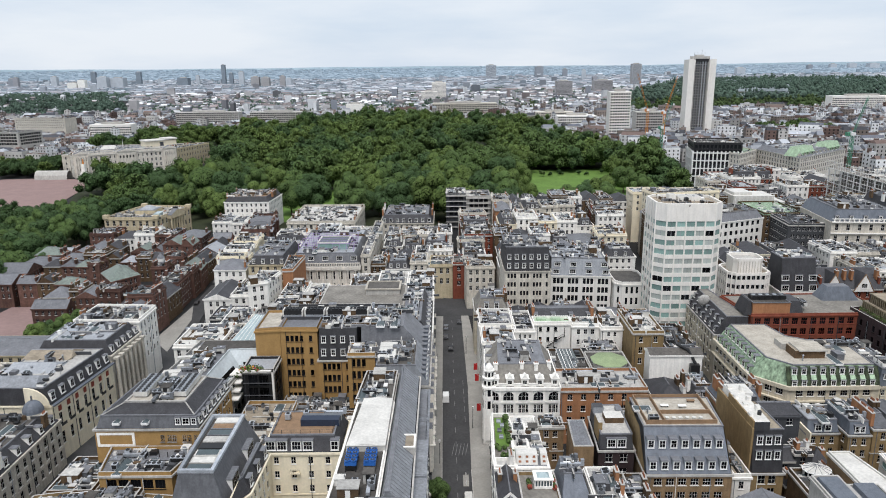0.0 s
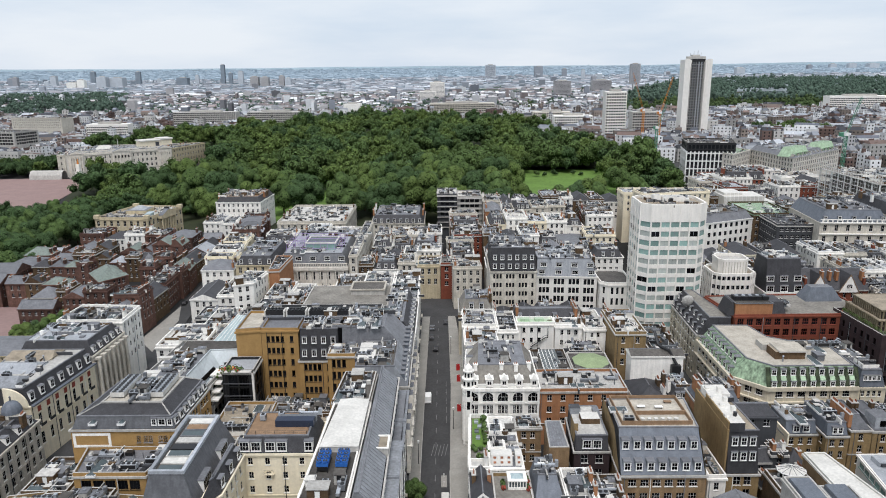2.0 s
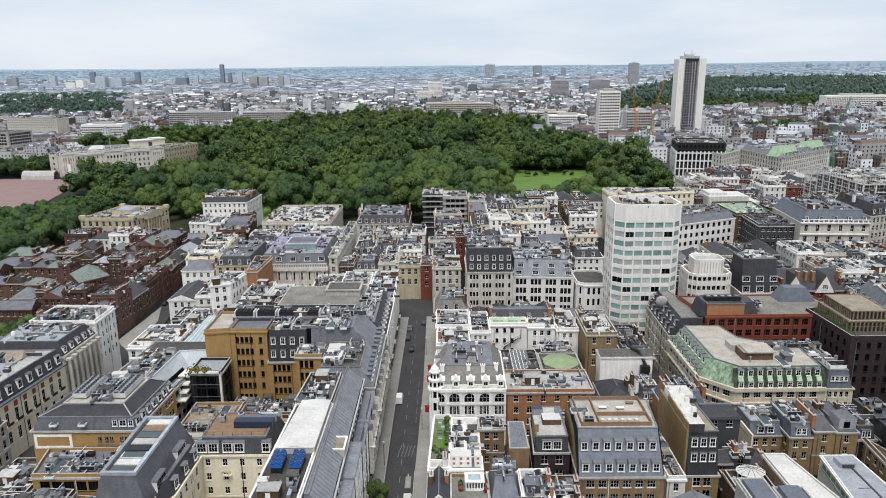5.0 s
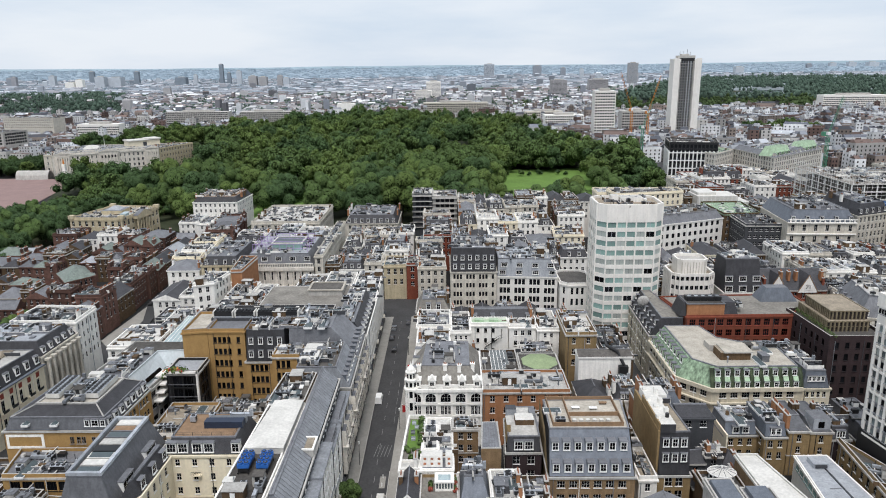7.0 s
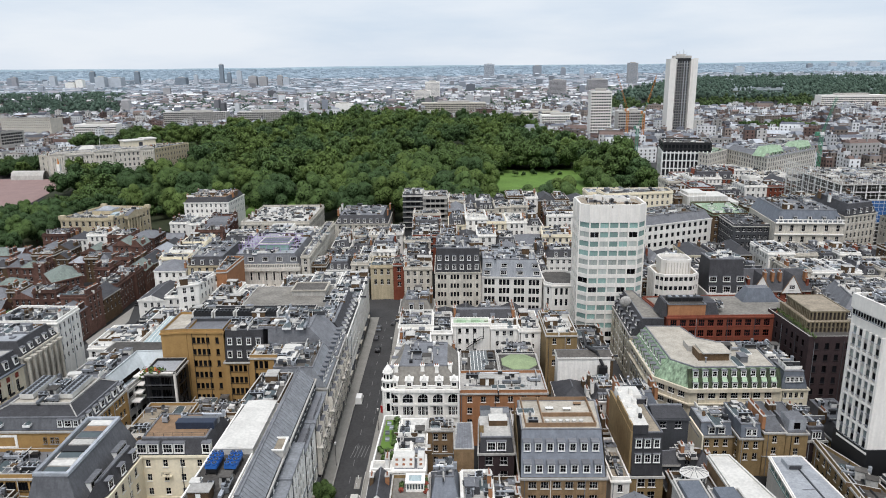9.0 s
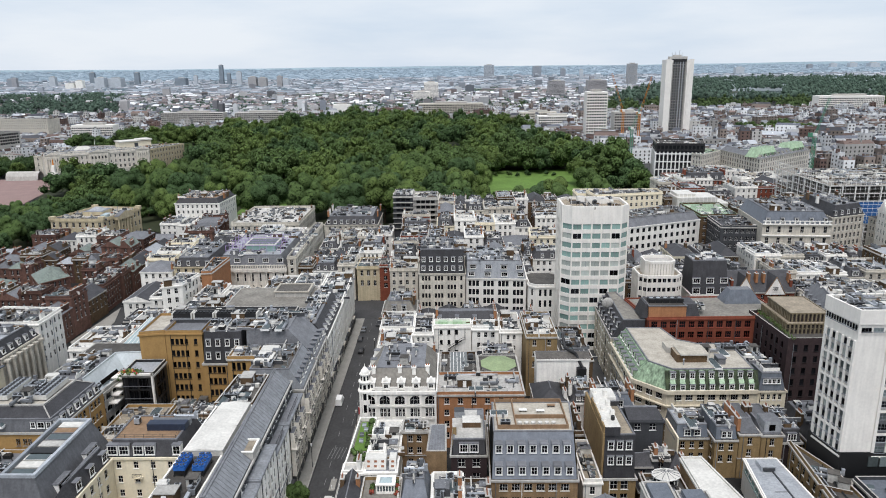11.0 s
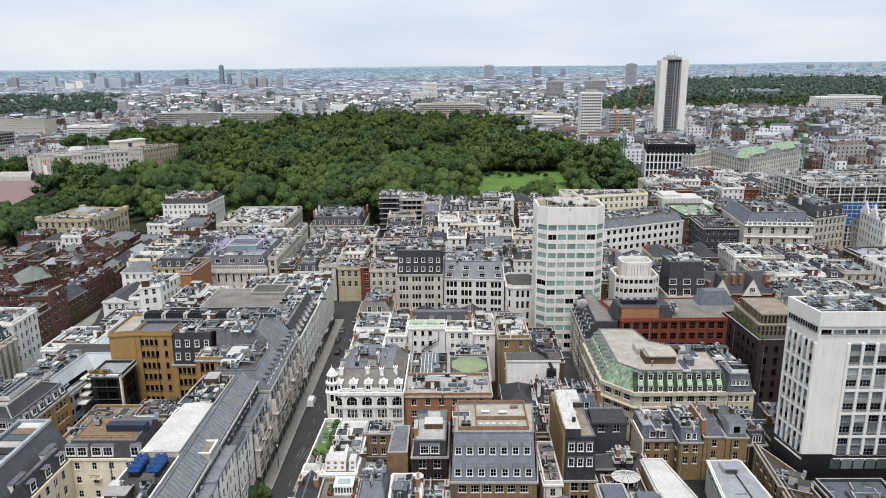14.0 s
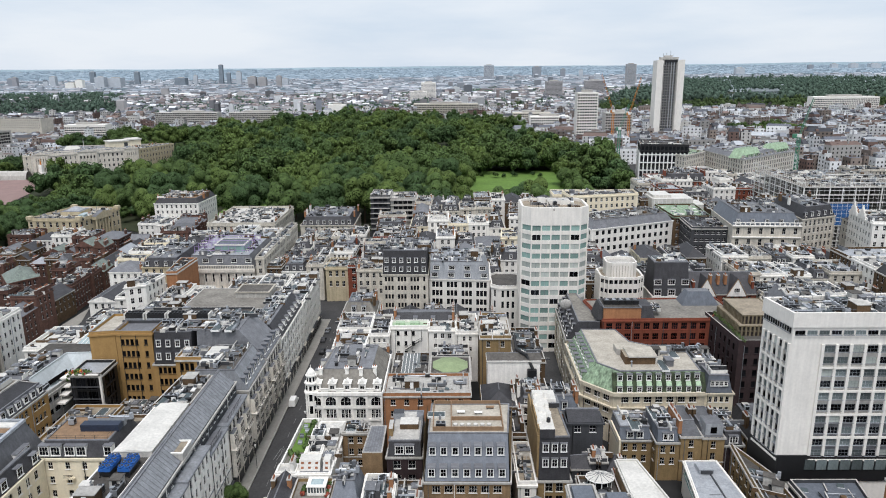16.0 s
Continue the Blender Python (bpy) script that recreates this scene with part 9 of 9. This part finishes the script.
rf = random.Random(99)
s = Shape()
y = 640.0
count = 0
while y < 1480:
    for sgn in (-1, 1):
        lim = (0.70 * y + 60) if sgn > 0 else (0.68 * y + 40)
        x = 0.0
        ang = 0.25 * math.sin(y * 0.013) + rf.uniform(-0.2, 0.2)
        while x < lim:
            w = rf.uniform(5, 11) if rf.random() < 0.7 else rf.uniform(14, 32)
            px = sgn * (x + w / 2)
            py = y + rf.uniform(-8, 8)
            x += w + (rf.uniform(0, 2) if rf.random() < 0.8 else rf.uniform(8, 14))
            if inside(px, py, PARK) or any(inside(px, py, o) for o in WOODS) or -410 < px < -240 and 660 < py < 880 or px < -225 and py < 690 and px > -620:
                continue
            if 196 < px < 262 and py < 720 or px < 130 and py < 700 and px > -262:
                continue
            if px > 0.215 * py and py > 1360:
                continue
            wm, rm = rf.choice((FARWALL[0], FARWALL[0], FARWALL[1], FARWALL[2], FARWALL[3], FARWALL[3])), rf.choice(FARROOF[:2] + FARROOF)
            far_block(s, px, py, w, rf.uniform(8, 13), rf.uniform(12, 18) if rf.random() < 0.93 else rf.uniform(20, 27), ang, wm, rm, rf.random() < 0.3)
            count += 1
    y += rf.uniform(13, 17)
tagged(new("city_blocks", s.mesh("city_blocks")), "tight rows of white and brick houses beyond the park", "houses", kind="stuff")


def lump(s, x, y, w, h, m):
    """A low rounded tree belt."""
    z = gz(x, y) - 1
    n = 7
    r0 = [(x + w / 2 * math.cos(6.2832 * i / n), y + 6 * math.sin(6.2832 * i / n), z) for i in range(n)]
    r1 = [(x + w / 2.3 * math.cos(6.2832 * i / n) * rf.uniform(.8, 1.1), y + 4 * math.sin(6.2832 * i / n), z + h * rf.uniform(.6, 1.0)) for i in range(n)]
    for i in range(n):
        s.face([r0[i], r0[(i + 1) % n], r1[(i + 1) % n], r1[i]], m)
    s.face(r1, m)


s, green = Shape(), Shape()
d = 1490.0
while d < 15000:
    step = 24 if d < 2400 else 24 + (d - 2400) * 0.025
    y0, k = nearer(d), drawn_in(nearer(d))
    x = -0.73 * y0
    # Each distance band has its own painted-in haze tint.
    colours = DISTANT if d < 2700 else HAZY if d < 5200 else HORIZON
    while x < 0.75 * y0:
        w = (rf.uniform(6, 22) if d < 2400 else rf.uniform(9, 36) * (1 + d / 9000)) * k
        y = y0 + rf.uniform(-0.4, 0.4) * step * k
        px = x + w / 2
        x += w + rf.uniform(0, 10) * k
        q = px / y
        if q > 0.22 + 0.05 * (d - 1360) / 1000 and d < 4200 or -0.76 < q < -0.43 and 1640 < d < 2750 and rf.random() < 0.92:
            continue
        patch = noise.noise(Vector((px * 0.004, d * 0.003, 5.0)))
        if rf.random() < (0.12 if d < 2400 else 0.24 if d < 4500 else 0.36) + patch * 0.6:
            # Tree belts too take leaf colours with haze painted in.
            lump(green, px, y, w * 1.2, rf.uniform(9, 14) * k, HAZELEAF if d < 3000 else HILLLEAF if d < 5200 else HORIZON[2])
            continue
        white = d < 1850 and -0.285 < q < -0.17
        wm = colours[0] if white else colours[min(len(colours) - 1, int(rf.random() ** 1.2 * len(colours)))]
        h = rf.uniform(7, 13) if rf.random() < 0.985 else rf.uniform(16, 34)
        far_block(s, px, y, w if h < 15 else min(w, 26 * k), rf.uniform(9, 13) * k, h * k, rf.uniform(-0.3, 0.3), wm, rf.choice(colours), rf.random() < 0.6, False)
    d += step
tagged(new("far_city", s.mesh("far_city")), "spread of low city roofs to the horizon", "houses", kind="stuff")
tagged(new("tree_belts", green.mesh("tree_belts")), "tree belts between far rows of houses", "trees", kind="stuff")
s = Shape()
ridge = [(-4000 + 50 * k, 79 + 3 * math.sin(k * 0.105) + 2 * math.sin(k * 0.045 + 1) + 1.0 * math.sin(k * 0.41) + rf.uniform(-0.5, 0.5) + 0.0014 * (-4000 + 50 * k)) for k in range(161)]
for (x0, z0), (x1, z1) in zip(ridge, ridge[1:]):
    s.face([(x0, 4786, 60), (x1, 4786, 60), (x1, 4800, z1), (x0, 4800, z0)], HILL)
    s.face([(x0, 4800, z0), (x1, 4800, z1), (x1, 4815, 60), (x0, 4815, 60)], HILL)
tagged(new("backdrop", s.mesh("backdrop")), "wooded hills on the horizon, tinted blue-grey for haze", "hills", kind="structure")
# ---- towers on the skyline ----
def tower(label, x, d, w, deep, top, wall, bands=True, glass=None, sides=True):
    y, k = nearer(d), drawn_in(nearer(d))
    x, w, d, top = x * k, w * k, deep * k, 100 - (100 - top) * k
    z = gz(x, y) - 1
    h = top - z
    g = thing("tower_block", label, "tower", (x, y, z))
    s = Shape()
    s.box(-w / 2, -d / 2, 0, w / 2, d / 2, h, wall)
    part("wall", s, g)
    n = int(h / 3.4)
    if bands:
        s = Shape()
        for k in range(n):
            for j in range(int(w / 3)):
                x0 = -w / 2 + 0.6 + 3.0 * j
                s.box(x0, -d / 2 - 0.12, k * 3.4 + 1.2, x0 + 2.2, -d / 2, k * 3.4 + 2.9, glass or DULLGLASS)
        tagged(part("glazing", s, g), kind="stuff")
    s = Shape()
    s.box(-w / 4, -d / 4, h, w / 4, d / 4, h + 3, CONCRETE)
    part("roof_hut", s, g)
    return g


# the tall hotel
g = thing("hotel_tower", "tall white concrete hotel tower with dark balconied middle", "tower", (320, 918, 0))
s = Shape()
s.box(-9, -5, 0, 9, 9, 99, DARKGREY, CONCRETE)
part("core", s, g, "dark recessed middle of the tower")
for x0, x1, y0 in ((-17.2, -8.6, -8.5), (8.6, 16.8, -8.5)):
    s = Shape()
    s.box(x0, y0, 0, x1, 9, 101.5, PANELWHITE)
    s.box(x0 + (0 if x0 < 0 else 2.2), y0 - 0.8, 0, x1 - (2.2 if x0 < 0 else 0), y0, 102.3, PANELWHITE)
    part("wing", s, g, "white concrete wing")
s = Shape()
s.box(14.4, -8.55, 4, 15.0, -8.4, 98, GLASS)
s.box(-9.4, -8.55, 4, -8.9, -8.4, 98, GLASS)
part("slot_windows", s, g, "dark vertical window slots")
for k in range(28):
    s = Shape()
    s.box(-8.6, -6.4, 5 + 3.35 * k, 8.6, -5, 5.75 + 3.35 * k, CONCRETE)
    part("balcony", s, g, "grey balcony fronts")
for j in range(6):
    s = Shape()
    s.box(-8.6 + 3.2 * j, -6.9, 4, -7.9 + 3.2 * j, -5, 99, FLATLIGHT if j in (0, 5) else GREYMETAL)
    part("rib", s, g, "pale vertical rib")
s = Shape()
s.box(-9, -6, 99, 9, 8, 102.5, BLACKMETAL)
s.box(-11, -4, 102.5, 10, 7, 105.5, CONCRETE)
s.box(-6, -2, 105.5, 3, 5, 107.5, FLATLIGHT)
for x, h in ((-4, 4), (1, 6), (5, 3), (-8, 3)):
    s.tube((x, 0, 105), (x, 0, 107 + h), 0.25, GREYMETAL)
part("roof_plant", s, g, "roof plant and aerials")
tower("white hotel block with dark window bands", 214, 888, 25, 18, 65, PANELWHITE)
# Tower walls in DISTANT and HAZY have distance haze put into their colour.
tower("slim grey tower block with window grid", 763, 2915, 36, 30, 91, DISTANT[3], glass=HAZY[2])
tower("grey grid block of flats", 345, 2100, 47, 24, 48, DISTANT[3], glass=DISTANT[4])
tower("pale slab block above the trees", -12, 2050, 40, 22, 48, PANELWHITE, glass=DISTANT[3])
tower("low pale block in front of the slab", -38, 2000, 44, 24, 25, PANELWHITE, glass=DISTANT[3])
tower("blue and white tower on the horizon", 315, 4843, 66, 50, 85, HAZY[0], glass=SLATEBLUE)
tower("grey tower on the horizon", 596, 4576, 50, 44, 74, HAZY[1], False)
tower("slim glass tower on the skyline, tinted blue-grey for haze", -1190, 3993, 20, 22, 99, HAZY[2], False)
tower("pale office block below the towers", 501, 2309, 60, 30, 44, DISTANT[3], glass=DISTANT[4])
for x, d, w, top, c in ((-1147, 3980, 20, 55, 2), (-1087, 3964, 26, 63, 0), (-928, 3633, 40, 41, 4), (-875, 3620, 40, 38, 4), (-786, 3597, 26, 44, 4), (-754, 3589, 29, 33, 0), (-2079, 3928, 32, 45, 0), (-1768, 3506, 45, 21, 5), (-1720, 3496, 34, 34, 5), (-1648, 3558, 46, 46, 0),
                     (-1606, 3630, 65, 41, 0), (-1712, 4137, 27, 63, 2), (-2133, 4488, 29, 62, 2), (-1355, 3836, 56, 35, 2), (-2224, 3781, 25, 38, 1), (-2196, 3775, 25, 43, 3), (-1347, 4035, 20, 43, 0), (773, 4671, 30, 58, 1), (759, 3973, 20, 57, 0), (4800, 8663, 85, 59, 0), (4954, 8506, 110, 58, 0),
                     (4655, 8813, 72, 54, 0), (3754, 7554, 49, 51, 1), (2053, 5092, 58, 52, 0)):
    tower(("white tower block on the skyline", "grey tower block on the skyline", "tower block on the skyline, tinted blue-grey for haze", "pale grey tower block on the skyline", "warm grey tower block on the skyline", "off-white tower block on the skyline")[c], x, d, w, w * 0.8, top,
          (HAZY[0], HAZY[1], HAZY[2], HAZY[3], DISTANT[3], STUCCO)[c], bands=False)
# civic blocks along the park edge
tower("long low grey barracks block", -400, 1240, 106, 24, 22, CONCRETE)
tower("long low grey barracks block", -283, 1250, 95, 24, 21, CONCRETE)
tower("long stone hotel by the park", 40, 1370, 120, 30, 27, STONE)
tower("long pale stone hotel above the far roofs", 745, 1300, 115, 24, 38, PANELWHITE)
tower("white block by the park", -172, 1420, 34, 20, 24, STUCCO, False)
tower("stone terrace at the park corner", 180, 1180, 60, 20, 22, STONE)
tower("pale hotel with a window grid", 190, 1040, 55, 22, 26, STUCCO)
tower("grey glass office beside the hotel", 262, 930, 34, 20, 38, CONCRETE)
tower("pale block by the park", -480, 930 + 120, 60, 20, 18, PANELWHITE)
building("station_block", "long stone block with a spire", [(-640, 1080), (-560, 1070), (-555, 1095), (-636, 1105)], 24, STONE, sides=(0,), single=False, stuff=4)
building("glass_office", "glass office with a red sloping edge", [(-545, 850), (-500, 846), (-490, 880), (-545, 890)], 24, CONCRETE, sides=(0, 1), win=(3, 2.4), gap=3.4, style="plain", frame_mat=GREYMETAL, single=False, stuff=4)

# ---- along the main road: frame building, grand hotel ----
g, pl, zb, E, zt, tp = building("office_block", "new office with a black and white gridded front", [(199, 571), (236, 566), (246, 600), (206, 606)], 36.5, BLACKMETAL, sides=(0, 3), win=(2.2, 3.0), gap=3.0, step=4.0, style="plain", frame_mat=BLACKMETAL, single=False, stuff=4, cornice=False)
for side, nn in ((0, 12), (3, 11)):
    a, b = Vector(pl[side]), Vector(pl[(side + 1) % 4])
    u = (b - a).normalized()
    L = (b - a).length
    for k in range(nn + 1):
        s = Shape()
        s.box(L * k / nn - 0.45, -0.55, 0, L * k / nn + 0.45, 0, E - 6, PAINT)
        part("pier", s, g, "white stone pier", (a.x, a.y, 0), math.atan2(u.y, u.x))
    for k in range(5):
        s = Shape()
        s.box(0, -0.5, 3 + 6.2 * k, L, 0, 3.9 + 6.2 * k, PAINT)
        part("beam", s, g, "white stone beam", (a.x, a.y, 0), math.atan2(u.y, u.x))
building("hotel", "pale stone hotel with green copper roofs", [(230, 556), (255, 584), (246, 612), (220, 585)], 29, PALESTONE, sides=(0, 3), win=(1.4, 2.2), gap=3.4, roof_mat=COPPER, single=False, stuff=3)
g, pl, zb, E, zt, tp = building("hotel", "grand pale stone hotel with green mansard pavilions", [(265.6, 532), (328, 585), (310, 612), (257.5, 590)], 29.5, PALESTONE, "mansard", sides=(0, 3), win=(1.5, 2.4), gap=3.6, rise=3.4, slope=3.0, roof_mat=LEAD, cap=LEAD, dormers=[(0, 12, 0.6, 1.6, 2.0, STONE)], single=False, stuff=8)
for q in (0.2, 0.78):
    p = Vector(pl[0]).lerp(Vector(pl[1]), q)
    s = Shape()
    s.frustum(rect(-13, 1, 13, 14), 0, rect(-10.5, 4, 10.5, 11), 7.0, COPPERPALE, COPPER)
    for k in range(7):
        s.box(-9 + 3 * k - 0.7, 0.9, 1.2, -9 + 3 * k + 0.7, 2.4, 3.2, COPPERPALE)
        s.box(-9 + 3 * k - 0.5, 0.85, 1.4, -9 + 3 * k + 0.5, 0.9, 3.0, GLASS)
    part("pavilion_roof", s, g, "green copper pavilion roof", (p.x, p.y, E), math.atan2(pl[1][1] - pl[0][1], pl[1][0] - pl[0][0]))
# concrete frame under construction
g = thing("construction_frame", "concrete frame building under construction with blue sheeting", "construction site", (257, 390, gz(257, 390)))
for k in range(9):
    s = Shape()
    s.box(-30, -30, 3.2 + 4.0 * k, 30, 30, 3.6 + 4.0 * k, MEMBRANE, ROOFASPHALT)
    for i in range(10):
        for j in range(10):
            if (i in (0, 9) or j in (0, 9)) and k < 8:
                s.box(-29.8 + 6.57 * i, -29.8 + 6.57 * j, 3.6 + 4.0 * k, -29.3 + 6.57 * i, -29.3 + 6.57 * j, 7.2 + 4.0 * k, PAINT)
    part("floor_slab", s, g)
s = Shape()
s.box(-28, -30.4, 16, 4, -30.1, 27, SHEET)
part("sheeting", s, g, "blue plastic sheeting")
clutter(g, rect(-29, -29, 29, 29), 35.7, 40, random.Random(71), 1.0, joined=True)
s = Shape()
for i in range(25):
    s.tube((-30 + 2.5 * i, -31.2, 0), (-30 + 2.5 * i, -31.2, 41), 0.07, PAINT, 4)
    s.tube((-31.2, -30 + 2.5 * i, 0), (-31.2, -30 + 2.5 * i, 41), 0.07, PAINT, 4)
for k in range(20):
    s.tube((-30, -31.2, 2 + 2 * k), (30, -31.2, 2 + 2 * k), 0.07, PAINT, 4)
    s.tube((-31.2, -30, 2 + 2 * k), (-31.2, 30, 2 + 2 * k), 0.07, PAINT, 4)
part("scaffold", s, g, "steel scaffold tubes")
terrace(154, 392, 205, 412, 22, 27, ("red", "white", "stock"), 90, stuff=5, width=(12, 18))
terrace(160, 420, 230, 442, 22, 28, ("stone", "red", "white"), 91, stuff=5, width=(12, 18))
terrace(168, 452, 250, 474, 22, 28, ("red", "white", "stone"), 92, stuff=4, width=(12, 20))
terrace(185, 486, 262, 508, 22, 28, ("stone", "red", "white"), 93, stuff=4, width=(12, 20))
terrace(292, 400, 345, 420, 24, 30, ("white", "stone"), 94, stuff=4, width=(14, 22))
terrace(256, 440, 350, 462, 24, 30, ("stone", "white", "grey"), 95, stuff=4, width=(14, 24))
terrace(280, 478, 370, 500, 24, 30, ("grey", "stone"), 96, stuff=5, width=(16, 26))
terrace(240, 328, 290, 346, 26, 31, ("stone", "white"), 97, stuff=4, width=(12, 18))
building("mansion_block", "red brick mansion block with a black slate roof", rect(187, 458, 213, 480), 26, REDBRICK, "mansard", sides=(0, 3), win=(1.5, 2.0), gap=3.0, rise=4.5, slope=1.8, roof_mat=SLATE, cap=FELT, dormers=[(0, 6, 0.6, 1.5, 1.9, PAINT)], chimneys=6, stuff=9, single=False)
building("house", "tall white gable with a blank flank", rect(214, 438, 222, 452), 30, STUCCO, sides=(), stuff=2, single=False, category="house")
building("hall", "dark sloping slate roof of a low hall", rect(222.3, 430, 243, 452), 22, STOCK, "gable", sides=(0,), rise=8, roof_mat=SLATE, single=False)
building("office_block", "yellow brick block with roof plant", rect(207, 366, 224, 380), 29.5, YELLOW, sides=(0, 3), win=(1.3, 1.8), gap=3.6, stuff=8, roof_mat=FLATLIGHT, single=False)
building("office_block", "brown brick block with dark plant", rect(186, 372, 205, 384), 25, STOCK, sides=(0,), stuff=10, roof_mat=FELT, single=False)
g = thing("wrapped_building", "building wrapped in white scaffold sheeting", "scaffolding", (171, 392, 3))
for x0, x1, y0, y1, h in ((-13, 9, -8, 8, 25.5), (9, 17, -5, 10, 21.5), (-12, -2, -5, 8, 27.0)):
    s = Shape()
    s.box(x0, y0, 0, x1, y1, h, MEMBRANE)
    sheet_ = part("sheeting", s, g, "white plastic sheeting over scaffold")
    for k in range(int((x1 - x0) / 2.2)):
        s = Shape()
        s.tube((x0 + 1.1 + 2.2 * k, y0 - 0.05, 0), (x0 + 1.1 + 2.2 * k, y0 - 0.05, h), 0.13, PAINT, 5)
        part("pole", s, sheet_)


# ---- tower cranes ----
def crane(x, y, h, jib, ang, m, label):
    g = thing("tower_crane", label, "crane", (x, y, gz(x, y)))
    s = Shape()
    for a, b in ((-1, -1), (1, -1), (1, 1), (-1, 1)):
        s.tube((a, b, 0), (a, b, h), 0.22, m, 4)
    for k in range(int(h / 3)):
        z = 3.0 * k
        s.tube((-1, -1, z), (1, -1, z + 3), 0.14, m, 4)
        s.tube((1, -1, z), (1, 1, z + 3), 0.14, m, 4)
        s.tube((-1, 1, z), (-1, -1, z + 3), 0.14, m, 4)
    part("mast", s, g)
    s = Shape()
    d = Vector((math.cos(ang), -0.2, abs(math.sin(ang)))).normalized() * jib
    for o in ((-0.7, 0, 0), (0.7, 0, 0), (0, 0, 1.4)):
        s.tube((o[0], 0, h + o[2]), (o[0] + d.x, d.y, h + o[2] + d.z), 0.2, m, 4)
    s.box(-2, 3, h - 1, 2, 7, h + 2, m)
    part("jib", s, g)
    s = Shape()
    s.box(-1.2, -1.6, h, 1.2, 1, h + 2.4, PAINT)
    part("cab", s, g)


crane(250, 820, 42, 42, 1.35, ORANGEPAINT, "orange tower crane with raised jib")
crane(236, 838, 44, 46, 1.95, ORANGEPAINT, "orange tower crane leaning back")
crane(212, 700, 36, 26, 1.3, GREENPAINT, "green tower crane by the park")
crane(318, 560, 40, 30, 1.4, GREENPAINT, "green tower crane among roofs")

# ---- vehicles and street things ----
def car(x, y, m, rz, van=False, label="dark parked car by the kerb"):
    L, w, h = (5.2, 2.0, 2.3) if van else (4.4, 1.8, 1.45)
    g = thing("van" if van else "car", label, "van" if van else "car", (x, y, gz(x, y)), "street vehicles", rz=rz)
    s = Shape()
    hood = 0.85
    s.box(-w / 2, -L / 2, 0.3, w / 2, L / 2, hood, m)
    y0, y1 = (-L / 2 + 0.1, L / 2 - 1.2) if van else (-L / 2 + 0.7, L / 2 - 1.2)
    s.frustum(rect(-w / 2, y0, w / 2, y1), hood, rect(-w / 2 + 0.15, y0 + (0.05 if van else 0.5), w / 2 - 0.15, y1 - 0.5), h, m if van else GLASS, m)
    part("body", s, g)
    s = Shape()
    s.face([(-w / 2 + 0.2, y1 - 0.02, hood + 0.1), (w / 2 - 0.2, y1 - 0.02, hood + 0.1), (w / 2 - 0.3, y1 - 0.4, h - 0.15), (-w / 2 + 0.3, y1 - 0.4, h - 0.15)], GLASS)
    part("windscreen", s, g)
    for a in (-1, 1):
        for b in (-1, 1):
            s = Shape()
            s.tube((a * (w / 2 - 0.22), b * L * 0.31, 0.33), (a * w / 2, b * L * 0.31, 0.33), 0.33, BLACKMETAL, 10)
            part("wheel", s, g)


car(0.1, 200.5, PAINT, 0, True, "white delivery van in the street")
car(2.0, 240.5, BLACKMETAL, 0, False, "black car driving up the street")
car(0.4, 262, GREYMETAL, 0, False, "grey car parked at the kerb")
car(0.3, 252, DARKGREY, 0, False, "dark car parked at the kerb")
car(5.2, 147, MEMBRANE, 0, True, "pale van parked at the kerb")
car(5.6, 268, DARKGREY, 0, False, "dark car near the junction")
car(-109.4, 299, BLACKMETAL, 0.1, False, "black car at the corner")
car(-111, 330, DARKGREY, 0.1, False, "dark car parked at the kerb")
car(88, 300, DARKGREY, -0.1, False, "dark parked car in the side street")
car(89.5, 308, BLACKMETAL, -0.1, False, "black parked car in the side street")
car(91, 330, GREYMETAL, -0.1, False, "grey parked car in the side street")
for k in range(5):
    car(-98 + 0.6 * k, 270 + 6.5 * k, (DARKGREY, GREYMETAL, BLACKMETAL)[k % 3], 0.1, False, "parked car by the terrace")
g = thing("bus", "red double-decker bus on the main road", "bus", (222, 640, gz(222, 640)), rz=-0.35)
s = Shape()
s.box(-1.25, -5.5, 0.4, 1.25, 5.5, 4.3, REDPAINT)
for z in (1.4, 3.0):
    s.box(-1.28, -5.2, z, 1.28, 5.2, z + 0.9, GLASS)
part("body", s, g)


def lamp(x, y):
    g = thing("street_lamp", "black iron street lamp on the pavement", "street lamp", (x, y, gz(x, y) + 0.14), "street lamps")
    s = Shape()
    s.tube((0, 0, 0), (0, 0, 6), 0.09, BLACKMETAL, 6, 0.06)
    part("post", s, g)
    s = Shape()
    s.tube((0, 0, 6), (0, 0, 6.7), 0.16, PAINT, 6, 0.28)
    part("lantern", s, g)


for x, y in ((-1.6, 164), (7.6, 182), (7.4, 236)):
    lamp(x, y)
for x, y, z in ((10.4, 205, 9), (10.4, 196, 9.5), (10.2, 180, 8), (-3.8, 250, 9)):
    g = thing("flag", "red flag hanging from a facade pole", "flag", (x, y, z))
    s = Shape()
    s.tube((0.3, 0, 0), (-1.6, 0, 1.2), 0.05, PAINT, 5)
    part("pole", s, g)
    s = Shape()
    s.box(-1.6, -0.03, -1.2, -0.5, 0.03, 1.0, REDPAINT)
    part("cloth", s, g)
g = thing("traffic_island", "pale paved island with bollards", "traffic island", (4.9, 156, gz(4.9, 156)))
s = Shape()
s.box(-0.7, -2.5, -0.1, 0.7, 2.5, 0.14, PAVING)
part("island_base", s, g)
for yb in (-1.8, 1.8):
    s = Shape()
    s.tube((0, yb, 0.1), (0, yb, 1.1), 0.12, PAINT, 8)
    part("bollard", s, g)
